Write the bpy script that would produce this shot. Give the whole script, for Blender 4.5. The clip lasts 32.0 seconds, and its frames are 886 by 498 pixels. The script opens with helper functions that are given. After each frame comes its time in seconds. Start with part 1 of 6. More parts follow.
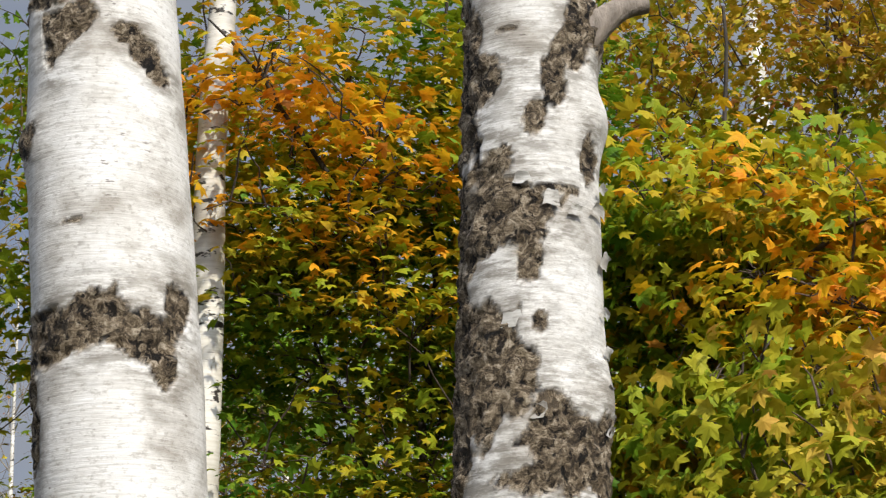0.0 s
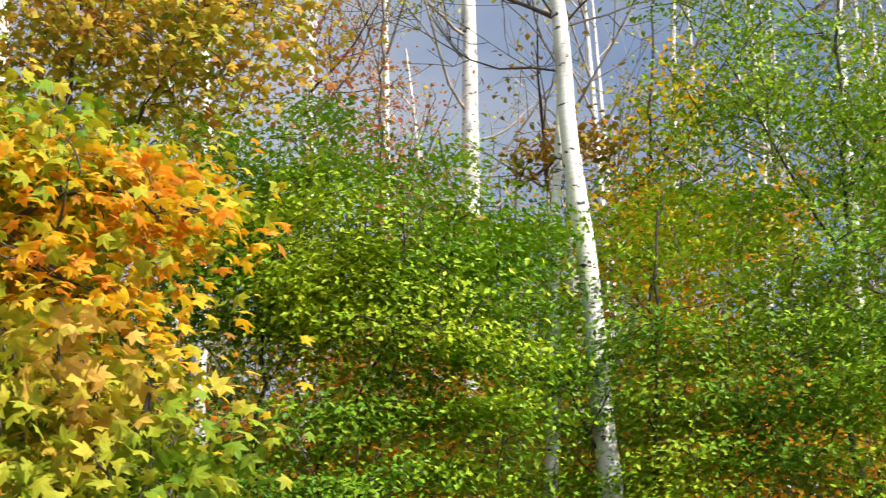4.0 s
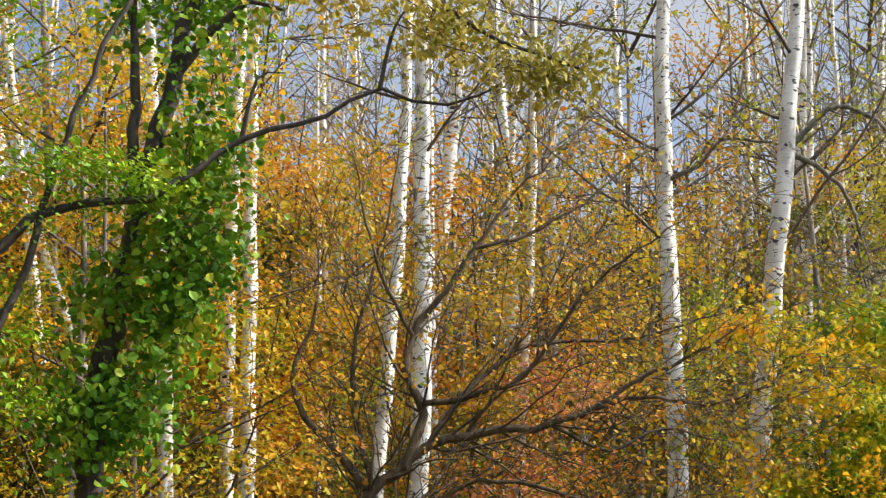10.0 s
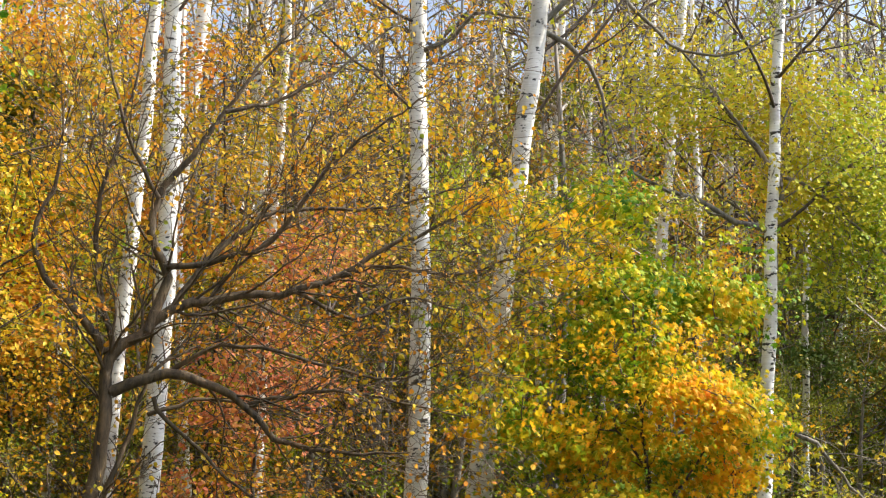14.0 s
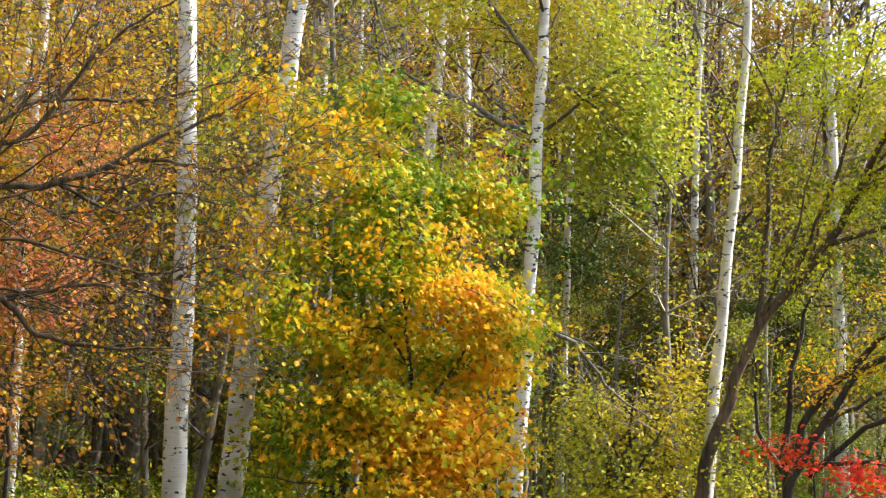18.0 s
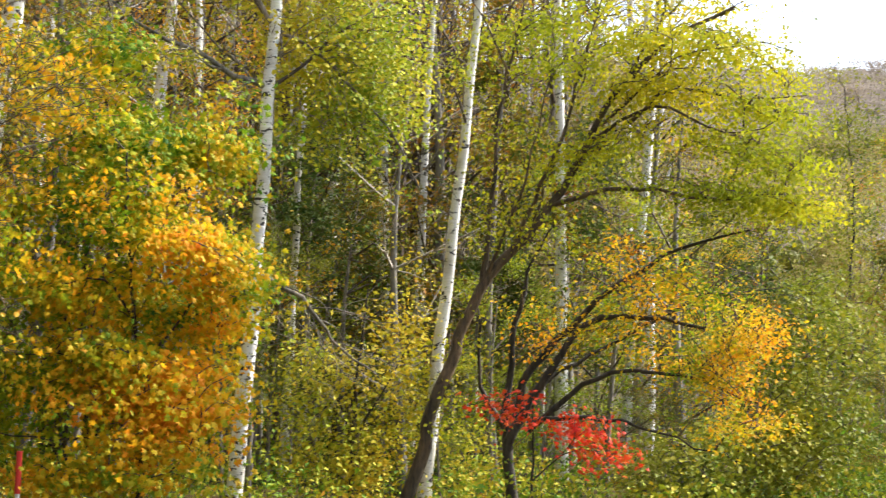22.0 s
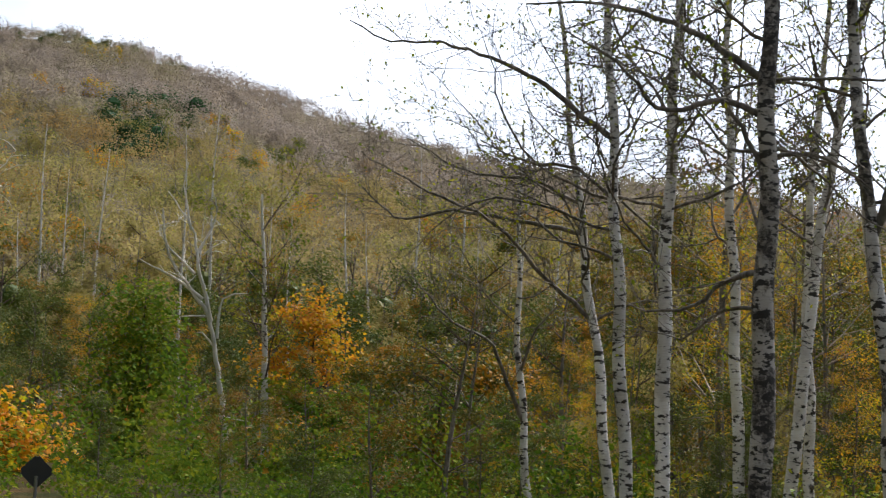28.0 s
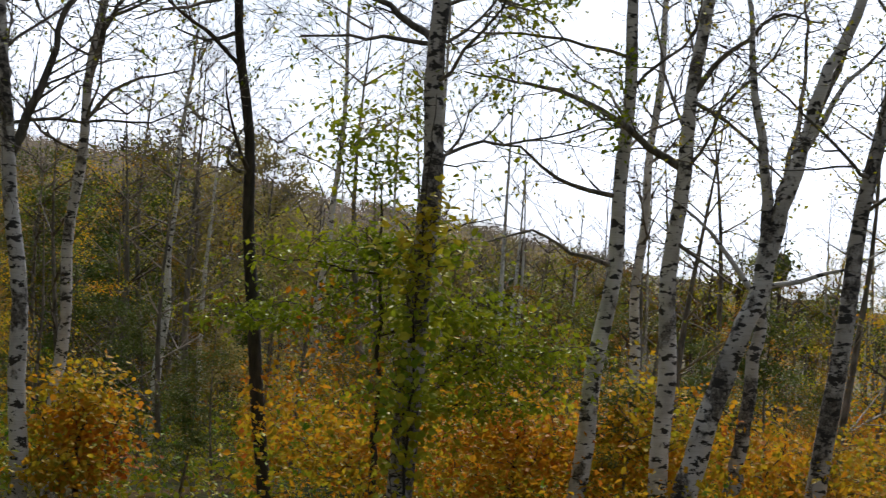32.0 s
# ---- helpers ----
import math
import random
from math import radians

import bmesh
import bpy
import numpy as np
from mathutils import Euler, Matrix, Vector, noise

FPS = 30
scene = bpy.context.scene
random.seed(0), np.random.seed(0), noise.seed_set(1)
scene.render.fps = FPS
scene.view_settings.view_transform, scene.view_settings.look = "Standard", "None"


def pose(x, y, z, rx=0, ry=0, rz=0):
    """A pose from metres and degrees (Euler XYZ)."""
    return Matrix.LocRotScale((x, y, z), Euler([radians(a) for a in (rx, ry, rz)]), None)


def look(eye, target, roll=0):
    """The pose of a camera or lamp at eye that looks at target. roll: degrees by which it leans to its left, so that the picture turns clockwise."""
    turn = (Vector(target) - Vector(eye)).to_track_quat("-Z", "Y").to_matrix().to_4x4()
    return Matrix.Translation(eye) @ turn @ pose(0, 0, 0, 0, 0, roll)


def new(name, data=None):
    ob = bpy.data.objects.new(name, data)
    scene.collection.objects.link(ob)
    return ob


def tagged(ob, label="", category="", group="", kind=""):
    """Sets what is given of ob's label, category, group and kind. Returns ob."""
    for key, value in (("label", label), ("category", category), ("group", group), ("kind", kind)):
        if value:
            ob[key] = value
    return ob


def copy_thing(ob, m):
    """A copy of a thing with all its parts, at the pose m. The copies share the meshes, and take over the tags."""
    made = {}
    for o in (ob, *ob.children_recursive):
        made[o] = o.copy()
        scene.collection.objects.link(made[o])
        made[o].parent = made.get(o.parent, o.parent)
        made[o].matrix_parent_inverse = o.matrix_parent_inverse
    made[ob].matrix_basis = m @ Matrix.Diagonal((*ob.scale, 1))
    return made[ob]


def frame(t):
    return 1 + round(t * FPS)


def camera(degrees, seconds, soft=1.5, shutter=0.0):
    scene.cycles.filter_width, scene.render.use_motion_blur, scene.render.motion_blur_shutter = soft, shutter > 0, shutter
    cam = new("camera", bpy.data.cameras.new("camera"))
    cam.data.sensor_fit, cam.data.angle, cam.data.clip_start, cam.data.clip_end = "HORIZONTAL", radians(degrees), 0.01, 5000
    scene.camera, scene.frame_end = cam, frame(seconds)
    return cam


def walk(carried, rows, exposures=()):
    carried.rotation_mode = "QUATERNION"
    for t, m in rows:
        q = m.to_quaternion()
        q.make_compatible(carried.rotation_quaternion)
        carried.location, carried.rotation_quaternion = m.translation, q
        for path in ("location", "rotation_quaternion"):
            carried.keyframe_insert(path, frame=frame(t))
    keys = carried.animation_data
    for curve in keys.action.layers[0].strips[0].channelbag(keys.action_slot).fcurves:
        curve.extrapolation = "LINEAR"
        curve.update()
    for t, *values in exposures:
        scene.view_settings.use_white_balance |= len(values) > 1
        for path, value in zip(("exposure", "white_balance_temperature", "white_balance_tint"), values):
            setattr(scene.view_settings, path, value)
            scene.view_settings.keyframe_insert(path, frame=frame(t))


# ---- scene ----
# the camera turns on its own spot, held a little in front of the one who turns
EYE = 1.7
ARM = 0.1
FOV = 28.56
SUN_AZ, SUN_EL = 150.0, 40.0


def pt(az, el, d):
    """A place d metres away over the ground, az degrees clockwise of the first view, el degrees above the eye's level."""
    a = radians(az)
    return Vector((d * math.sin(a), d * math.cos(a), EYE + d * math.tan(radians(el))))


def gaze(az, el, roll):
    a = radians(az)
    eye = Vector((ARM * math.sin(a), ARM * math.cos(a), EYE))
    return look(eye, eye + (pt(az, el, 10) - Vector((0, 0, EYE))), roll)


cam = camera(FOV, 32.0, soft=1.2, shutter=0.2)
TURN = [
    (0.0, 0.08, 19.13, -2.33), (0.5, 2.27, 19.01, -2.35), (1.0, 5.91, 18.84, -2.32), (1.5, 9.60, 18.64, -2.64),
    (2.0, 13.54, 18.35, -2.66), (2.5, 16.81, 18.03, -2.29), (3.0, 19.78, 17.73, -1.94), (3.5, 22.72, 17.47, -1.62),
    (4.0, 26.63, 17.19, -1.46), (4.5, 30.43, 16.95, -1.40), (6.5, 42.56, 14.49, 0.79), (7.0, 45.36, 14.21, 0.38),
    (7.5, 47.89, 13.84, 0.44), (8.0, 50.51, 12.90, 0.61), (8.5, 53.28, 12.77, 0.60), (9.0, 55.60, 12.70, 0.54),
    (9.5, 58.06, 12.46, 0.77), (10.0, 60.13, 11.94, 0.90), (10.5, 61.79, 10.96, 1.26), (11.0, 63.34, 10.32, 1.75),
    (11.5, 64.23, 9.88, 1.28), (12.0, 65.24, 9.16, 1.32), (12.5, 66.34, 8.60, 1.62), (13.0, 67.84, 8.26, 1.83),
    (13.5, 68.28, 7.80, 1.37), (14.0, 68.53, 7.75, 1.38), (14.5, 68.63, 7.39, 1.28), (16.5, 69.21, 4.39, 0.46),
    (17.0, 71.83, 4.44, 1.12), (17.5, 74.21, 4.52, 1.38), (18.0, 76.26, 4.59, 1.77), (18.5, 77.53, 4.48, 2.07),
    (19.0, 78.49, 3.67, 2.31), (19.5, 79.61, 3.35, 2.52), (20.0, 80.41, 3.17, 2.58), (20.5, 80.96, 2.98, 2.44),
    (21.0, 81.41, 2.96, 2.03), (21.5, 82.23, 2.99, 1.88), (22.0, 85.18, 3.42, 2.35), (22.5, 89.34, 4.18, 2.50),
    (23.0, 92.55, 4.52, 2.25), (23.5, 95.28, 5.16, 2.37), (24.0, 97.77, 5.39, 2.53), (24.5, 100.61, 5.55, 2.76),
    (25.0, 103.44, 5.69, 2.84), (25.5, 106.31, 5.80, 2.86), (27.5, 116.35, 4.50, 2.67), (28.0, 118.35, 4.04, 2.73),
    (28.5, 121.09, 3.93, 2.65), (29.0, 124.82, 4.05, 2.77), (29.5, 128.57, 4.23, 2.56), (30.0, 132.09, 4.27, 2.50),
    (30.5, 135.39, 4.15, 2.33), (31.0, 139.72, 3.69, 2.54), (31.5, 142.99, 3.07, 3.36), (32.0, 146.23, 2.99, 3.70),
]
walk(cam, [(t, gaze(az, el, roll)) for t, az, el, roll in TURN], [(0, -0.98), (2, -0.55), (4, -0.3), (7, 0.08), (9, -0.03), (11, -0.1), (13, 0.15), (17, 0.36), (19, 0.32), (22, 0.28), (24, -0.7), (25, -0.98), (28, -0.88), (29, -0.62), (30, -0.85), (32, -1.3)])

# ---- sky and sun ----
world = bpy.data.worlds.new("sky")
scene.world = world
world.use_nodes = True
wn, wl = world.node_tree.nodes, world.node_tree.links
sky = wn.new("ShaderNodeTexSky")
sky.sky_type, sky.sun_disc = "NISHITA", False
sky.sun_elevation, sky.sun_rotation = radians(SUN_EL), radians(SUN_AZ)
sky.dust_density, sky.air_density = 1.5, 1.0
geo = wn.new("ShaderNodeTexCoord")
cloud = wn.new("ShaderNodeTexNoise")
cloud.inputs["Scale"].default_value, cloud.inputs["Detail"].default_value = 2.2, 9
mapc = wn.new("ShaderNodeMapping")
mapc.inputs["Scale"].default_value = (1.0, 1.0, 2.6)
ramp = wn.new("ShaderNodeValToRGB")
ramp.color_ramp.elements[0].position, ramp.color_ramp.elements[1].position = 0.34, 0.56
ramp.color_ramp.elements[0].color = (0.06, 0.06, 0.06, 1)
mix = wn.new("ShaderNodeMixRGB")
# clouds are brighter towards the sun
toward = wn.new("ShaderNodeVectorMath")
toward.operation = "DOT_PRODUCT"
toward.inputs[1].default_value = (pt(SUN_AZ, SUN_EL, 1) - Vector((0, 0, EYE))).normalized()
wl.new(geo.outputs["Generated"], toward.inputs[0])
gleam = wn.new("ShaderNodeMapRange")
gleam.inputs["From Min"].default_value, gleam.inputs["From Max"].default_value = 0.42, 0.8
gleam.inputs["To Min"].default_value, gleam.inputs["To Max"].default_value = 16.0, 105.0
wl.new(toward.outputs["Value"], gleam.inputs["Value"])
tone = wn.new("ShaderNodeMixRGB")
tone.blend_type, tone.inputs[0].default_value = "MULTIPLY", 1.0
tone.inputs[2].default_value = (0.9, 0.98, 1.16, 1)
wl.new(gleam.outputs["Result"], tone.inputs[1])
wl.new(tone.outputs["Color"], mix.inputs[2])
wl.new(geo.outputs["Generated"], mapc.inputs["Vector"])
wl.new(mapc.outputs["Vector"], cloud.inputs["Vector"])
wl.new(cloud.outputs["Fac"], ramp.inputs["Fac"])
wl.new(ramp.outputs["Color"], mix.inputs[0])
clear = wn.new("ShaderNodeMixRGB")
clear.blend_type, clear.inputs[0].default_value = "MULTIPLY", 1.0
clear.inputs[2].default_value = (3.5, 3.8, 4.3, 1)
wl.new(sky.outputs["Color"], clear.inputs[1])
wl.new(clear.outputs["Color"], mix.inputs[1])
wl.new(mix.outputs["Color"], wn["Background"].inputs["Color"])
wn["Background"].inputs["Strength"].default_value = 0.041

sun = new("sun", bpy.data.lights.new("sun", "SUN"))
sun.data.energy, sun.data.angle, sun.data.color = 8.4, radians(0.6), (1.0, 0.93, 0.8)
sun.matrix_world = look(pt(SUN_AZ, SUN_EL, 50), (0, 0, EYE))

# ---- materials ----


def nodes_of(name):
    m = bpy.data.materials.new(name)
    m.use_nodes = True
    return m, m.node_tree.nodes, m.node_tree.links, m.node_tree.nodes["Principled BSDF"]


def ramp_node(n, stops):
    r = n.new("ShaderNodeValToRGB")
    e = r.color_ramp.elements
    while len(e) < len(stops):
        e.new(0.5)
    for k, (p, c) in enumerate(stops):
        e[k].position, e[k].color = p, (*c, 1)
    return r


def noise_node(n, l, coords, scale, detail=5, stretch=(1, 1, 1), rough=0.55):
    m = n.new("ShaderNodeMapping")
    m.inputs["Scale"].default_value = stretch
    l.new(coords, m.inputs["Vector"])
    t = n.new("ShaderNodeTexNoise")
    t.inputs["Scale"].default_value, t.inputs["Detail"].default_value = scale, detail
    t.inputs["Roughness"].default_value = rough
    l.new(m.outputs["Vector"], t.inputs["Vector"])
    return t.outputs["Fac"]


def mixed(n, l, fac, a, b, mode="MIX"):
    x = n.new("ShaderNodeMixRGB")
    x.blend_type = mode
    for k, v in ((0, fac), (1, a), (2, b)):
        if isinstance(v, (int, float)):
            x.inputs[k].default_value = v if k == 0 else (v, v, v, 1)
        elif isinstance(v, tuple):
            x.inputs[k].default_value = (*v, 1)
        else:
            l.new(v, x.inputs[k])
    return x.outputs["Color"]


def bumped(n, l, height, bsdf, strength, dist):
    b = n.new("ShaderNodeBump")
    b.inputs["Strength"].default_value, b.inputs["Distance"].default_value = strength, dist
    l.new(height, b.inputs["Height"])
    l.new(b.outputs["Normal"], bsdf.inputs["Normal"])


def leaf_material(name, colours, glow=0.45, rough=0.45, patch=0.7, shine=0.18, each=0.55):
    """Leaves: each takes its own tint; larger patches of the crown lean to one end of the range; light comes through."""
    m, n, l, bsdf = nodes_of(name)
    g = n.new("ShaderNodeNewGeometry")
    co = n.new("ShaderNodeTexCoord").outputs["Object"]
    big = noise_node(n, l, co, patch, 2)
    add = n.new("ShaderNodeMath")
    add.operation = "MULTIPLY_ADD"
    l.new(big, add.inputs[0])
    add.inputs[1].default_value = 1.9
    add.inputs[2].default_value = -0.95
    add2 = n.new("ShaderNodeMath")
    add2.operation = "MULTIPLY_ADD"
    l.new(g.outputs["Random Per Island"], add2.inputs[0])
    add2.inputs[1].default_value = each
    l.new(add.outputs[0], add2.inputs[2])
    add3 = n.new("ShaderNodeMath")
    add3.operation = "ADD"
    add3.use_clamp = True
    l.new(add2.outputs[0], add3.inputs[0])
    add3.inputs[1].default_value = 0.5 - each / 2
    k = len(colours)
    r = ramp_node(n, [(i / max(1, k - 1), c) for i, c in enumerate(colours)])
    l.new(add3.outputs[0], r.inputs["Fac"])
    fine = noise_node(n, l, co, 60, 3)
    col = mixed(n, l, 0.5, r.outputs["Color"], mixed(n, l, fine, 0.55, 1.35), "MULTIPLY")
    l.new(col, bsdf.inputs["Base Color"])
    bsdf.inputs["Roughness"].default_value = rough + 0.12
    bsdf.inputs["Specular IOR Level"].default_value = shine
    tr = n.new("ShaderNodeBsdfTranslucent")
    l.new(col, tr.inputs["Color"])
    mx = n.new("ShaderNodeMixShader")
    mx.inputs[0].default_value = 0.6 * glow
    l.new(bsdf.outputs[0], mx.inputs[1])
    l.new(tr.outputs[0], mx.inputs[2])
    l.new(mx.outputs[0], n["Material Output"].inputs["Surface"])
    return m


def birch_bark(name, white, marks=0.63, patches=0.62):
    """White papery bark: fine level streaks, short dark lenticels, dark cracked patches."""
    m, n, l, bsdf = nodes_of(name)
    co = n.new("ShaderNodeTexCoord").outputs["Object"]
    streak = noise_node(n, l, co, 7, 6, (1, 1, 14))
    stain = noise_node(n, l, co, 3.2, 5, (1, 1, 0.8))
    lent = noise_node(n, l, co, 3.0, 3, (3.2, 3.2, 7.0), 0.6)
    lent2 = noise_node(n, l, co, 16, 2, (1, 1, 7))
    dark = noise_node(n, l, co, 2.6, 6, (1.3, 1.3, 1.0), 0.65)
    crack = n.new("ShaderNodeTexVoronoi")
    crack.inputs["Scale"].default_value = 52
    att = n.new("ShaderNodeAttribute")
    att.attribute_name = "scar"
    r0 = ramp_node(n, [(0.35, (white[0] * 0.86, white[1] * 0.84, white[2] * 0.8)), (0.6, white)])
    l.new(streak, r0.inputs["Fac"])
    r1 = ramp_node(n, [(0.38, (0.55, 0.53, 0.5)), (0.48, (0.85, 0.84, 0.82)), (0.6, (1, 1, 1))])
    l.new(stain, r1.inputs["Fac"])
    base = mixed(n, l, 0.75, r0.outputs["Color"], r1.outputs["Color"], "MULTIPLY")
    rl = ramp_node(n, [(marks, (0, 0, 0)), (marks + 0.035, (1, 1, 1))])
    l.new(lent, rl.inputs["Fac"])
    rl2 = ramp_node(n, [(0.67, (0, 0, 0)), (0.74, (0.6, 0.6, 0.6))])
    l.new(lent2, rl2.inputs["Fac"])
    rp = ramp_node(n, [(patches, (0, 0, 0)), (patches + 0.05, (1, 1, 1))])
    l.new(dark, rp.inputs["Fac"])
    ticks = mixed(n, l, 1.0, rl.outputs["Color"], rl2.outputs["Color"], "LIGHTEN")
    both = mixed(n, l, 1.0, rp.outputs["Color"], att.outputs["Color"], "LIGHTEN")
    # plates of rough bark parted by dark cracks
    warp = n.new("ShaderNodeMapping")
    warp.inputs["Scale"].default_value = (1, 1, 0.62)
    jig = n.new("ShaderNodeTexNoise")
    jig.inputs["Scale"].default_value = 18
    l.new(co, jig.inputs["Vector"])
    l.new(mixed(n, l, 0.09, co, jig.outputs["Color"], "ADD"), warp.inputs["Vector"])
    crack.feature = "DISTANCE_TO_EDGE"
    l.new(warp.outputs["Vector"], crack.inputs["Vector"])
    cell = n.new("ShaderNodeTexVoronoi")
    cell.inputs["Scale"].default_value = 52
    l.new(warp.outputs["Vector"], cell.inputs["Vector"])
    shade = ramp_node(n, [(0.15, (0.07, 0.06, 0.05)), (0.55, (0.2, 0.18, 0.155)), (0.9, (0.36, 0.33, 0.29))])
    l.new(cell.outputs["Color"], shade.inputs["Fac"])
    gap = ramp_node(n, [(0.01, (0.3, 0.28, 0.26)), (0.07, (1, 1, 1))])
    l.new(crack.outputs["Distance"], gap.inputs["Fac"])
    cracked = mixed(n, l, 0.45, shade.outputs["Color"], gap.outputs["Color"], "MULTIPLY")
    grit = noise_node(n, l, co, 42, 6, (1, 1, 0.85), 0.7)
    rg = ramp_node(n, [(0.36, (0.25, 0.24, 0.22)), (0.5, (0.95, 0.93, 0.9)), (0.66, (1.5, 1.46, 1.4))])
    l.new(grit, rg.inputs["Fac"])
    plate = mixed(n, l, 1.0, cracked, rg.outputs["Color"], "MULTIPLY")
    col = mixed(n, l, ticks, mixed(n, l, both, base, plate), (0.03, 0.025, 0.02))
    l.new(col, bsdf.inputs["Base Color"])
    bsdf.inputs["Roughness"].default_value = 0.62
    h = mixed(n, l, both, mixed(n, l, 0.8, streak, 0.5), mixed(n, l, 0.4, gap.outputs["Color"], grit))
    bumped(n, l, h, bsdf, 0.8, 0.014)
    return m


def near_bark(name):
    """Paper bark seen close: faint level streaks, grey smears, and plates of brown rough bark where it has burst."""
    m, n, l, bsdf = nodes_of(name)
    co = n.new("ShaderNodeTexCoord").outputs["Object"]
    streak = noise_node(n, l, co, 16, 6, (1, 1, 13), 0.62)
    speck = noise_node(n, l, co, 70, 4, (1, 1, 1.6), 0.65)
    cloudy = noise_node(n, l, co, 6, 6, (1, 1, 1.3), 0.6)
    tick = noise_node(n, l, co, 30, 3, (1, 1, 3.2), 0.5)
    zone = noise_node(n, l, co, 4, 3)
    r0 = ramp_node(n, [(0.28, (0.58, 0.56, 0.53)), (0.45, (0.7, 0.685, 0.66)), (0.62, (0.76, 0.75, 0.73))])
    l.new(streak, r0.inputs["Fac"])
    r1 = ramp_node(n, [(0.36, (0.5, 0.47, 0.43)), (0.5, (0.88, 0.87, 0.85)), (0.62, (1, 1, 1))])
    l.new(cloudy, r1.inputs["Fac"])
    base = mixed(n, l, 1.0, r0.outputs["Color"], r1.outputs["Color"], "MULTIPLY")
    rs = ramp_node(n, [(0.34, (0.62, 0.6, 0.57)), (0.47, (1, 1, 1))])
    l.new(speck, rs.inputs["Fac"])
    base = mixed(n, l, 0.75, base, rs.outputs["Color"], "MULTIPLY")
    rt = ramp_node(n, [(0.66, (0, 0, 0)), (0.7, (1, 1, 1))])
    l.new(tick, rt.inputs["Fac"])
    rz = ramp_node(n, [(0.54, (0, 0, 0)), (0.6, (0.85, 0.85, 0.85))])
    l.new(zone, rz.inputs["Fac"])
    base = mixed(n, l, mixed(n, l, 1.0, rt.outputs["Color"], rz.outputs["Color"], "MULTIPLY"), base, (0.14, 0.12, 0.1))
    # smears of thin grey bark round the scars
    smear = n.new("ShaderNodeAttribute")
    smear.attribute_name = "smear"
    drag = noise_node(n, l, co, 12, 5, (1, 1, 3.5), 0.7)
    rd = ramp_node(n, [(0.42, (0, 0, 0)), (0.58, (1, 1, 1))])
    l.new(drag, rd.inputs["Fac"])
    wiped = mixed(n, l, 1.0, rd.outputs["Color"], smear.outputs["Color"], "MULTIPLY")
    base = mixed(n, l, mixed(n, l, 1.0, wiped, 0.85, "MULTIPLY"), base, (0.2, 0.18, 0.15))
    att = n.new("ShaderNodeAttribute")
    att.attribute_name = "scar"
    jig = n.new("ShaderNodeTexNoise")
    jig.inputs["Scale"].default_value, jig.inputs["Detail"].default_value = 26, 5
    l.new(co, jig.inputs["Vector"])
    warped = mixed(n, l, 0.07, co, jig.outputs["Color"], "ADD")
    plates = noise_node(n, l, warped, 40, 9, (1, 1, 1.6), 0.8)
    fissure = noise_node(n, l, warped, 34, 6, (1.4, 1.4, 0.9), 0.62)
    rp = ramp_node(n, [(0.38, (0.02, 0.014, 0.008)), (0.46, (0.08, 0.058, 0.036)), (0.53, (0.24, 0.185, 0.12)), (0.62, (0.56, 0.48, 0.37))])
    l.new(plates, rp.inputs["Fac"])
    rf = ramp_node(n, [(0.41, (0.05, 0.04, 0.035)), (0.45, (0.9, 0.88, 0.85)), (0.6, (1.1, 1.1, 1.1))])
    l.new(fissure, rf.inputs["Fac"])
    plate = mixed(n, l, 1.0, rp.outputs["Color"], rf.outputs["Color"], "MULTIPLY")
    l.new(mixed(n, l, att.outputs["Color"], base, plate), bsdf.inputs["Base Color"])
    bsdf.inputs["Roughness"].default_value = 0.66
    bsdf.inputs["Specular IOR Level"].default_value = 0.3
    h = mixed(n, l, att.outputs["Color"], mixed(n, l, 0.93, streak, 0.5), mixed(n, l, 0.6, rf.outputs["Color"], plates))
    bumped(n, l, h, bsdf, 1.0, 0.02)
    return m


def rough_bark(name, a, b, scale=22):
    m, n, l, bsdf = nodes_of(name)
    co = n.new("ShaderNodeTexCoord").outputs["Object"]
    f = noise_node(n, l, co, scale, 6, (1, 1, 0.22), 0.65)
    s = noise_node(n, l, co, 2.0, 4)
    r = ramp_node(n, [(0.34, a), (0.66, b)])
    l.new(f, r.inputs["Fac"])
    r2 = ramp_node(n, [(0.4, (0.6, 0.62, 0.55)), (0.62, (1.1, 1.05, 1.0))])
    l.new(s, r2.inputs["Fac"])
    l.new(mixed(n, l, 1.0, r.outputs["Color"], r2.outputs["Color"], "MULTIPLY"), bsdf.inputs["Base Color"])
    bsdf.inputs["Roughness"].default_value = 0.8
    bumped(n, l, f, bsdf, 0.8, 0.02)
    return m


def plain(name, col, rough=0.6, metal=0.0, vary=0.25):
    m, n, l, bsdf = nodes_of(name)
    co = n.new("ShaderNodeTexCoord").outputs["Object"]
    f = noise_node(n, l, co, 14, 6)
    lo = tuple(c * (1 - vary) for c in col)
    l.new(mixed(n, l, f, lo, tuple(min(1, c * (1 + vary)) for c in col)), bsdf.inputs["Base Color"])
    bsdf.inputs["Roughness"].default_value, bsdf.inputs["Metallic"].default_value = rough, metal
    return m



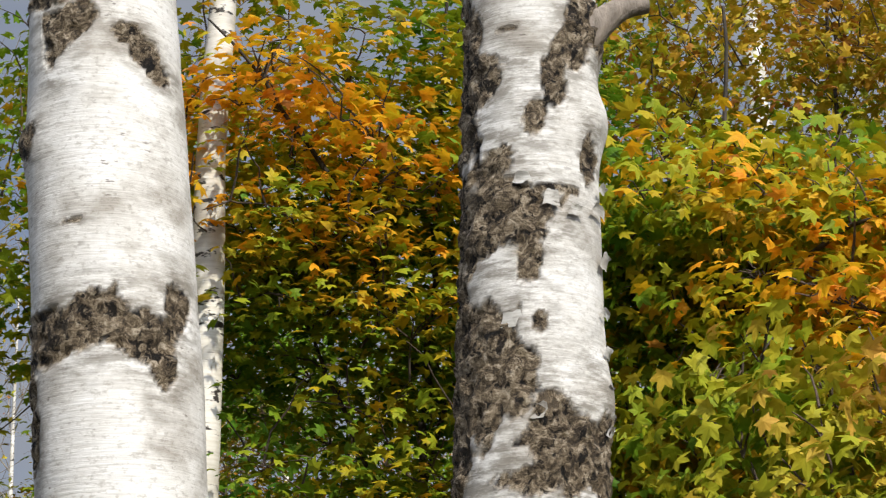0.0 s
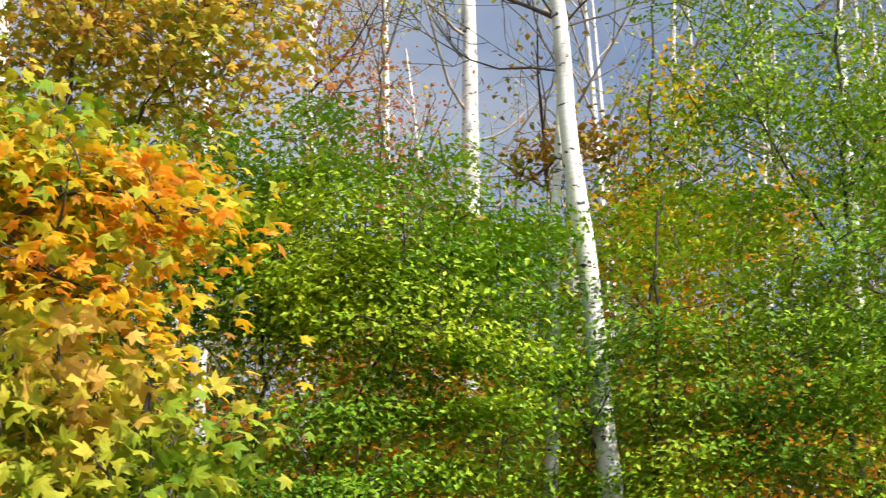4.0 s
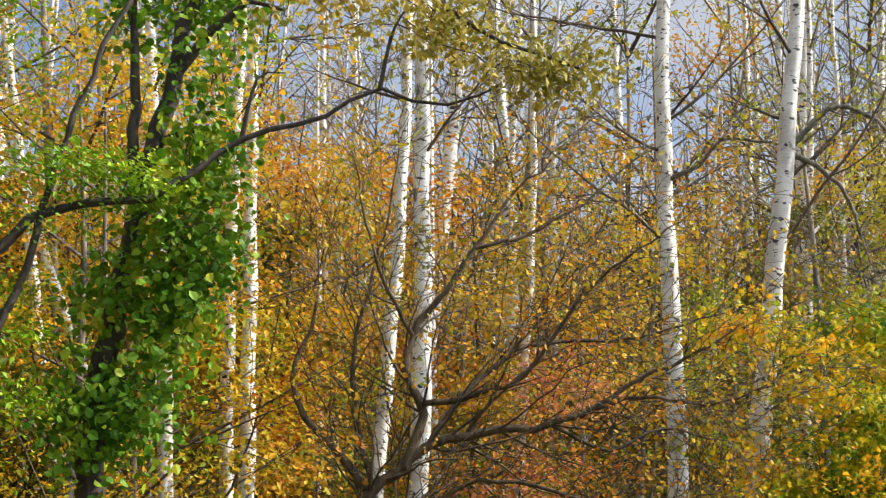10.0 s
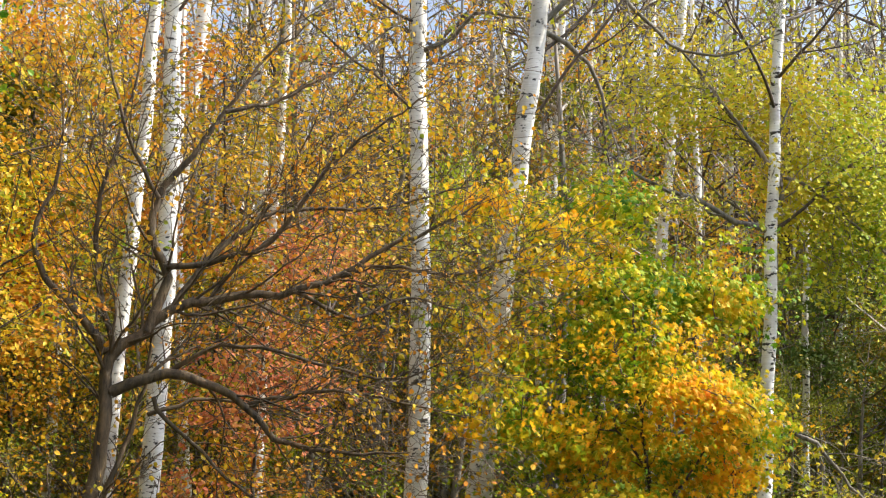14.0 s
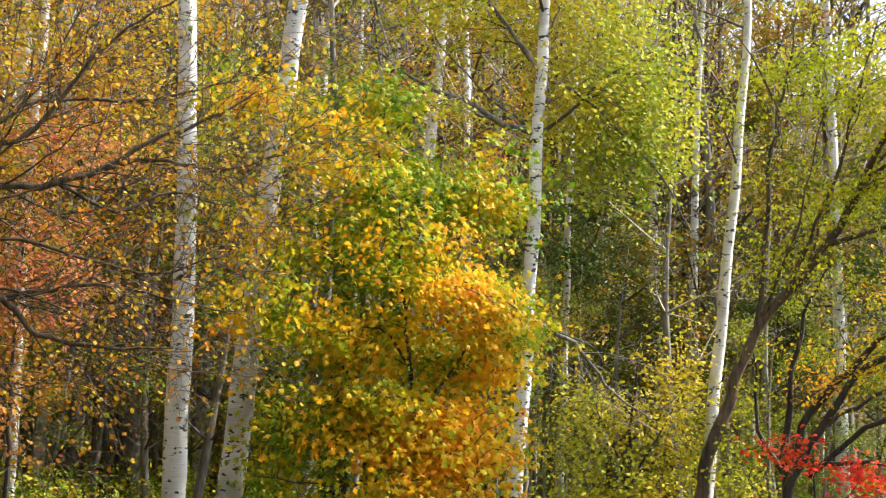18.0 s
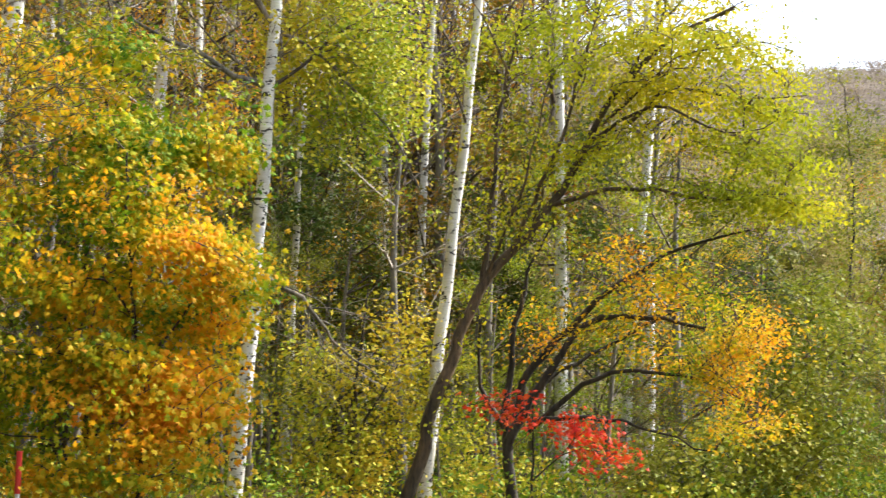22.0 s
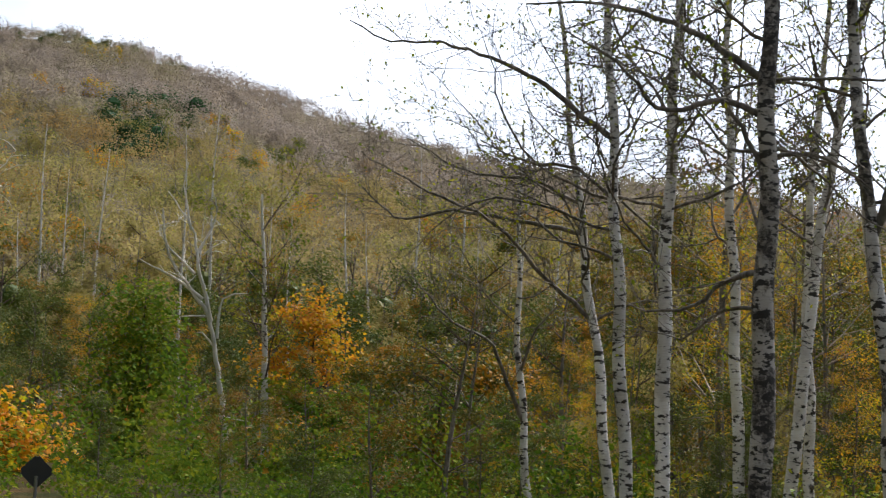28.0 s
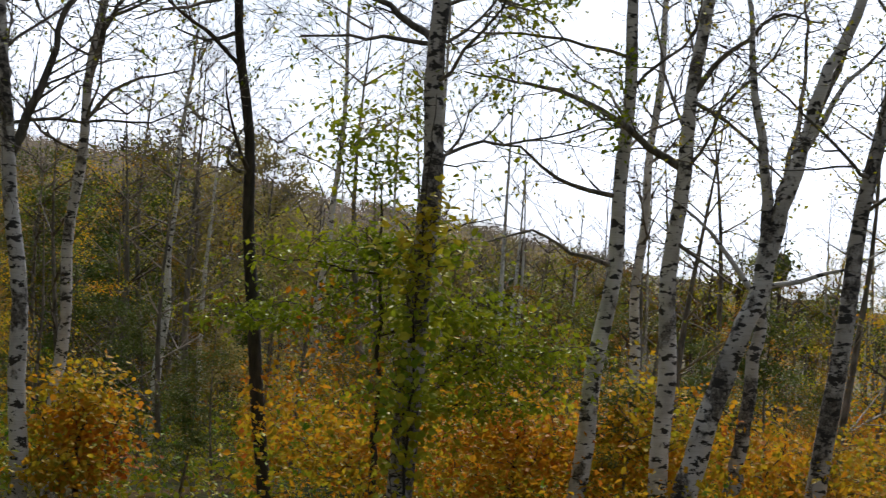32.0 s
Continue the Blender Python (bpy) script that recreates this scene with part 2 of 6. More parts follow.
M_BIRCH_NEAR = near_bark("birch_bark_near")
M_BIRCH = birch_bark("birch_bark", (0.77, 0.745, 0.69), 0.597, 0.615)
M_BIRCH_GREY = birch_bark("birch_bark_grey", (0.86, 0.84, 0.81), 0.558, 0.6)
# duller base than birch_bark_grey, with more dark marks and patches
M_BIRCH_DULL = birch_bark("birch_bark_dull", (0.7, 0.67, 0.63), 0.55, 0.545)
M_BIRCH_DARK = birch_bark("birch_bark_dark", (0.56, 0.52, 0.47), 0.53, 0.47)
M_DARK = rough_bark("dark_bark", (0.02, 0.016, 0.012), (0.085, 0.066, 0.05))
M_BROWN = rough_bark("brown_bark", (0.035, 0.024, 0.014), (0.17, 0.115, 0.06))
M_LIMB = rough_bark("limb_bark", (0.055, 0.045, 0.036), (0.3, 0.265, 0.225), 18)
M_GREY = rough_bark("grey_bark", (0.08, 0.068, 0.056), (0.3, 0.265, 0.23))
M_TWIG = rough_bark("twig_bark", (0.05, 0.035, 0.026), (0.14, 0.1, 0.075), 40)
M_PALE = rough_bark("pale_dead_wood", (0.62, 0.59, 0.55), (0.88, 0.86, 0.82), 26)
M_TWIG_PALE = rough_bark("pale_twig_bark", (0.22, 0.18, 0.15), (0.46, 0.41, 0.36), 30)
L_MAPLE = leaf_material("maple_leaf_turning", [(0.075, 0.18, 0.01), (0.18, 0.29, 0.012), (0.36, 0.36, 0.014), (0.6, 0.38, 0.014), (0.83, 0.32, 0.012)], 0.58, 0.45, 1.1)
L_MAPLE_MIX = leaf_material("maple_leaf_mixed", [(0.055, 0.15, 0.01), (0.13, 0.24, 0.012), (0.27, 0.31, 0.013), (0.5, 0.37, 0.014), (0.76, 0.33, 0.012)], 0.5, 0.45, 1.0)
L_MAPLE_GREEN = leaf_material("maple_leaf_green", [(0.07, 0.19, 0.01), (0.17, 0.3, 0.015), (0.32, 0.36, 0.02)], 0.45)
L_MAPLE_PEACH = leaf_material("maple_leaf_peach", [(0.13, 0.24, 0.012), (0.27, 0.33, 0.016), (0.46, 0.38, 0.026), (0.64, 0.36, 0.065)], 0.5, 0.45, 1.6)
L_MAPLE_ORANGE = leaf_material("maple_leaf_orange", [(0.3, 0.36, 0.015), (0.58, 0.45, 0.015), (0.83, 0.43, 0.014), (0.83, 0.31, 0.018), (0.7, 0.35, 0.09)], 0.7, 0.45, 2.2)
L_AMBER = leaf_material("amber_leaf", [(0.15, 0.24, 0.015), (0.36, 0.33, 0.022), (0.5, 0.3, 0.02), (0.38, 0.14, 0.03)], 0.45, 0.45, 1.2)
L_BOUGH = leaf_material("curled_leaf", [(0.2, 0.19, 0.03), (0.4, 0.32, 0.05), (0.5, 0.34, 0.07)], 0.4)
L_GREEN = leaf_material("green_leaf", [(0.07, 0.19, 0.008), (0.21, 0.36, 0.012), (0.46, 0.52, 0.016)], 0.36, 0.35, 0.9, 0.22)
L_IVY = leaf_material("vine_leaf", [(0.04, 0.13, 0.01), (0.1, 0.23, 0.012), (0.2, 0.34, 0.02), (0.46, 0.44, 0.03)], 0.35, 0.32, 2.0)
L_ORANGE = leaf_material("orange_leaf", [(0.2, 0.26, 0.022), (0.46, 0.36, 0.022), (0.62, 0.36, 0.022), (0.6, 0.24, 0.022), (0.46, 0.15, 0.03)], 0.6, 0.45, 0.6)
L_GOLD = leaf_material("gold_leaf", [(0.12, 0.24, 0.012), (0.3, 0.36, 0.014), (0.64, 0.46, 0.016), (0.8, 0.42, 0.015), (0.76, 0.28, 0.014)], 0.8, 0.45, 1.4)
L_YELLOW = leaf_material("yellow_leaf", [(0.19, 0.29, 0.02), (0.4, 0.42, 0.028), (0.58, 0.48, 0.036), (0.56, 0.37, 0.022)], 0.5)
L_LIME = leaf_material("lime_leaf", [(0.13, 0.2, 0.01), (0.27, 0.33, 0.014), (0.44, 0.41, 0.022)], 0.5)
L_SPRAY = leaf_material("lime_spray_leaf", [(0.2, 0.25, 0.012), (0.4, 0.41, 0.014), (0.62, 0.5, 0.018)], 0.85)
L_MOSS = leaf_material("olive_yellow_leaf", [(0.09, 0.14, 0.012), (0.22, 0.24, 0.018), (0.38, 0.33, 0.028)], 0.42)
L_RED = leaf_material("red_leaf", [(0.74, 0.17, 0.025), (0.76, 0.06, 0.02), (0.58, 0.03, 0.02)], 0.5)
L_PINK = leaf_material("russet_leaf", [(0.46, 0.3, 0.06), (0.52, 0.19, 0.08), (0.46, 0.12, 0.06)], 0.6)
L_WOOD = leaf_material("mixed_wood_leaf", [(0.04, 0.1, 0.01), (0.12, 0.14, 0.016), (0.3, 0.19, 0.02), (0.38, 0.13, 0.015)], 0.32, 0.5, 0.5)
L_FERN = leaf_material("undergrowth_leaf", [(0.07, 0.18, 0.012), (0.19, 0.3, 0.018), (0.45, 0.41, 0.022), (0.5, 0.27, 0.022)], 0.32, 0.5, 0.9)
# hilltop leaves greyed and evened: distance haze is put into their colour
L_HILL_HAZED = leaf_material("hill_leaf_hazed", [(0.29, 0.27, 0.14), (0.32, 0.275, 0.19), (0.34, 0.285, 0.235), (0.35, 0.3, 0.265), (0.38, 0.28, 0.15)], 0.85, 0.7, 0.03, 0.06, 0.35)
L_OLIVE = leaf_material("olive_leaf", [(0.04, 0.09, 0.014), (0.11, 0.14, 0.025), (0.22, 0.2, 0.04)], 0.35, 0.5, 0.2)
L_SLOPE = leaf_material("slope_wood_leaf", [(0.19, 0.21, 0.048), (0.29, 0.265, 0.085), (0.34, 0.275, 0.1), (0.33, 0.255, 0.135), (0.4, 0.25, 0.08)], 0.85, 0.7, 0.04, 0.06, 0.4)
L_COPPER = leaf_material("copper_leaf", [(0.3, 0.3, 0.02), (0.5, 0.34, 0.02), (0.6, 0.26, 0.016), (0.46, 0.13, 0.02)], 0.75, 0.5, 0.8, 0.12)
L_LEAFGREEN = leaf_material("deep_green_leaf", [(0.045, 0.11, 0.012), (0.12, 0.19, 0.015), (0.28, 0.29, 0.02)], 0.5, 0.65, 0.8, 0.06)
L_GREENGOLD = leaf_material("green_gold_leaf", [(0.045, 0.14, 0.01), (0.15, 0.27, 0.012), (0.42, 0.4, 0.014), (0.74, 0.4, 0.014)], 0.5, 0.45, 1.6)
L_RUST = leaf_material("rusty_leaf", [(0.05, 0.09, 0.012), (0.15, 0.15, 0.016), (0.36, 0.2, 0.02), (0.56, 0.24, 0.016)], 0.4, 0.5, 1.2)
L_PINE = leaf_material("evergreen_needle", [(0.015, 0.06, 0.016), (0.03, 0.1, 0.02)], 0.15, 0.6)

# ---- mesh helpers ----


class Acc:
    """Gathers points and faces of one mesh."""

    def __init__(self):
        self.v, self.f, self.n = [], [], 0

    def add(self, verts, faces):
        self.v.append(np.asarray(verts, dtype=np.float32).reshape(-1, 3))
        self.f.append(np.asarray(faces, dtype=np.int32) + self.n)
        self.n += len(self.v[-1])

    def mesh(self, name, material, smooth=True):
        me = bpy.data.meshes.new(name)
        v = np.concatenate(self.v)
        me.vertices.add(len(v))
        me.vertices.foreach_set("co", v.ravel())
        loops = np.concatenate([f.ravel() for f in self.f])
        sizes = np.concatenate([np.full(len(f), f.shape[1], dtype=np.int32) for f in self.f])
        starts = np.concatenate([[0], np.cumsum(sizes)[:-1]]).astype(np.int32)
        me.loops.add(len(loops))
        me.loops.foreach_set("vertex_index", loops)
        me.polygons.add(len(sizes))
        me.polygons.foreach_set("loop_start", starts)
        me.polygons.foreach_set("use_smooth", np.full(len(sizes), smooth, dtype=bool))
        me.materials.append(material)
        me.update(calc_edges=True)
        return me


def tube(acc, points, radii, sides=6, cap=True):
    p = np.asarray(points, dtype=float).reshape(-1, 3)
    r = np.asarray(radii, dtype=float)
    t = np.gradient(p, axis=0)
    t /= np.linalg.norm(t, axis=1)[:, None] + 1e-9
    ref = np.array([0.0, 0.0, 1.0]) if abs(t[0, 2]) < 0.9 else np.array([1.0, 0.0, 0.0])
    u = np.cross(t, ref)
    u /= np.linalg.norm(u, axis=1)[:, None] + 1e-9
    w = np.cross(t, u)
    a = np.arange(sides) * 2 * np.pi / sides
    ring = (np.cos(a)[None, :, None] * u[:, None] + np.sin(a)[None, :, None] * w[:, None]) * r[:, None, None] + p[:, None]
    n = len(p)
    i = np.arange(n - 1)[:, None] * sides
    j = np.arange(sides)[None]
    k = (j + 1) % sides
    acc.add(ring, np.stack([i + j, i + k, i + sides + k, i + sides + j], -1).reshape(-1, 4))


def smooth_line(points, step):
    """Catmull-Rom through the points, about step metres apart."""
    p = [Vector(q) for q in points]
    p = [p[0] * 2 - p[1]] + p + [p[-1] * 2 - p[-2]]
    out = []
    for a, b, c, d in zip(p, p[1:], p[2:], p[3:]):
        n = max(2, int((c - b).length / step))
        for k in range(n):
            t = k / n
            out.append(0.5 * ((2 * b) + (c - a) * t + (2 * a - 5 * b + 4 * c - d) * t * t + (3 * b - a - 3 * c + d) * t ** 3))
    out.append(p[-2])
    return np.array([tuple(q) for q in out])


def limb(acc, rng, start, way, length, radius, levels, lift=0.1, wiggle=0.22, tips=None, kids=5, sides=5, spread=0.9, step=0.22):
    """A crooked tapering branch with its twigs; leaf places are gathered in tips."""
    n = max(3, int(length / step))
    d = np.asarray(way, dtype=float)
    d = d / (np.linalg.norm(d) + 1e-9)
    p = [np.asarray(start, dtype=float)]
    dirs = [d]
    for k in range(n):
        d = d + rng.normal(0, wiggle, 3) * (0.35 if k else 0.1) + np.array([0, 0, lift * 0.35])
        d /= np.linalg.norm(d)
        p.append(p[-1] + d * length / n)
        dirs.append(d)
    r = np.maximum(radius * (1 - 0.8 * np.linspace(0, 1, n + 1)), 0.0028)
    tube(acc, p, r, sides)
    if levels > 0:
        for k in range(kids):
            f = 0.2 + 0.78 * (k + rng.random()) / kids
            i = min(n, int(f * n))
            side = np.cross(dirs[i], rng.normal(0, 1, 3))
            side /= np.linalg.norm(side) + 1e-9
            w = dirs[i] * 0.75 + side * spread * (0.6 + 0.5 * rng.random())
            limb(acc, rng, p[i], w, length * (0.62 - 0.3 * f) * (0.7 + 0.6 * rng.random()), r[i] * 0.62, levels - 1, lift, wiggle * 1.15, tips, max(2, kids - 1), max(3, sides - 1), spread, step * 0.8)
    elif tips is not None:
        tips.extend(p[1:])
    return p


LEAF_SHAPES = {
    "oval": (np.array([(0, 0, 0), (-0.3, 0.45, 0.07), (0, 1, -0.08), (0.3, 0.45, 0.07)]), np.array([(0, 2, 1), (0, 3, 2)])),
    "round": (np.array([(0, 0, 0), (-0.36, 0.2, 0.05), (-0.4, 0.6, 0.04), (0, 1, -0.1), (0.4, 0.6, 0.04), (0.36, 0.2, 0.05)]), np.array([(0, 3, 2), (0, 2, 1), (0, 4, 3), (0, 5, 4)])),
}


def _maple():
    out = [(0.0, 0.0)]
    for a, r in ((-150, 0.24), (-116, 0.56), (-92, 0.38), (-70, 0.56), (-56, 0.76), (-44, 0.58), (-28, 0.4), (-14, 0.62), (0, 0.88), (14, 0.62), (28, 0.4), (44, 0.58), (56, 0.76), (70, 0.56), (92, 0.38), (116, 0.56), (150, 0.24)):
        out.append((r * math.sin(radians(a)), 0.28 + r * math.cos(radians(a))))
    v = [(0, 0.28, 0.05)] + [(x, y, -0.3 * (x * x + (y - 0.28) ** 2)) for x, y in out]
    n = len(out)
    return np.array(v), np.array([(0, 1 + (k + 1) % n, 1 + k) for k in range(n)])


LEAF_SHAPES["maple"] = _maple()
LEAF_SHAPES["lobed"] = (np.array([(0, 0.35, 0.05), (0, 0, -0.02), (-0.5, 0.1, -0.08), (-0.24, 0.34, 0), (-0.52, 0.66, -0.1), (-0.17, 0.68, 0), (0, 1.05, -0.12), (0.17, 0.68, 0), (0.52, 0.66, -0.1), (0.24, 0.34, 0), (0.5, 0.1, -0.08)]), np.array([(0, 1 + (k + 1) % 10, 1 + k) for k in range(10)]))


def leaf_frames(rng, n, up=0.6, out=None, loose=0.7):
    """Turns of n leaves: mostly facing up and outward, drooping."""
    z = rng.normal(0, loose, (n, 3)) + np.array([0, 0, up])
    if out is not None:
        z = z + out
    z /= np.linalg.norm(z, axis=1)[:, None]
    y = rng.normal(0, 1, (n, 3)) + np.array([0, 0, -0.7])
    y -= z * (y * z).sum(1)[:, None]
    y /= np.linalg.norm(y, axis=1)[:, None]
    return np.stack([np.cross(y, z), y, z], -1)


def put_leaves(acc, rng, places, size, shape="oval", up=0.6, out=None, loose=0.7, vary=0.35):
    places = np.asarray(places, dtype=float).reshape(-1, 3)
    n = len(places)
    tv, tf = LEAF_SHAPES[shape]
    m = leaf_frames(rng, n, up, out, loose)
    s = size * (1 + vary * rng.uniform(-1, 1, n))
    v = np.einsum("nij,kj->nki", m, tv) * s[:, None, None] + places[:, None]
    f = (tf[None] + (np.arange(n) * len(tv))[:, None, None]).reshape(-1, 3)
    acc.add(v, f)


def empty(name, at, label="", category="", group="", kind=""):
    ob = new(name)
    ob.location = at
    return tagged(ob, label, category, group, kind)


def part_mesh(name, me, parent, label="", kind=""):
    """Links a mesh, given in world metres, under a thing that stands unturned."""
    ob = new(name, me)
    ob.parent = parent
    if parent.parent is None:
        ob.matrix_parent_inverse = Matrix.Translation(-parent.location)
    return tagged(ob, label, kind=kind)


def gpt(az, d, z=0.0):
    a = radians(az)
    return Vector((d * math.sin(a), d * math.cos(a), z))


# ---- ground and hill ----
SKYLINE = [(-180, 2.0), (-40, 3.0), (30, 8.0), (60, 11.4), (80, 11.0), (97.5, 10.45), (99.8, 10.65), (101.6, 10.85), (103.3, 11.20), (106.4, 11.10), (109.2, 10.55), (111.1, 10.05), (113.0, 9.55), (115.5, 8.95), (118.0, 8.35), (120.0, 7.85), (126.0, 7.25), (137, 6.0), (140.5, 5.5), (147, 4.6), (150.2, 4.0), (157, 3.3), (165, 2.6), (180, 2.0)]
HILL_AT = 430.0


def skyline(az):
    return float(np.interp((az + 180) % 360 - 180, [a for a, _ in SKYLINE], [e for _, e in SKYLINE]))


def ground_z(az, r):
    top = EYE + HILL_AT * math.tan(radians(skyline(az))) - 9.0
    f = min(1.0, max(0.0, (r - 55) / (HILL_AT - 55)))
    f = f * f * (1.6 - 0.6 * f) if f < 1 else 1.0
    z = top * f - max(0.0, r - HILL_AT) * 0.06
    p = gpt(az, r)
    z += 0.22 * noise.noise(p * 0.13) * min(1, r / 12) + 0.06 * noise.noise(p * 0.9) * min(1, r / 8)
    if r > 60:
        z += 5.0 * noise.noise(p * 0.018) * min(1, (r - 60) / 120) * (1 - 0.75 * min(1, max(0, (r - 300) / 110)))
    return z


def ground_material():
    m, n, l, bsdf = nodes_of("forest_floor")
    co = n.new("ShaderNodeTexCoord").outputs["Object"]
    a, b = noise_node(n, l, co, 0.7, 5), noise_node(n, l, co, 12, 6)
    r = ramp_node(n, [(0.35, (0.03, 0.045, 0.01)), (0.5, (0.06, 0.055, 0.02)), (0.66, (0.12, 0.07, 0.028))])
    l.new(a, r.inputs["Fac"])
    r2 = ramp_node(n, [(0.3, (0.45, 0.45, 0.45)), (0.7, (1.2, 1.2, 1.2))])
    l.new(b, r2.inputs["Fac"])
    # tan leaf litter on the hillside, coloured paler to lift shaded gaps between crowns
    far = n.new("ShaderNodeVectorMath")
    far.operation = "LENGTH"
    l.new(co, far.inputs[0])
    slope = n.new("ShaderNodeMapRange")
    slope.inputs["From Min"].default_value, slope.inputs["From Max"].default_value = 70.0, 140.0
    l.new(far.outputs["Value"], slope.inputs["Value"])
    pale_litter = ramp_node(n, [(0.35, (0.16, 0.145, 0.08)), (0.65, (0.21, 0.17, 0.12))])
    l.new(noise_node(n, l, co, 0.05, 5), pale_litter.inputs["Fac"])
    base = mixed(n, l, slope.outputs["Result"], r.outputs["Color"], pale_litter.outputs["Color"])
    l.new(mixed(n, l, 1.0, base, r2.outputs["Color"], "MULTIPLY"), bsdf.inputs["Base Color"])
    bsdf.inputs["Roughness"].default_value, bsdf.inputs["Specular IOR Level"].default_value = 1.0, 0.05
    bumped(n, l, b, bsdf, 0.6, 0.05)
    return m


def build_ground():
    acc = Acc()
    rings = [0.0, 1, 2, 3, 4.5, 6, 8, 10, 12, 14, 16, 18, 20, 23, 26, 30, 35, 40, 46, 55, 65, 80, 100, 125, 155, 190, 230, 275, 320, 365, 400, 430, 480, 560, 800, 1400, 3000]
    nseg = 180
    v = [[tuple(gpt(k * 2, r, ground_z(k * 2, r))) for k in range(nseg)] for r in rings]
    i = np.arange(len(rings) - 1)[:, None] * nseg
    j = np.arange(nseg)[None]
    k = (j + 1) % nseg
    acc.add(np.array(v), np.stack([i + j, i + nseg + j, i + nseg + k, i + k], -1).reshape(-1, 4)[nseg:])
    acc.add(np.concatenate([[v[0][0]], v[1]]), np.array([(0, 1 + q, 1 + (q + 1) % nseg) for q in range(nseg)]))
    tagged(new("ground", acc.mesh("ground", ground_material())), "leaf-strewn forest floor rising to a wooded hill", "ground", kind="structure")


build_ground()

# ---- trees ----


def on_ground(az, d):
    return gpt(az, d, ground_z(az, d) - 0.05)


def trunk_line(low, high, d, top, wobble, rng):
    """From the ground through two sighted places up to the top."""
    a, b = pt(*low, d), pt(*high, d)
    if a.z > b.z:
        a, b = b, a
    way = (b - a) / (b.z - a.z)
    z0 = ground_z(low[0], d) - 0.06
    zs = np.arange(z0, top, 0.3)
    line = np.array([tuple(a + way * (z - a.z)) for z in zs])
    ph = rng.uniform(0, 6.3, 2)
    line[:, 0] += wobble * np.sin(zs * 1.1 + ph[0])
    line[:, 1] += wobble * np.sin(zs * 0.9 + ph[1])
    line[:, :2] += 0.35 * wobble * np.sin(zs[:, None] * np.array([[3.7, 4.3]]) + ph)
    return line


def grow_bough(root, rng, places, fat, bark, leaf=None, size=0.04, share=0.4, twigs=6.5, reach=1.0, levels=2, kids=3, thin=0.007, shape="oval", name="bough", droop=0.15):
    """A bough along the given places, set with crooked side twigs and a few leaves at their ends."""
    path = smooth_line(places, 0.12)
    path[1:-1] += rng.normal(0, 0.01, (len(path) - 2, 3))
    girth = np.linspace(fat, thin, len(path))
    acc, tips = Acc(), []
    tube(acc, path, girth, 7)
    for k in range(int(len(path) * 0.125 * twigs)):
        i = min(len(path) - 2, int(len(path) * (0.12 + 0.88 * rng.random())))
        ahead = path[i + 1] - path[i]
        side = np.cross(ahead, rng.normal(0, 1, 3))
        w = ahead / np.linalg.norm(ahead) + 0.9 * side / (np.linalg.norm(side) + 1e-9) + np.array([0, 0, droop])
        limb(acc, rng, path[i], w, reach * rng.uniform(0.35, 1.0), max(0.004, girth[i] * 0.34), levels, 0.05, 0.45, tips, kids, 4, 0.8, 0.12)
    bough = part_mesh(name, acc.mesh(name, bark), root)
    if leaf and tips:
        t = np.array(tips)
        t = t[rng.random(len(t)) < share]
        if len(t):
            acc = Acc()
            put_leaves(acc, rng, t + rng.normal(0, 0.03, t.shape), size, shape, 0.2, None, 0.8)
            part_mesh("foliage", acc.mesh("foliage", leaf, False), bough, kind="stuff")
    return bough


def birch(low, high, d, wide, seed, top=12.0, bark=None, boughs=(4.0, 12), reach=1.6, leaf=None, leaves=3, size=0.055, label="", wobble=0.025, twig=None, levels=2, rise=0.6, kids=5, shape="oval", thick=1.0, bend=0.3, name="birch_tree", group="birches of the wood", share=0.8, arms=(), limbs=None):
    """A slender birch: wide is the trunk's breadth in degrees as seen from the eye."""
    rng = np.random.default_rng(seed)
    bark, twig = bark or M_BIRCH, twig or M_TWIG
    line = trunk_line(low, high, d, top, wobble, rng)
    slant = d / math.cos(radians((low[1] + high[1]) / 2))
    r0 = radians(wide) * slant / 2
    zm = EYE + d * math.tan(radians((low[1] + high[1]) / 2))
    z = line[:, 2]
    rad = r0 * 0.93 * np.clip(1 - 0.75 * (z - zm) / (top - zm), 0.12, 1.16)
    rad *= 1 + 0.03 * np.sin(z * 7 + seed)
    rad[0] *= 1.25
    root = empty(name, line[0], label or "slender white-barked birch with dark marks on its trunk", "tree", group)
    acc = Acc()
    tube(acc, line, rad, 14)
    part_mesh("trunk", acc.mesh("trunk", bark), root)
    for fat, way in arms:
        bow = rng.uniform(-0.7, 0.7)
        start = line[int(np.argmin(abs(z - pt(*way[0], d).z)))]
        grow_bough(root, rng, [start] + [pt(a, e, d + bow * f) for (a, e), f in zip(way[1:], np.linspace(0, 1, len(way))[1:])], fat, limbs or M_LIMB, leaf, size * 1.1, share * 0.8)
    lo, count = boughs
    for k in range(count):
        h = lo + (top - lo - 0.5) * (k + 0.7 * rng.random()) / count
        i = int(np.argmin(abs(z - h)))
        a = rng.uniform(0, 2 * math.pi)
        acc = Acc()
        w = np.array([math.cos(a), math.sin(a), rise * rng.uniform(0.1, 1.7)])
        tips = []
        limb(acc, rng, line[i], w, reach * (0.6 + 0.8 * rng.random()), thick * max(0.009, min(rad[i] * 0.36, 0.02)), levels, 0.16, bend, tips, kids, 5, 0.8, 0.2)
        bough = part_mesh("branch", acc.mesh("branch", twig), root)
        if leaf and tips:
            t = np.repeat(np.array(tips), leaves, axis=0)
            keep = rng.random(len(t)) < share
            t = t[keep] + rng.normal(0, 0.05, (keep.sum(), 3))
            if len(t):
                acc = Acc()
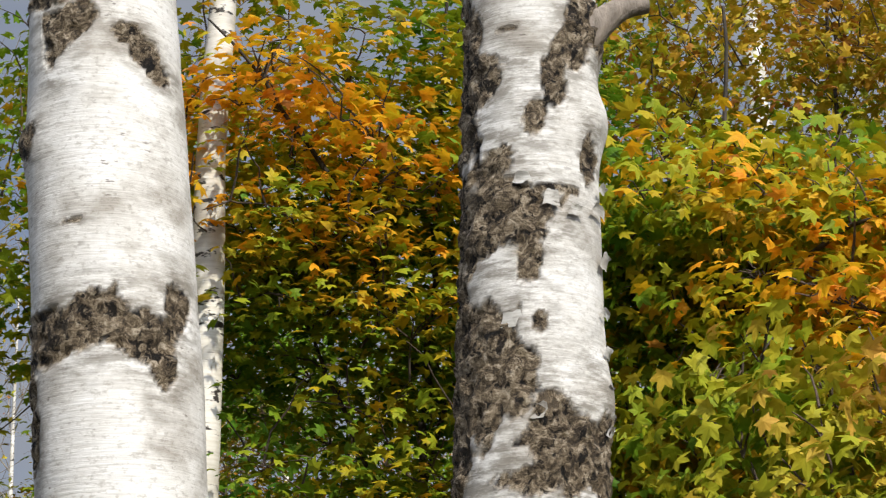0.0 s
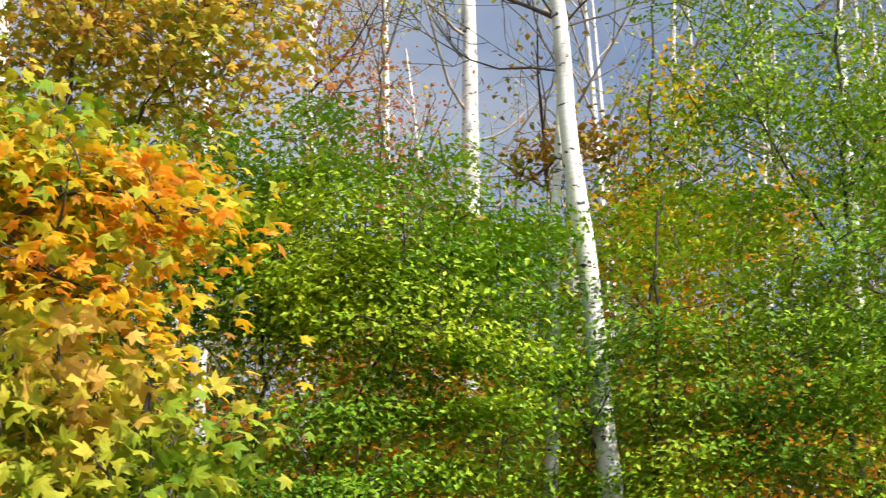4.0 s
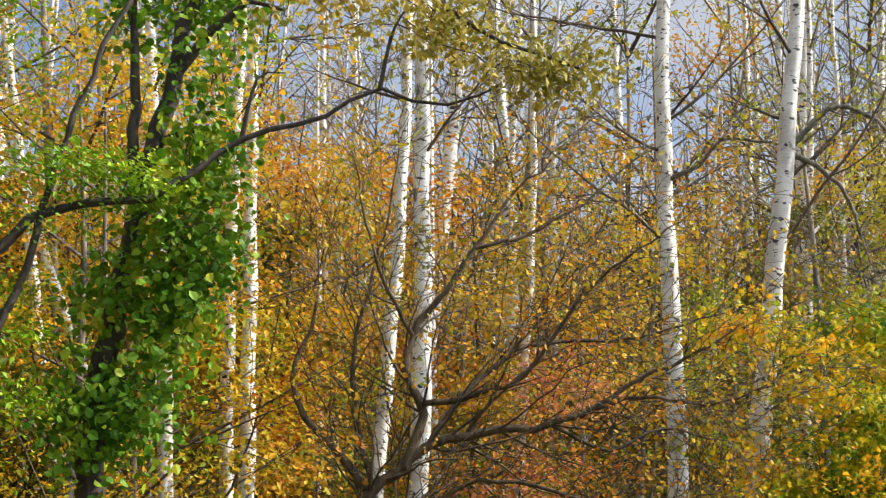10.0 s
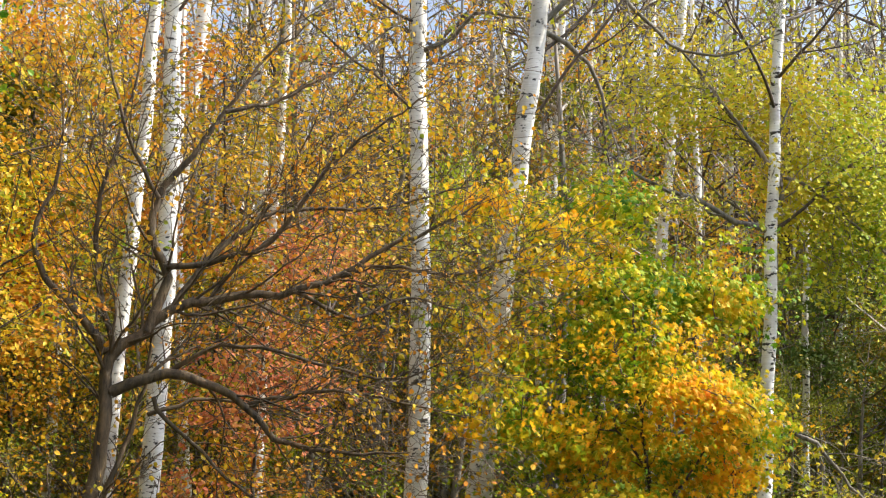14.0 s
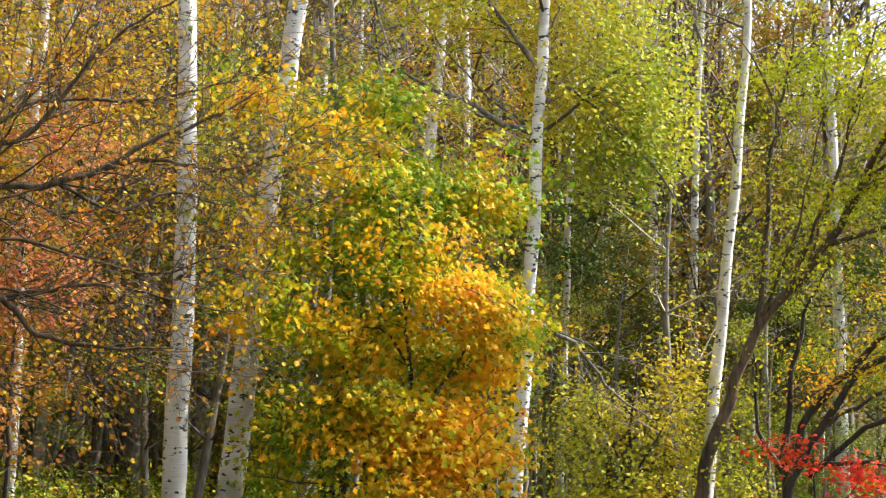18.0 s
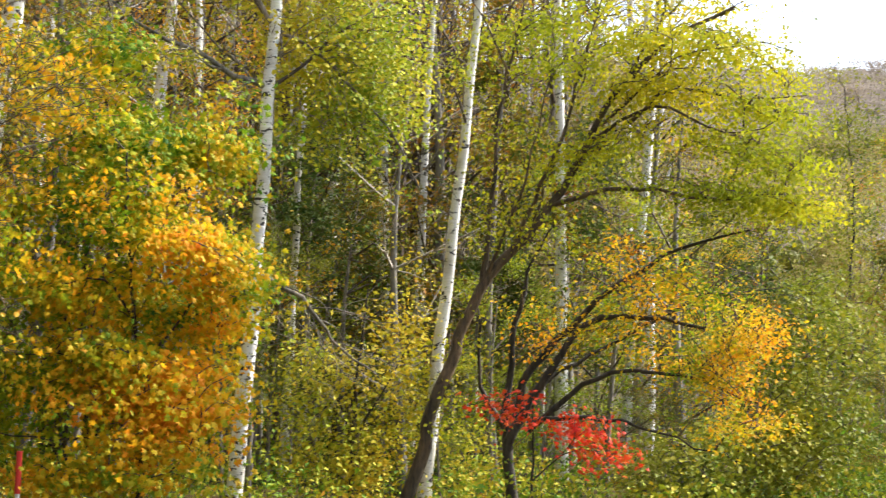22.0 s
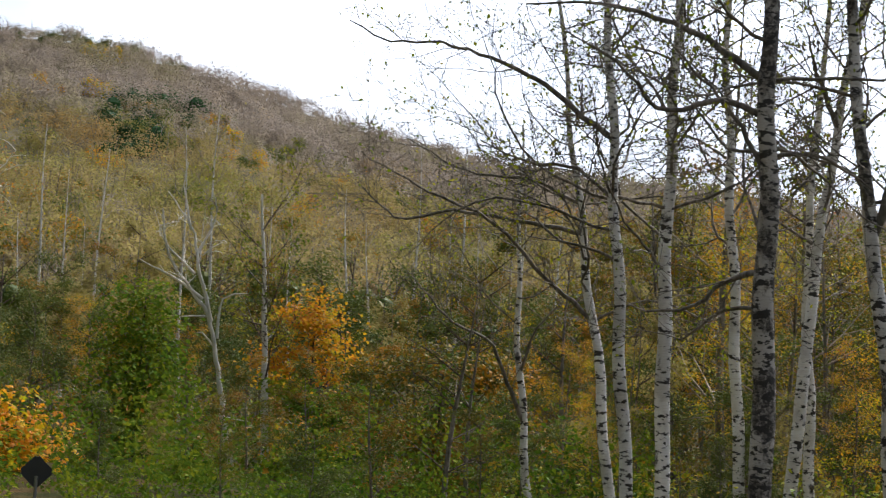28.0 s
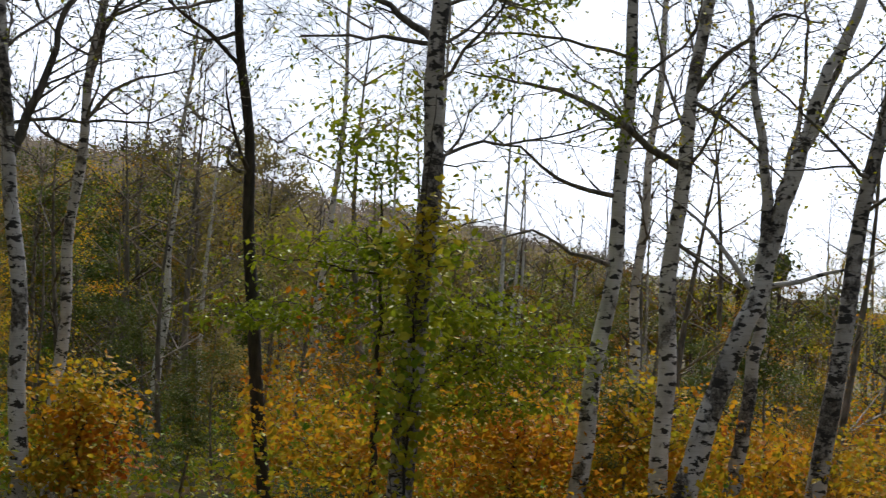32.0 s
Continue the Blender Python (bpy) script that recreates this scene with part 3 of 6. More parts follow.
                put_leaves(acc, rng, t, size, shape, 0.4, None, 0.8)
                part_mesh("foliage", acc.mesh("foliage", leaf, False), bough, kind="stuff")
    return root


def leafy(name, label, stems, blobs, leaf, size, seed, shape="oval", per=26, spray=0.3, bark=None, radius=0.035, up=0.75, loose=0.5, flat=0.3, group="", loose_leaves=0, out=0.35, category="tree", twig=None, girth=(), stout=1.0, tiers=0.0, gaps=0.0, grain=1.0):
    """A leafy tree or shrub: stems are lines of places, blobs the parts of its crown (az, el, d, half breadth and height in degrees, half depth in metres, sprays)."""
    rng = np.random.default_rng(seed)
    bark = bark or M_DARK
    root = empty(name, stems[0][0], label, category, group)
    nodes = []
    for s, st in enumerate(stems):
        line = smooth_line(st, 0.15)
        line[2:-1] += rng.normal(0, 0.012, (len(line) - 3, 3))
        r = radius * (girth[s] if s < len(girth) else 1.0 if s == 0 else 0.42) * (1 - 0.78 * np.linspace(0, 1, len(line)))
        acc = Acc()
        tube(acc, line, r, 8)
        part_mesh("trunk" if s == 0 else "branch", acc.mesh("stem", bark), root)
        nodes.append(line[len(line) // 4:])
    nodes = np.concatenate(nodes)
    centres = []
    for az, el, d, wa, we, wd, count in blobs:
        q = rng.normal(0, 1, (count, 3))
        q /= np.linalg.norm(q, axis=1)[:, None]
        q *= (rng.random(count) ** 0.45)[:, None]
        for u in q:
            centres.append(tuple(pt(az + wa * u[0], el + we * u[1], d + wd * u[2])))
    centres = np.array(centres)
    mid = centres.mean(0)
    if gaps:
        full = np.array([noise.noise(Vector(c) * grain * 1.3 + Vector((seed, 0, 0))) + 0.4 * noise.noise(Vector(c) * grain * 3.1) for c in centres])
        centres = centres[full > np.quantile(full, gaps)]
    if tiers:
        off = np.linalg.norm((centres - mid)[:, :2], axis=1)
        level = centres[:, 2] + 0.16 * off + 0.25 * np.array([noise.noise(Vector(c) * 0.7) for c in centres])
        centres[:, 2] += np.round(level / tiers) * tiers - level + rng.normal(0, 0.035, len(centres))
    order = np.argsort(np.min(np.linalg.norm(centres[:, None] - nodes[None, ::4], axis=2), axis=1))
    twigs, places, outs = Acc(), [], []
    count = len(nodes)
    book = np.empty((len(nodes) + len(centres) * 5, 3))
    book[:len(nodes)] = nodes
    for c in centres[order]:
        gap = book[:count] - c
        cost = np.einsum("ij,ij->i", gap, gap) + 0.6 * np.maximum(0, gap[:, 2] + 0.1)
        a = book[int(np.argmin(cost))]
        span = np.linalg.norm(c - a)
        t = np.linspace(0, 1, 5)[:, None]
        line = a + (c - a) * t + rng.normal(0, 0.028 * span, (5, 3)) * np.array([0, 1, 1, 1, 0.4])[:, None]
        line[:, 2] += 0.1 * span * np.sin(t[:, 0] * math.pi)
        tube(twigs, line, stout * np.linspace(0.004 + 0.006 * min(span, 2.0), 0.002, 5), 4)
        book[count:count + 4] = line[1:]
        count += 4
        way = (c - mid) * np.array([1, 1, 0.3])
        way /= np.linalg.norm(way) + 1e-6
        n = max(3, int(per * rng.uniform(0.6, 1.4)))
        f = rng.random(n)[:, None] ** 0.7
        back = line[-1] - line[-3]
        back /= np.linalg.norm(back) + 1e-6
        q = line[-1] - back * (1 - f) * spray * 1.3 + rng.normal(0, 1, (n, 3)) * spray * np.array([0.5, 0.5, 0.5 * flat])
        q[:, 2] -= 0.25 * np.linalg.norm((q - line[-1])[:, :2], axis=1) ** 1.5
        places.append(q)
        outs.append(np.repeat(way[None] * out, n, axis=0))
    part_mesh("twigwork", twigs.mesh("twigwork", twig or M_TWIG), root, kind="stuff")
    places, outs = np.concatenate(places), np.concatenate(outs)
    single = None
    if loose_leaves:
        order = np.argsort(np.linalg.norm(places - np.array([0, 0, EYE]), axis=1))
        single, rest = order[:loose_leaves], order[loose_leaves:]
        singles, ways = places[single], outs[single]
        places, outs = places[rest], outs[rest]
    acc = Acc()
    put_leaves(acc, rng, places, size, shape, up, outs, loose)
    crown = part_mesh("crown", acc.mesh("crown", leaf, False), root, kind="stuff")
    if single is not None:
        tv, tf = LEAF_SHAPES[shape]
        for k in range(3):
            one = Acc()
            bent = tv.copy()
            bent[:, 2] += (0.1 * k - 0.1) * bent[:, 0] + 0.12 * (k - 1) * bent[:, 1] ** 2
            one.add(bent * size, tf)
            LEAF_MESHES.append(one.mesh("leaf", leaf, False))
        m = leaf_frames(rng, len(single), up, ways, loose)
        for k, q in enumerate(singles):
            ob = new("leaf", LEAF_MESHES[-3 + k % 3])
            ob.parent = crown
            ob.matrix_basis = Matrix.LocRotScale(Vector(q), Matrix(m[k].tolist()).to_quaternion(), Vector((1, 1, 1)) * rng.uniform(0.75, 1.25))
    return root


LEAF_MESHES = []


def near_birch(low, high, d, wide, seed, scars, label, bulges=()):
    """A birch close by: thick paper bark with scars (across -1..1 of the seen breadth, el, half breadth in radii, half height in metres)."""
    rng = np.random.default_rng(seed)
    a, b = pt(*low, d) + Vector((0, ARM, 0)), pt(*high, d) + Vector((0, ARM, 0))
    way = (b - a) / (b.z - a.z)
    r0 = radians(wide) * d / math.cos(radians((low[1] + high[1]) / 2)) / 2
    zm = (a.z + b.z) / 2
    zs = np.concatenate([np.arange(-0.05, 2.0, 0.06), np.arange(2.0, 3.7, 0.009), np.arange(3.7, 11, 0.12)])
    sides = 132
    ang = np.arange(sides) * 2 * np.pi / sides
    toward = -Vector((a.x, a.y, 0)).normalized()
    right = Vector((math.cos(radians(low[0])), -math.sin(radians(low[0])), 0))
    verts, scar, smear = np.zeros((len(zs), sides, 3)), np.zeros((len(zs), sides)), np.zeros((len(zs), sides))
    for i, z in enumerate(zs):
        c = a + way * (z - a.z)
        rz = r0 * max(0.2, 1 - 0.09 * (z - zm)) * (1 + 0.02 * math.sin(z * 4 + seed))
        if z < 0.5:
            rz *= 1 + 0.5 * (0.5 - z) ** 2 * 2
        fine = 1.9 < z < 3.8
        for j, t in enumerate(ang):
            u, w = math.sin(t), math.cos(t)
            s = 0.0
            dr = 0.0
            if fine:
                q = Vector((u * 0.16, w * 0.16, z))
                edge = noise.fractal(q * 9 + Vector((seed, 0, 0)), 0.9, 2.1, 5) * 0.75
                if w > -0.3:
                    for su, sz, hu, hz in scars:
                        e = math.hypot((u - su) / hu, (z - sz) / hz)
                        s = max(s, min(1.0, (1.05 + edge - e) * 11))
                        smear[i, j] = max(smear[i, j], min(1.0, (2.4 + 0.8 * edge - e) * 0.9))
                s = max(0.0, s)
                dr = s * (-0.002 + 0.012 * noise.fractal(q * 30, 0.9, 2.1, 4)) + 0.0014 * noise.noise(q * 14) + 0.003 * noise.noise(q * 5)
                for su, sz, high in bulges:
                    dr += high * math.exp(-((u - su) / 0.22) ** 2 - ((z - sz) / 0.06) ** 2)
            rr = rz * (1 + 0.03 * math.sin(2 * t + z)) + dr
            verts[i, j] = c + (right * u + toward * w) * rr
            scar[i, j] = s
    root = empty("birch_tree", verts[0].mean(0), label, "tree", "birches close by")
    acc = Acc()
    n = len(zs)
    i = np.arange(n - 1)[:, None] * sides
    j = np.arange(sides)[None]
    k = (j + 1) % sides
    acc.add(verts, np.stack([i + j, i + sides + j, i + sides + k, i + k], -1).reshape(-1, 4))
    me = acc.mesh("trunk", M_BIRCH_NEAR)
    me.attributes.new("scar", "FLOAT", "POINT").data.foreach_set("value", scar.ravel().astype(np.float32))
    me.attributes.new("smear", "FLOAT", "POINT").data.foreach_set("value", smear.ravel().astype(np.float32))
    bole = part_mesh("trunk", me, root)
    # boughs high above, with their leaves
    tips = []
    for q in range(9):
        z = 5 + 5.6 * q / 9
        c = a + way * (z - a.z)
        acc = Acc()
        t = rng.uniform(0, 6.28)
        limb(acc, rng, c, (math.cos(t), math.sin(t), 0.7), rng.uniform(1.2, 2.4), 0.03, 2, 0.15, 0.25, tips, 5)
        part_mesh("branch", acc.mesh("branch", M_TWIG), root)
    acc = Acc()
    put_leaves(acc, rng, np.repeat(np.array(tips), 2, axis=0) + rng.normal(0, 0.06, (len(tips) * 2, 3)), 0.06, "oval")
    part_mesh("crown", acc.mesh("crown", L_YELLOW, False), root, kind="stuff")

    def at(u, z, lift=0.0):
        c = a + way * (z - a.z)
        rz = r0 * max(0.2, 1 - 0.09 * (z - zm))
        return c + (right * u + toward * math.sqrt(max(0, 1 - u * u))) * (rz + lift)
    return bole, at


def zel(el, d):
    return EYE + (d - 0.15) * math.tan(radians(el))

# the two birches close by
D1, D2 = 3.2, 3.3
near_birch((-10.78, 11.24), (-11.85, 27.2), D1, 5.2, 3, [
    (-0.7, zel(16.6, D1), 0.22, 0.055), (-0.25, zel(16.9, D1), 0.42, 0.055), (0.22, zel(16.4, D1), 0.32, 0.048), (0.52, zel(15.6, D1), 0.16, 0.05),
    (0.72, zel(17.9, D1), 0.17, 0.045), (-0.62, zel(26.1, D1), 0.2, 0.06), (-0.3, zel(26.9, D1), 0.24, 0.03), (0.28, zel(26.3, D1), 0.2, 0.025),
    (0.5, zel(25.8, D1), 0.2, 0.03), (0.7, zel(25.2, D1), 0.16, 0.025), (-0.95, zel(23.2, D1), 0.13, 0.035), (-0.97, zel(14.0, D1), 0.08, 0.1),
    (-0.45, zel(20.1, D1), 0.2, 0.005), (-0.6, zel(27.6, D1), 0.5, 0.03),
], "thick white birch trunk with an arched dark bark scar", [(-0.95, zel(23.2, D1), 0.012)])
root, spot = near_birch((2.7, 10.89), (3.61, 27.11), D2, 4.75, 5, [
    (-0.58, zel(24.9, D2), 0.42, 0.06), (0.8, zel(26.8, D2), 0.3, 0.06), (0.6, zel(25.8, D2), 0.26, 0.05), (0.36, zel(24.7, D2), 0.2, 0.05), (0.05, zel(23.2, D2), 0.22, 0.05),
    # tall strip at -1.0: dark bark plus the left edge's shade, drawn as scar
    (-1.0, zel(20, D2), 0.3, 0.9), (-0.36, zel(20.3, D2), 0.62, 0.125), (-0.05, zel(18.9, D2), 0.22, 0.07), (0.32, zel(21.1, D2), 0.36, 0.014), (0.85, zel(22.2, D2), 0.1, 0.07),
    (-0.5, zel(15.0, D2), 0.56, 0.14), (-0.2, zel(13.8, D2), 0.2, 0.04), (0.42, zel(12.3, D2), 0.62, 0.12), (0.0, zel(11.5, D2), 0.5, 0.05), (-0.85, zel(12.6, D2), 0.16, 0.08),
    (0.12, zel(16.6, D2), 0.1, 0.02), (-0.3, zel(26.4, D2), 0.3, 0.008),
], "birch trunk with large patches of cracked dark bark", [(0.97, zel(23.9, D2), 0.022), (0.9, zel(26.6, D2), 0.02), (0.97, zel(14.4, D2), 0.012), (0.0, zel(16.5, D2), 0.006)])
acc = Acc()
a = spot(0.92, zel(26.3, D2), -0.03)
tube(acc, smooth_line([a, a + Vector((0.05, 0, 0.05)), a + Vector((0.1, 0.01, 0.085)), a + Vector((0.15, 0.02, 0.095))], 0.02), np.linspace(0.04, 0.018, len(smooth_line([a, a + Vector((0.05, 0, 0.05)), a + Vector((0.1, 0.01, 0.085)), a + Vector((0.15, 0.02, 0.095))], 0.02))), 12)
part_mesh("branch_stub", acc.mesh("branch_stub", M_GREY), root, "broken branch stub")
flake = np.random.default_rng(8)
for u, el, wide, tall in ((0.9, 20.6, 0.03, 0.02), (0.97, 18.9, 0.02, 0.03), (0.96, 17.2, 0.02, 0.016), (0.98, 15.9, 0.018, 0.02), (0.99, 14.6, 0.025, 0.02), (-0.22, 16.6, 0.05, 0.03), (0.28, 20.6, 0.035, 0.03), (0.6, 20.3, 0.03, 0.02), (0.1, 13.6, 0.04, 0.025), (0.97, 21.4, 0.015, 0.02), (0.98, 13.2, 0.02, 0.02), (-0.1, 21.3, 0.04, 0.02)):
    z = zel(el, D2)
    acc = Acc()
    grid = []
    for i in range(5):
        for j in range(4):
            f, g = i / 4, j / 3
            grid.append(tuple(spot(max(-0.99, min(0.995, u + wide / 0.15 * (f - 0.5) * (1 - 0.4 * g))), z + tall * (g - 0.3) + 0.002 * flake.normal(), 0.004 + 0.011 * (g ** 2) * flake.uniform(0.4, 1.0))))
    acc.add(grid, [(i * 4 + j, i * 4 + 4 + j, i * 4 + 5 + j, i * 4 + 1 + j) for i in range(4) for j in range(3)])
    part_mesh("peeling_bark", acc.mesh("peeling_bark", M_BIRCH_NEAR), root, "curled flake of pale bark")

# birches behind them
birch((-7.95, 11.0), (-7.55, 27.34), 6.7, 1.12, 11, 10, boughs=(5.5, 8), leaf=L_YELLOW)
birch((11.3, 22.4), (11.57, 26.4), 13, 0.75, 12, 13, boughs=(7, 10), leaf=L_LIME)
birch((18.5, 12), (18.3, 26), 15, 0.45, 13, 13, boughs=(7, 9), leaf=L_YELLOW)
birch((21.9, 15), (22.0, 25), 17, 0.5, 14, 14, boughs=(8, 9), leaf=L_YELLOW)
birch((27.64, 20.71), (27.75, 25.3), 17, 0.54, 15, 14, boughs=(7, 14), reach=2.2, leaf=L_YELLOW, leaves=1, twig=M_TWIG_PALE)
birch((31.77, 8.91), (31.04, 25.18), 10.25, 0.7, 16, 12, boughs=(6.2, 10), leaf=L_YELLOW, leaves=1)
birch((29.88, 8.98), (30.78, 20.22), 10.4, 0.42, 17, 7, boughs=(6, 5), leaf=None)
birch((40.11, 8.48), (40.7, 24.52), 15, 0.42, 18, 13, boughs=(6, 10), leaf=L_GREEN)
birch((44.38, 4.58), (43.68, 12.53), 17, 0.3, 19, 12, boughs=(6, 10), twig=M_TWIG_PALE)
birch((47.33, 7.0), (46.73, 10.5), 17, 0.4, 20, 12, boughs=(6, 9), twig=M_TWIG_PALE)
birch((48.4, 7.95), (47.37, 10.67), 17.5, 0.4, 21, 12, boughs=(6, 9), twig=M_TWIG_PALE)
birch((51.27, 4.54), (50.71, 11.52), 15, 0.52, 22, 11, boughs=(6, 9))
birch((53.2, 4.56), (53.1, 14.54), 18, 0.46, 23, 13, boughs=(6, 10))
birch((53.85, 4.57), (53.67, 15.3), 17.6, 0.5, 24, 13, boughs=(6, 10), leaf=L_YELLOW, leaves=2)
birch((58.19, 4.61), (58.94, 20.12), 18, 0.44, 25, 14, boughs=(7, 9), leaf=L_YELLOW, leaves=1)
birch((59.38, 4.61), (59.47, 20.11), 17, 0.6, 26, 14, boughs=(6.2, 10), leaf=L_YELLOW, leaves=2)
birch((67.89, -4.79), (67.6, 16.0), 17, 0.72, 27, 14, boughs=(5, 12), reach=2.0, leaf=L_YELLOW, leaves=1,
      arms=((0.03, [(67.7, 13.6), (68.7, 14.61), (69.44, 15.36), (70.59, 15.38), (71.94, 14.95)]),))
birch((69.5, -4.75), (71.54, 15.58), 16, 0.8, 28, 12, boughs=(5, 12), reach=2.2, leaf=L_YELLOW, leaves=1,
      arms=((0.03, [(71.5, 14.6), (72.9, 14.13), (73.68, 12.85), (74.28, 10.83)]), (0.03, [(71.5, 15.0), (73.24, 16.32), (75.15, 15.24), (76.29, 14.23), (77.96, 14.13), (79.62, 14.74)])))
birch((75.88, 9.18), (76.36, 15.95), 24, 0.34, 29, 14, boughs=(7, 10), leaf=L_YELLOW)
birch((78.74, -4.44), (79.4, 11.0), 17, 0.5, 30, 12, boughs=(4, 14), reach=2.4, leaf=L_YELLOW, leaves=2, bark=M_BIRCH_GREY,
      arms=((0.035, [(79.27, 7.93), (78.18, 8.65), (76.89, 9.38), (75.41, 9.92), (73.71, 11.01), (72.58, 11.36)]), (0.025, [(79.2, 9.0), (79.63, 9.57), (79.44, 11.21), (79.99, 12.83)]), (0.028, [(79.1, 2.4), (80.6, 1.6), (82.0, 0.0), (83.2, -0.8)]), (0.022, [(79.3, 10.4), (77.42, 12.86), (76.29, 14.23), (73.24, 16.32)]), (0.02, [(79.3, 10.2), (81.0, 9.4), (83.4, 7.0), (84.4, 5.2)])))
birch((84.99, -4.16), (85.65, 6.53), 19, 0.42, 31, 10, boughs=(4, 10), leaf=L_YELLOW)
birch((73.4, -1.0), (73.35, 5.0), 24, 0.3, 32, 12, boughs=(5, 8))
birch((80.2, -4.0), (80.4, 6.0), 24, 0.28, 33, 12, boughs=(5, 9), leaf=L_YELLOW)
birch((62.6, -4.0), (62.9, 8.0), 21, 0.4, 34, 12, boughs=(5, 8))

# the turning maples close by
leafy("maple_tree", "young maple with green leaves turning orange", [
    [on_ground(-1.5, 7.6), pt(-1.2, 4, 7.5), pt(-0.9, 12, 7.4), pt(-0.2, 19, 7.4), pt(0.6, 27, 7.2)],
    [pt(-1.2, 9, 7.5), pt(-4, 15, 7.3), pt(-7, 21, 7.0)], [pt(-1, 11, 7.4), pt(1.5, 17, 7.6), pt(4, 22, 7.2)]],
    [(-6, 23, 7.2, 7, 5, 1.2, 190), (-2, 15.5, 7.4, 8, 6.5, 1.2, 330), (1.5, 24, 7.2, 4, 4, 1.0, 110), (-13, 17, 7.6, 4, 8, 1, 110)], L_MAPLE_MIX, 0.056, 41, "lobed", gaps=0.25, per=30, spray=0.44, flat=0.1, up=1.0, loose=0.42, out=0.3, tiers=0.3, group="maples close by", loose_leaves=60)
leafy("maple_tree", "young maple with orange upper leaves, green within", [
    [on_ground(9.5, 7.4), pt(9.6, 5, 7.3), pt(9.3, 13, 7.2), pt(10, 20, 7.2), pt(10.4, 26, 7.2)],
    [pt(9.5, 9, 7.3), pt(13, 15, 7.0), pt(16.5, 18, 6.8)], [pt(9.4, 12, 7.2), pt(6.5, 17, 7), pt(5.5, 21, 6.8)]],
    [(9, 19.5, 7.0, 6, 3.6, 1.0, 210), (14, 18.5, 6.9, 5, 3.2, 0.8, 150), (8.5, 12, 7.3, 7, 4.6, 1.1, 250)], L_MAPLE, 0.06, 42, "maple", gaps=0.3, per=24, spray=0.44, flat=0.12, up=0.6, loose=0.5, out=0.5, tiers=0.3, group="maples close by", loose_leaves=90)
leafy("maple_tree", "tall slim maple with green and gold leaves", [
    [on_ground(14, 9.5), pt(14.2, 10, 9.4), pt(13.8, 20, 9.3), pt(14.2, 29, 9.2)], [pt(14, 17, 9.3), pt(18, 24, 9)], [pt(14, 16, 9.3), pt(9, 23, 9.3)]],
    [(9, 25, 9.2, 5, 3.5, 1, 130), (16, 24.5, 9.2, 5, 3.2, 1, 130), (19, 26, 9.0, 3, 2, 1, 50)], L_AMBER, 0.06, 43, "lobed", per=14, spray=0.42, group="maples close by")
leafy("maple_sapling", "maple sapling with broad olive and peach leaves", [
    [on_ground(14, 5.7), pt(14.6, 0, 5.7), pt(15.5, 8, 5.6), pt(17, 12.5, 5.5)], [pt(15, 3, 5.7), pt(12, 10, 5.6)], [pt(15, 3, 5.7), pt(18, 8.5, 5.5)]],
    [(14, 10.8, 5.7, 5.5, 3.0, 0.6, 110), (11.5, 14.2, 5.8, 4, 1.6, 0.5, 50), (16.5, 8.2, 5.4, 3.5, 2.2, 0.5, 50)], L_MAPLE_PEACH, 0.06, 44, "maple", gaps=0.2, tiers=0.22, per=18, spray=0.36, flat=0.15, up=0.5, out=0.5, loose=0.5, group="maples close by", loose_leaves=150)
leafy("maple_tree", "green maple in the shade behind", [
    [on_ground(3, 10.2), pt(3, 8, 10), pt(3.5, 20, 10), pt(3.5, 28, 10)]],
    [(-5, 16, 10.2, 9, 9, 1.2, 260), (9, 15, 10.2, 9, 8, 1.2, 260), (4, 26, 10.2, 7, 3, 1, 90), (-13, 24, 10.2, 3.5, 5, 1, 60)], L_MAPLE_GREEN, 0.075, 45, "lobed", gaps=0.15, per=15, spray=0.45, group="maples close by")

leafy("russet_tree", "slim tree with sparse russet leaves and fine twigs", [
    [on_ground(24.3, 16), pt(24.3, 12, 16), pt(24.5, 19, 16), pt(24.8, 27, 16)], [pt(24.4, 16, 16), pt(22.5, 21, 15.8)], [pt(24.4, 17, 16), pt(26.5, 22, 15.8)]],
    [(24.2, 21.2, 16, 2.6, 3.2, 0.8, 110), (26, 18.6, 16, 2, 1.6, 0.7, 40), (22.5, 24.5, 16, 3, 2, 0.8, 30)], L_PINK, 0.045, 46, "round", per=11, spray=0.34, flat=0.5)
leafy("amber_tree", "slender tree with brown-gold leaves on fine twigs", [
    [on_ground(17.2, 12.5), pt(17.1, 12, 12.5), pt(17.6, 20, 12.4), pt(18, 29, 12.4)], [pt(17.3, 17, 12.5), pt(14.5, 23, 12.4)], [pt(17.5, 18, 12.5), pt(20.5, 23.5, 12.4)]],
    [(15.5, 23.6, 12.4, 3.5, 3.0, 0.8, 90), (20, 24, 12.4, 2.6, 2.8, 0.8, 70), (13, 21, 12.4, 2.4, 1.6, 0.7, 30)], L_AMBER, 0.05, 47, "round", per=14, spray=0.32, flat=0.4)
leafy("golden_sapling", "sapling with drooping gold and brown leaves", [
    [on_ground(33.6, 13), pt(33.5, 12, 13), pt(33.8, 19, 13), pt(34.4, 25, 13)]],
    [(33.4, 18.2, 13, 1.7, 1.8, 0.6, 50), (35, 21, 13, 1.6, 2.4, 0.6, 36), (37.5, 17.8, 13.4, 2.6, 1.4, 0.6, 40), (32.5, 16.4, 13.4, 5, 2.6, 0.6, 90)], L_GOLD, 0.055, 48, "round", per=17, spray=0.3, flat=0.8)
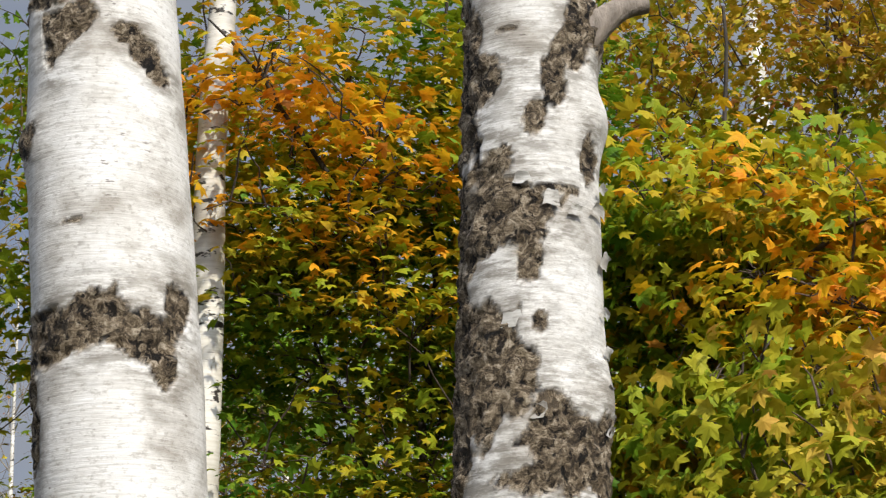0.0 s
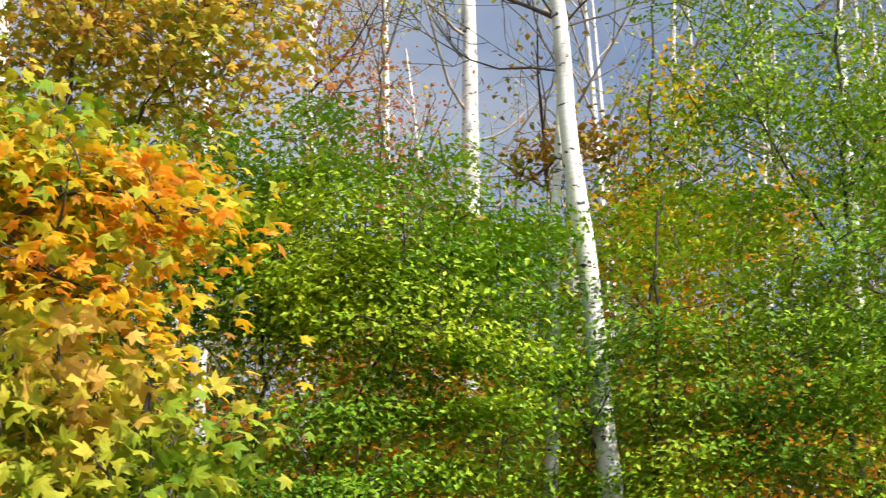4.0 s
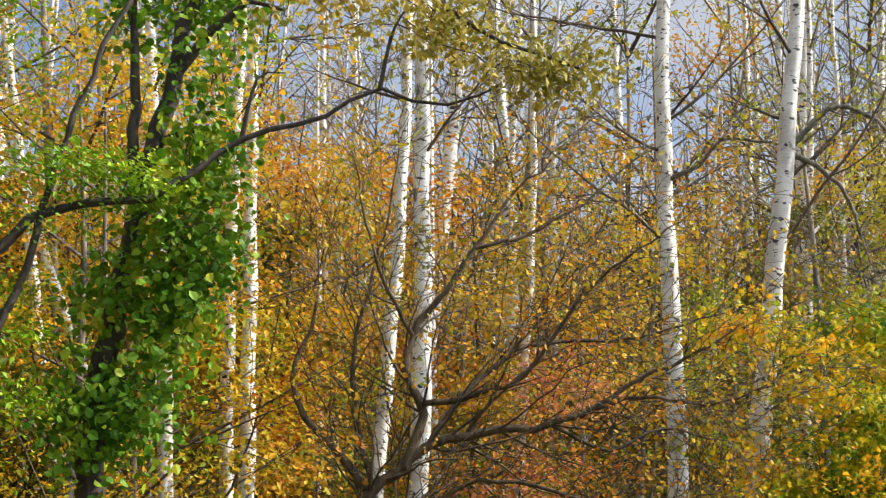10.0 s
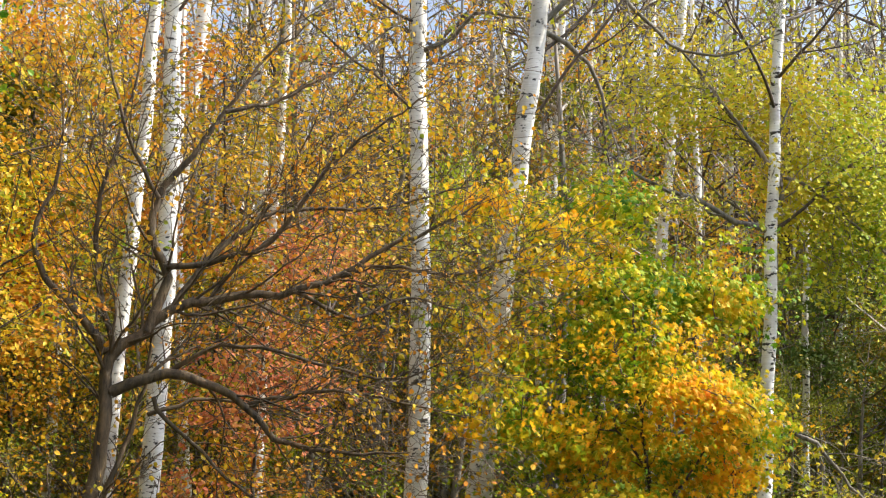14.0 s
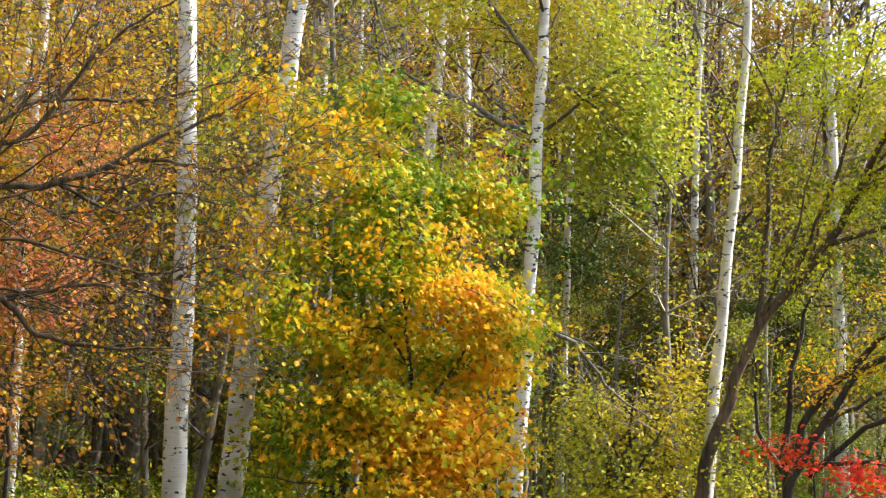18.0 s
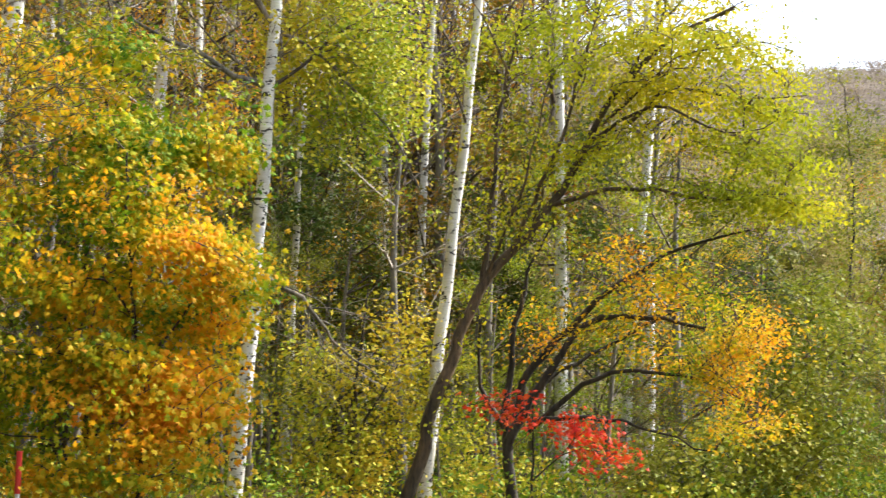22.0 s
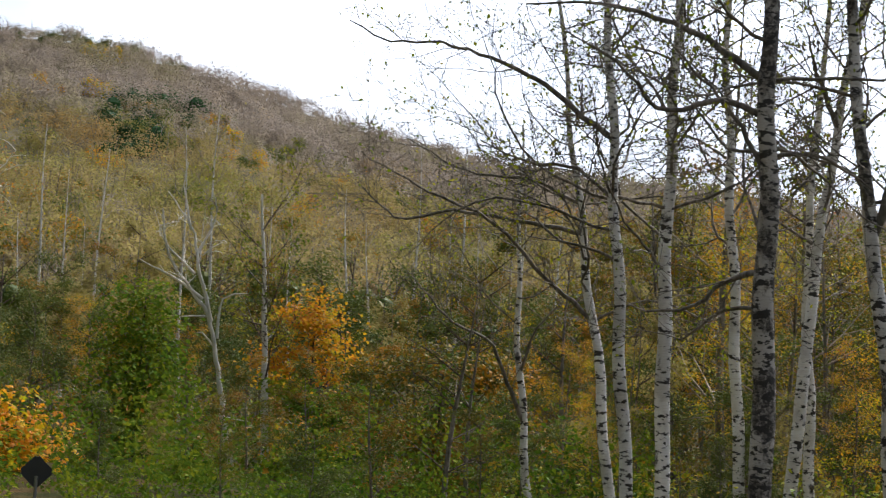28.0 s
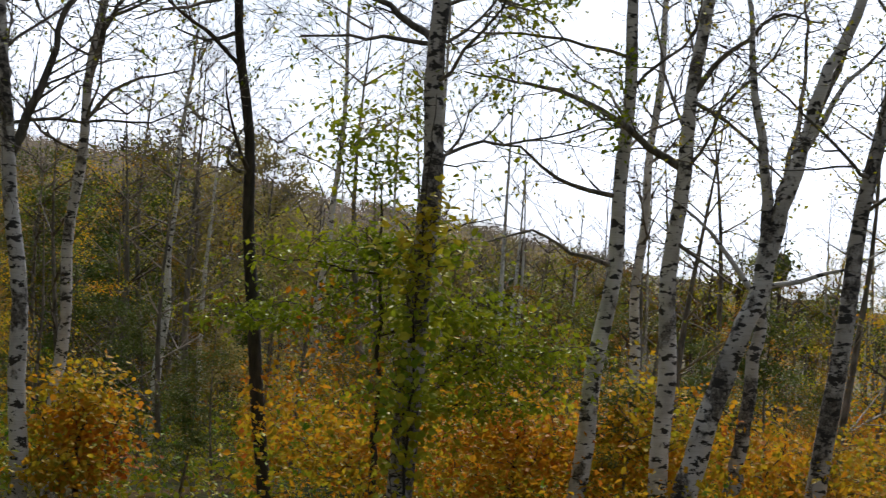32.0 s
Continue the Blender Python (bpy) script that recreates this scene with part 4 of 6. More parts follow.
leafy("yellow_bough", "bough tip hung with curled yellow leaves", [
    [pt(57.9, 23, 10.6), pt(59.5, 20.2, 10.5), pt(62, 18.6, 10.4), pt(65, 17.6, 10.3)]],
    [(60, 19.4, 10.5, 2.2, 1.2, 0.4, 40), (63.5, 17.9, 10.4, 2.6, 0.8, 0.3, 46), (56, 20, 10.6, 2.4, 1.4, 0.4, 26)], L_BOUGH, 0.055, 49, "oval", per=22, spray=0.24, flat=0.7, up=0.1, category="branch", radius=0.03)
leafy("maple_bough", "maple bough with tiers of bright orange leaves", [
    [pt(9.5, 13, 7.2), pt(11, 16.5, 6.6), pt(14, 18.6, 6.3), pt(18.5, 18.2, 6.1)], [pt(10.4, 15.4, 6.8), pt(12.5, 16.4, 6.3), pt(16, 15.0, 6.0)], [pt(10.4, 15.4, 6.8), pt(9.5, 19, 6.6), pt(11.5, 21.4, 6.5)]],
    [(13.6, 20.2, 6.5, 2.2, 0.8, 0.5, 24), (15.8, 19.4, 6.4, 2.2, 0.7, 0.5, 26), (18, 18.2, 6.3, 1.6, 0.7, 0.4, 18), (10.2, 17.4, 6.4, 2.0, 0.6, 0.5, 20), (12.6, 16.7, 6.3, 2.0, 0.6, 0.5, 24), (15, 15.4, 6.2, 1.8, 0.6, 0.4, 22), (8.2, 21, 6.5, 1.6, 0.8, 0.4, 12), (16.6, 12.8, 6.0, 1.6, 0.6, 0.4, 12)],
    L_MAPLE_ORANGE, 0.054, 40, "maple", per=8, spray=0.36, flat=0.1, up=1.0, loose=0.4, category="branch", radius=0.02, loose_leaves=60)
leafy("maple_bough", "high maple bough with amber and orange leaves", [
    [pt(-1, 15, 7.4), pt(-3, 20, 6.9), pt(-6, 24.5, 6.6), pt(-8, 26.4, 6.5)], [pt(-2.4, 18.6, 7.0), pt(-2.2, 22, 6.7), pt(-1.2, 25, 6.6)]],
    [(-5.6, 25.2, 6.6, 2.0, 0.9, 0.5, 26), (-3, 23.4, 6.7, 2.4, 0.9, 0.5, 26), (-0.8, 21.4, 6.8, 1.8, 0.8, 0.5, 18), (-8, 24, 6.6, 1.4, 0.9, 0.4, 14), (-5, 9.4, 7, 2.0, 0.8, 0.5, 16)],
    L_MAPLE_ORANGE, 0.054, 39, "maple", per=8, spray=0.36, flat=0.1, up=1.0, loose=0.4, category="branch", radius=0.02, loose_leaves=40)
# green shrubs
leafy("green_shrub", "dense shrub with small bright green leaves", [
    [on_ground(20, 9.8), pt(20, 2, 9.8), pt(20.3, 10, 9.7), pt(21, 18, 9.6)], [pt(20, 6, 9.8), pt(24.5, 13.5, 9.5), pt(27, 17, 9.4)], [pt(20, 7, 9.7), pt(17, 13, 9.6)]],
    [(20.5, 17.4, 9.8, 4.6, 3.6, 0.9, 210), (25.2, 16.2, 9.7, 5.2, 3.8, 0.9, 210), (22, 9.6, 9.5, 7, 3.8, 1.0, 260), (18.2, 20.7, 9.9, 1.2, 0.8, 0.5, 18), (22.6, 20.8, 9.9, 1.0, 1.0, 0.5, 16), (26.4, 19.7, 9.8, 1.4, 0.8, 0.5, 20), (29.4, 17.4, 9.9, 1.6, 1.6, 0.6, 40), (28.6, 12.4, 9.6, 2.0, 2.4, 0.8, 60)], L_GREEN, 0.040, 51, "oval", gaps=0.3, grain=1.4, per=88, spray=0.36, flat=0.08, loose=0.36, tiers=0.34, category="shrub", group="green shrubs")
leafy("green_shrub", "broad shrub with layered bright green leaves", [
    [on_ground(33, 10.4), pt(33, 2, 10.4), pt(33.4, 10, 10.3), pt(34, 18, 10.2)], [pt(33, 6, 10.4), pt(38, 13, 10.1)], [pt(33, 7, 10.4), pt(30, 14, 10)]],
    [(32, 13, 10.4, 6, 4.0, 0.9, 150), (38, 13.5, 10.4, 6, 4.0, 1.0, 120), (35, 7.6, 10.0, 9, 3.4, 1.0, 190), (43, 12, 10.9, 3.4, 3.4, 0.8, 50), (35.5, 17.6, 11.2, 4, 2.4, 0.6, 60), (28.5, 16.4, 10.3, 2.4, 1.6, 0.7, 40)], L_GREEN, 0.041, 52, "oval", gaps=0.3, grain=1.4, per=90, spray=0.38, flat=0.08, loose=0.36, tiers=0.36, category="shrub", group="green shrubs")
leafy("brown_thicket", "thicket of thin brown and amber leaves behind the shrubs", [
    [on_ground(24, 12.3), pt(24, 3, 12.3), pt(24.4, 12, 12.3)], [pt(24, 2, 12.3), pt(30, 7, 12.4), pt(36, 12, 12.6)], [pt(24, 1, 12.3), pt(36, 4, 12.6), pt(42, 9, 12.8)]],
    [(24, 10, 12.4, 7, 6, 0.6, 190), (35, 9.5, 12.8, 8, 6.5, 0.6, 240), (38, 3.5, 12.6, 8, 2.5, 0.6, 100)], L_COPPER, 0.06, 56, "round", per=30, spray=0.5, category="shrub", gaps=0.1)
leafy("brown_thicket", "sparse orange-brown thicket among birch trunks", [
    [on_ground(46, 19), pt(46, 3, 19), pt(46.4, 12, 19)], [pt(46, 2, 19), pt(51, 8, 19)]],
    [(45, 9.5, 19.2, 6, 6, 0.8, 180), (52, 8, 19.4, 5, 6, 0.8, 140)], L_ORANGE, 0.09, 57, "round", per=28, spray=0.6, category="shrub", gaps=0.2)
leafy("elm_tree", "small tree with green leaves on arching twigs", [
    [on_ground(39.6, 11.6), pt(39.8, 10, 11.5), pt(40.4, 20, 11.4), pt(40.8, 28, 11.4)], [pt(40, 16, 11.5), pt(36.5, 23, 11.3)], [pt(40.3, 18, 11.5), pt(44, 23, 11.3)]],
    [(38, 21.5, 11.6, 4.5, 3.6, 0.9, 190), (42, 20, 11.6, 3, 4, 0.9, 120), (36, 25.5, 11.6, 3, 1.5, 0.9, 40)], L_GREEN, 0.044, 53, "oval", gaps=0.25, per=40, spray=0.34, group="green shrubs")

# forked dark tree with the long bough, and the vine-hung one beside it
FD = 10.5
leafy("forked_tree", "dark forked tree with a long bare bough", [
    [on_ground(46.0, FD), pt(45.6, 3, FD), pt(45.5, 8, FD), pt(45.0, 14, FD), pt(44.6, 22.3, FD), pt(44.3, 30, FD)],
    [pt(45.65, 11.2, FD), pt(46.5, 12.1, FD), pt(47.4, 12.6, FD), pt(50.4, 13.3, FD), pt(53.3, 15.2, FD), pt(56.0, 16.1, FD), pt(57.9, 17.0, FD), pt(60.2, 16.4, FD), pt(62, 17.2, FD)],
    [pt(57.9, 17.0, FD), pt(58.35, 19.2, FD), pt(58.9, 19.8, FD)],
    [pt(53.3, 15.2, FD), pt(53.75, 17.2, FD), pt(54.7, 17.4, FD)],
    [pt(45.7, 8.5, FD), pt(46.6, 11, FD), pt(47.5, 14.8, FD), pt(48.2, 16.8, FD), pt(50.8, 22.3, FD), pt(52.5, 27, FD)],
    [pt(45.3, 11.2, FD), pt(43.4, 10.2, FD), pt(41.4, 8.8, FD)],
    [pt(44.9, 20.2, FD), pt(43, 19.2, FD), pt(41.8, 17.8, FD)], [pt(44.9, 20.2, FD), pt(46.2, 21, FD), pt(47.3, 21.9, FD)]],
    [(46, 14.6, 10.3, 2.2, 1.6, 0.6, 40), (48.8, 14.6, 10.1, 1.6, 1.1, 0.4, 34), (41, 14.5, 10.0, 4, 3.4, 0.7, 110), (42, 19.5, 10.6, 3, 2.6, 0.6, 50), (42.5, 7, 10.8, 2.6, 2.4, 0.5, 44), (46.6, 7.6, 10.6, 1.0, 1.4, 0.4, 16)], L_GREEN, 0.044, 54, "oval", gaps=0.35, loose=0.38, per=60, tiers=0.34, spray=0.38, radius=0.08, bark=M_DARK, flat=0.2, girth=(1, 0.42, 0.2, 0.2, 0.34, 0.26, 0.3, 0.3))
leafy("vine_hung_tree", "dark leaning tree hung with broad-leaved vine", [
    [on_ground(48.7, 11), pt(48.98, 4.5, 11), pt(49.3, 8.15, 11), pt(49.9, 12.2, 11), pt(50.93, 17.08, 11), pt(51.9, 20.78, 11), pt(52.75, 22.24, 11), pt(54, 27, 11)],
    [pt(49.9, 12.2, 11), pt(49.75, 16, 11), pt(49.5, 18.66, 11), pt(49.2, 23, 11)], [pt(50.93, 17.08, 11), pt(52.2, 18.6, 10.9), pt(53.4, 19.6, 10.8), pt(54.6, 19.4, 10.8)], [pt(50.4, 14.8, 11), pt(51.6, 15.4, 10.9), pt(52.6, 14.4, 10.8)]],
    [(51.7, 14.6, 10.8, 0.8, 1.4, 0.35, 26), (52.5, 12.2, 10.8, 0.9, 1.8, 0.35, 34), (51.6, 9.6, 10.8, 0.9, 1.5, 0.35, 26), (50.4, 6.6, 10.8, 1.2, 1.4, 0.35, 30), (48.4, 6.4, 10.8, 1.0, 1.6, 0.35, 22), (52.2, 17.4, 10.8, 0.8, 1.0, 0.3, 14), (52.9, 20.2, 10.9, 1.5, 1.3, 0.35, 30), (50.0, 19.6, 10.9, 0.8, 1.5, 0.3, 16), (49.2, 10.2, 10.8, 0.6, 2.0, 0.3, 16), (51.0, 12.0, 10.7, 0.6, 1.6, 0.3, 14)], L_IVY, 0.058, 55, "round", gaps=0.1, per=24, spray=0.26, bark=M_DARK, radius=0.12, up=0.1, flat=1.0, out=0.2, girth=(1, 0.4, 0.35, 0.25))

# bare-twigged tree with the low bough, thin orange leaves
BD = 14.0
bare = empty("bare_tree", on_ground(56.1, BD), "dark crooked tree, nearly bare, with a long low bough", "tree")
twiggy = np.random.default_rng(61)
for fat, bow, way in (
        (0.085, 0.0, [(56.1, -7.0), (56.6, -3.4), (57.56, -0.18), (57.8, 1.99), (57.78, 3.81), (58.83, 4.59), (59.78, 5.46), (61.51, 5.9), (63.72, 6.18), (65.19, 6.7), (66.66, 7.68), (68.14, 8.29), (70.0, 9.46)]),
        (0.04, 0.3, [(57.74, 3.99), (56.61, 5.39), (55.75, 6.26), (55.22, 7.5), (55.6, 8.62), (55.98, 9.74), (56.0, 12.0)]),
        (0.05, -0.3, [(57.93, 2.72), (59.62, 3.34), (60.91, 3.11), (62.22, 2.43), (63.19, 1.46), (65.05, 0.97), (67.63, 1.05)]),
        (0.045, 0.2, [(59.0, 4.69), (59.55, 6.46), (58.92, 7.9), (59.17, 9.02), (60.0, 10.17), (61.22, 11.9), (62.27, 13.43), (63.73, 14.79)]),
        (0.028, -0.5, [(59.53, 6.82), (61.27, 7.09), (62.91, 7.81), (63.97, 9.25), (65.4, 10.98), (68.0, 12.74)]),
        (0.03, 0.6, [(59.78, 5.46), (60.72, 6.88), (62.14, 8.24), (63.61, 8.87), (66.23, 8.97), (69.6, 9.82)]),
        (0.02, 0.3, [(59.14, 2.04), (60.57, 2.55), (62.04, 2.51), (64.0, 2.0)]),
        (0.02, -0.3, [(59.3, 2.6), (59.7, 1.88), (61.02, 0.84), (62.16, -0.22), (64.0, -1.2)]),
        (0.026, 0.4, [(57.94, 4.18), (57.36, 6.35), (57.24, 8.54), (57.75, 10.77), (58.35, 13.19), (58.6, 16.0)]),
        (0.02, -0.2, [(65.19, 6.7), (66.68, 7.12), (68.75, 6.82), (70.98, 7.44)]),
        (0.02, 0.4, [(63.72, 6.18), (65.62, 5.41), (67.46, 6.03), (70.09, 5.56)]),
        (0.022, -0.5, [(59.62, 3.34), (61.4, 4.33), (63.81, 4.05), (66.44, 3.41), (69.0, 4.0)]),
        (0.02, 0.0, [(59.17, 9.02), (58.32, 10.44), (57.66, 12.23), (57.0, 15.0)]),
        (0.02, 0.5, [(61.22, 11.9), (63.45, 12.56), (66.04, 14.33), (67.15, 15.29)]),
        (0.02, -0.4, [(62.22, 2.43), (64.6, 2.97), (67.2, 2.69), (69.44, 2.21)]),
        (0.04, 0.3, [(56.6, -7.0), (57.6, -1.6), (58.6, 1.5), (59.2, 4.8), (59.0, 7.5)])):
    grow_bough(bare, twiggy, [pt(a, e, BD + bow * f) for (a, e), f in zip(way, np.linspace(0, 1, len(way)))], fat, M_BROWN, L_ORANGE, 0.042, 0.4, 7.0, 1.5, 2, 4, 0.006, "round", "trunk" if fat > 0.08 else "branch", 0.05)
leafy("orange_tree", "young tree with thin orange foliage", [
    [on_ground(61, 21), pt(61, 0, 21), pt(61.3, 8, 21), pt(61, 15, 21)], [pt(61, 3, 21), pt(57.5, 11, 20.6)], [pt(61, 3, 21), pt(65, 10, 20.6)]],
    [(58.5, 8, 20.5, 5.5, 6, 1.4, 200), (65, 9, 20.5, 5, 5.5, 1.4, 190), (61, 14, 20.8, 7, 2.6, 1.2, 90), (60, 0.5, 20, 6, 3.5, 1.2, 120)], L_ORANGE, 0.055, 62, "round", gaps=0.2, per=34, spray=0.5, category="tree")
leafy("orange_tree", "half-bare young tree with orange and amber leaves", [
    [on_ground(54.8, 19.5), pt(54.8, 2, 19.5), pt(55.0, 10, 19.4), pt(55.4, 17, 19.4)], [pt(54.9, 6, 19.5), pt(52.8, 13, 19.2)], [pt(54.9, 8, 19.5), pt(57.4, 15, 19.2)]],
    [(54.4, 9, 19.4, 2.6, 3.5, 1.0, 120), (56.4, 13.6, 19.4, 2.6, 2.2, 1.0, 90), (53.4, 15, 19.4, 2.0, 2.0, 0.8, 50), (55, 4.4, 19.2, 3, 2.4, 1.0, 80)], L_ORANGE, 0.05, 64, "round", gaps=0.25, grain=1.3, per=30, spray=0.45)
leafy("russet_shrub", "shrub with dull pinkish red leaves", [
    [on_ground(62.6, 18), pt(62.6, 2, 18), pt(62.8, 5, 18)]],
    [(62.8, 3.6, 18, 3.2, 2.4, 0.8, 130), (60.5, -0.5, 18, 3, 1.8, 0.8, 60), (64.5, 7.5, 18.4, 2.2, 1.6, 0.8, 50)], L_PINK, 0.05, 63, "round", per=18, spray=0.4, category="shrub")

# golden maple and its neighbours
leafy("golden_maple", "maple in full gold and orange leaf", [
    [on_ground(75.8, 15), pt(75.6, -2, 15), pt(75, 3, 15), pt(74.8, 6, 15)], [pt(75.6, -2.5, 15), pt(73.4, -3.2, 14.6), pt(70.5, -3.0, 14.4)], [pt(75.4, 0.5, 15), pt(74.2, 1.9, 14.8), pt(72.0, 1.5, 14.6)], [pt(75.5, -1, 15), pt(78.5, 3.2, 14.8)], [pt(75.4, -1.6, 15), pt(73.6, -0.6, 14.6), pt(71.6, -0.6, 14.4)]],
    [(77.2, 3.6, 14.8, 1.9, 1.2, 0.9, 120), (75.2, 4.4, 15.2, 1.8, 1.0, 0.9, 90), (78.3, 1.2, 14.8, 1.0, 1.2, 0.7, 75), (74.8, -0.9, 14.6, 2.4, 1.0, 0.9, 140), (77.3, -1.6, 14.6, 1.7, 1.3, 0.9, 130), (76.0, -3.6, 14.4, 2.0, 1.0, 0.8, 120), (72.0, -1.0, 14.6, 1.6, 0.8, 0.7, 60), (73.6, -4.8, 14.4, 2.4, 0.6, 0.7, 60), (74.2, 1.9, 15, 2.2, 0.6, 0.8, 60), (70.6, 2.6, 14.6, 1.8, 1.4, 0.7, 46), (69.8, 5.0, 14.8, 1.8, 1.2, 0.7, 40), (71.4, 8.2, 15, 1.8, 1.0, 0.7, 40), (70.0, 9.6, 15, 1.8, 1.0, 0.7, 26)],
    L_GOLD, 0.052, 71, "lobed", gaps=0.3, per=30, spray=0.38, flat=0.3, up=0.35, out=0.55, loose=0.6, tiers=0.34, grain=1.5)
leafy("maple_tree", "maple with green inner and gold outer leaves", [
    [on_ground(73.4, 16.4), pt(73.4, -2, 16.4), pt(73.8, 4, 16.2), pt(74.2, 9, 16)], [pt(73.5, 0, 16.2), pt(72.2, 2.2, 15.8), pt(71.2, 4.2, 15.6)], [pt(73.6, 2, 16.2), pt(76.4, 4.4, 15.9), pt(78, 7, 15.8)]],
    [(74.0, 6.8, 15.9, 2.4, 1.4, 1.0, 130), (77.4, 6.6, 15.9, 1.7, 1.6, 1.0, 100), (72.0, 4.6, 15.6, 1.6, 1.2, 0.8, 60), (76.2, 0.8, 15.7, 2.4, 1.1, 0.8, 100), (72.8, 1.8, 15.8, 1.5, 1.2, 0.7, 80), (71.6, -3.4, 15.4, 1.4, 1.2, 0.7, 60), (73.6, 9.2, 16, 2.4, 1.2, 0.9, 60)],
    L_GREENGOLD, 0.055, 70, "lobed", gaps=0.3, per=28, spray=0.4, flat=0.3, up=0.35, out=0.55, loose=0.6, tiers=0.36, grain=1.5)
leafy("yellow_birch", "birch hung with pale yellow leaves", [
    [on_ground(79.2, 18), pt(79.1, 2, 18), pt(79.4, 8, 18), pt(79.6, 17, 18)], [pt(79.3, 6, 18), pt(82.5, 12, 17.6)], [pt(79.3, 8.2, 18), pt(76.5, 10.6, 17.6), pt(74, 13.5, 17.2)]],
    [(81.6, 10, 17.6, 2.8, 3.4, 1.2, 190), (83.3, 8.5, 17.6, 1.2, 2.6, 0.7, 60), (79, 13, 17.8, 4, 2.2, 1.0, 110), (76, 14, 17.4, 3, 2.0, 1.0, 60)], L_YELLOW, 0.044, 72, "round", per=40, spray=0.4, bark=M_GREY, flat=1.0, twig=M_TWIG_PALE)
leafy("leaning_tree", "leaning dark tree with sprays of lime green leaves", [
    [on_ground(84.0, 16), pt(84.5, -4.2, 16), pt(85.1, -1.8, 16), pt(85.69, 0.04, 16), pt(86.46, 2.07, 16), pt(88.63, 4.94, 16), pt(89.79, 7.04, 16), pt(90.97, 9.14, 16), pt(93.0, 10.8, 16), pt(94.4, 11.5, 16)],
    [pt(86.46, 2.07, 16), pt(86.74, 4.83, 16), pt(86.85, 7.39, 16), pt(87.37, 10.72, 16), pt(87.64, 12.37, 16)],
    [pt(88.63, 4.94, 16), pt(90.98, 5.63, 15.9), pt(93.22, 5.38, 15.8), pt(96.19, 5.52, 15.7)],
    [pt(87.45, 3.4, 16), pt(89.03, 7.54, 15.9), pt(89.62, 9.97, 15.8), pt(90.25, 12.4, 15.7)],
    [pt(91.05, 7.67, 16), pt(92.66, 8.87, 16.1), pt(94.55, 8.6, 16.2), pt(96.79, 8.71, 16.2)], [pt(89.79, 7.04, 16), pt(91.95, 8.27, 15.8), pt(94.23, 7.47, 15.6), pt(95.89, 7.93, 15.5)],
    [pt(88.0, 4.0, 16), pt(89.2, 8.0, 16.3), pt(90.4, 11.5, 16.5)], [pt(90.97, 9.14, 16), pt(92.4, 11.4, 16.2), pt(94, 12.8, 16.3)], [pt(90.2, 7.6, 16), pt(92.6, 9.8, 15.7), pt(95.2, 10.4, 15.5)],
    [pt(86.6, 2.4, 16), pt(87.9, 6.2, 15.7), pt(88.6, 10.2, 15.6)], [pt(87.1, 9.2, 16), pt(86.2, 11, 15.9), pt(85.4, 11.8, 15.8)]],
    [(91.4, 11.2, 16, 2.2, 1.0, 1.0, 120), (93.6, 10.8, 16, 1.6, 0.8, 1.0, 140), (88.4, 10.6, 16, 2.0, 1.6, 0.9, 130), (95.0, 9.0, 16, 2.0, 0.8, 1.0, 130), (92.0, 9.0, 16, 2.0, 0.7, 0.9, 120), (95.4, 7.0, 16, 2.0, 0.9, 1.0, 120), (96.0, 5.4, 16, 1.8, 0.8, 0.9, 90), (93.2, 6.2, 15.9, 1.8, 0.7, 0.8, 90), (87.0, 6.5, 16, 0.8, 3.0, 0.4, 26), (90.4, 6.8, 16, 1.8, 1.0, 0.6, 60), (85.7, 0, 15.9, 0.6, 3.0, 0.2, 22), (88.2, 4.6, 15.9, 1.2, 0.8, 0.2, 16)],
    L_SPRAY, 0.045, 73, "oval", per=30, up=0.5, loose=0.7, out=0.5, tiers=0.42, spray=0.42, radius=0.07, bark=M_BROWN, flat=0.14, girth=(1, 0.42, 0.36, 0.34, 0.28, 0.28, 0.22, 0.24, 0.24, 0.24, 0.2), gaps=0.3, grain=1.7, stout=1.2, twig=M_BROWN)
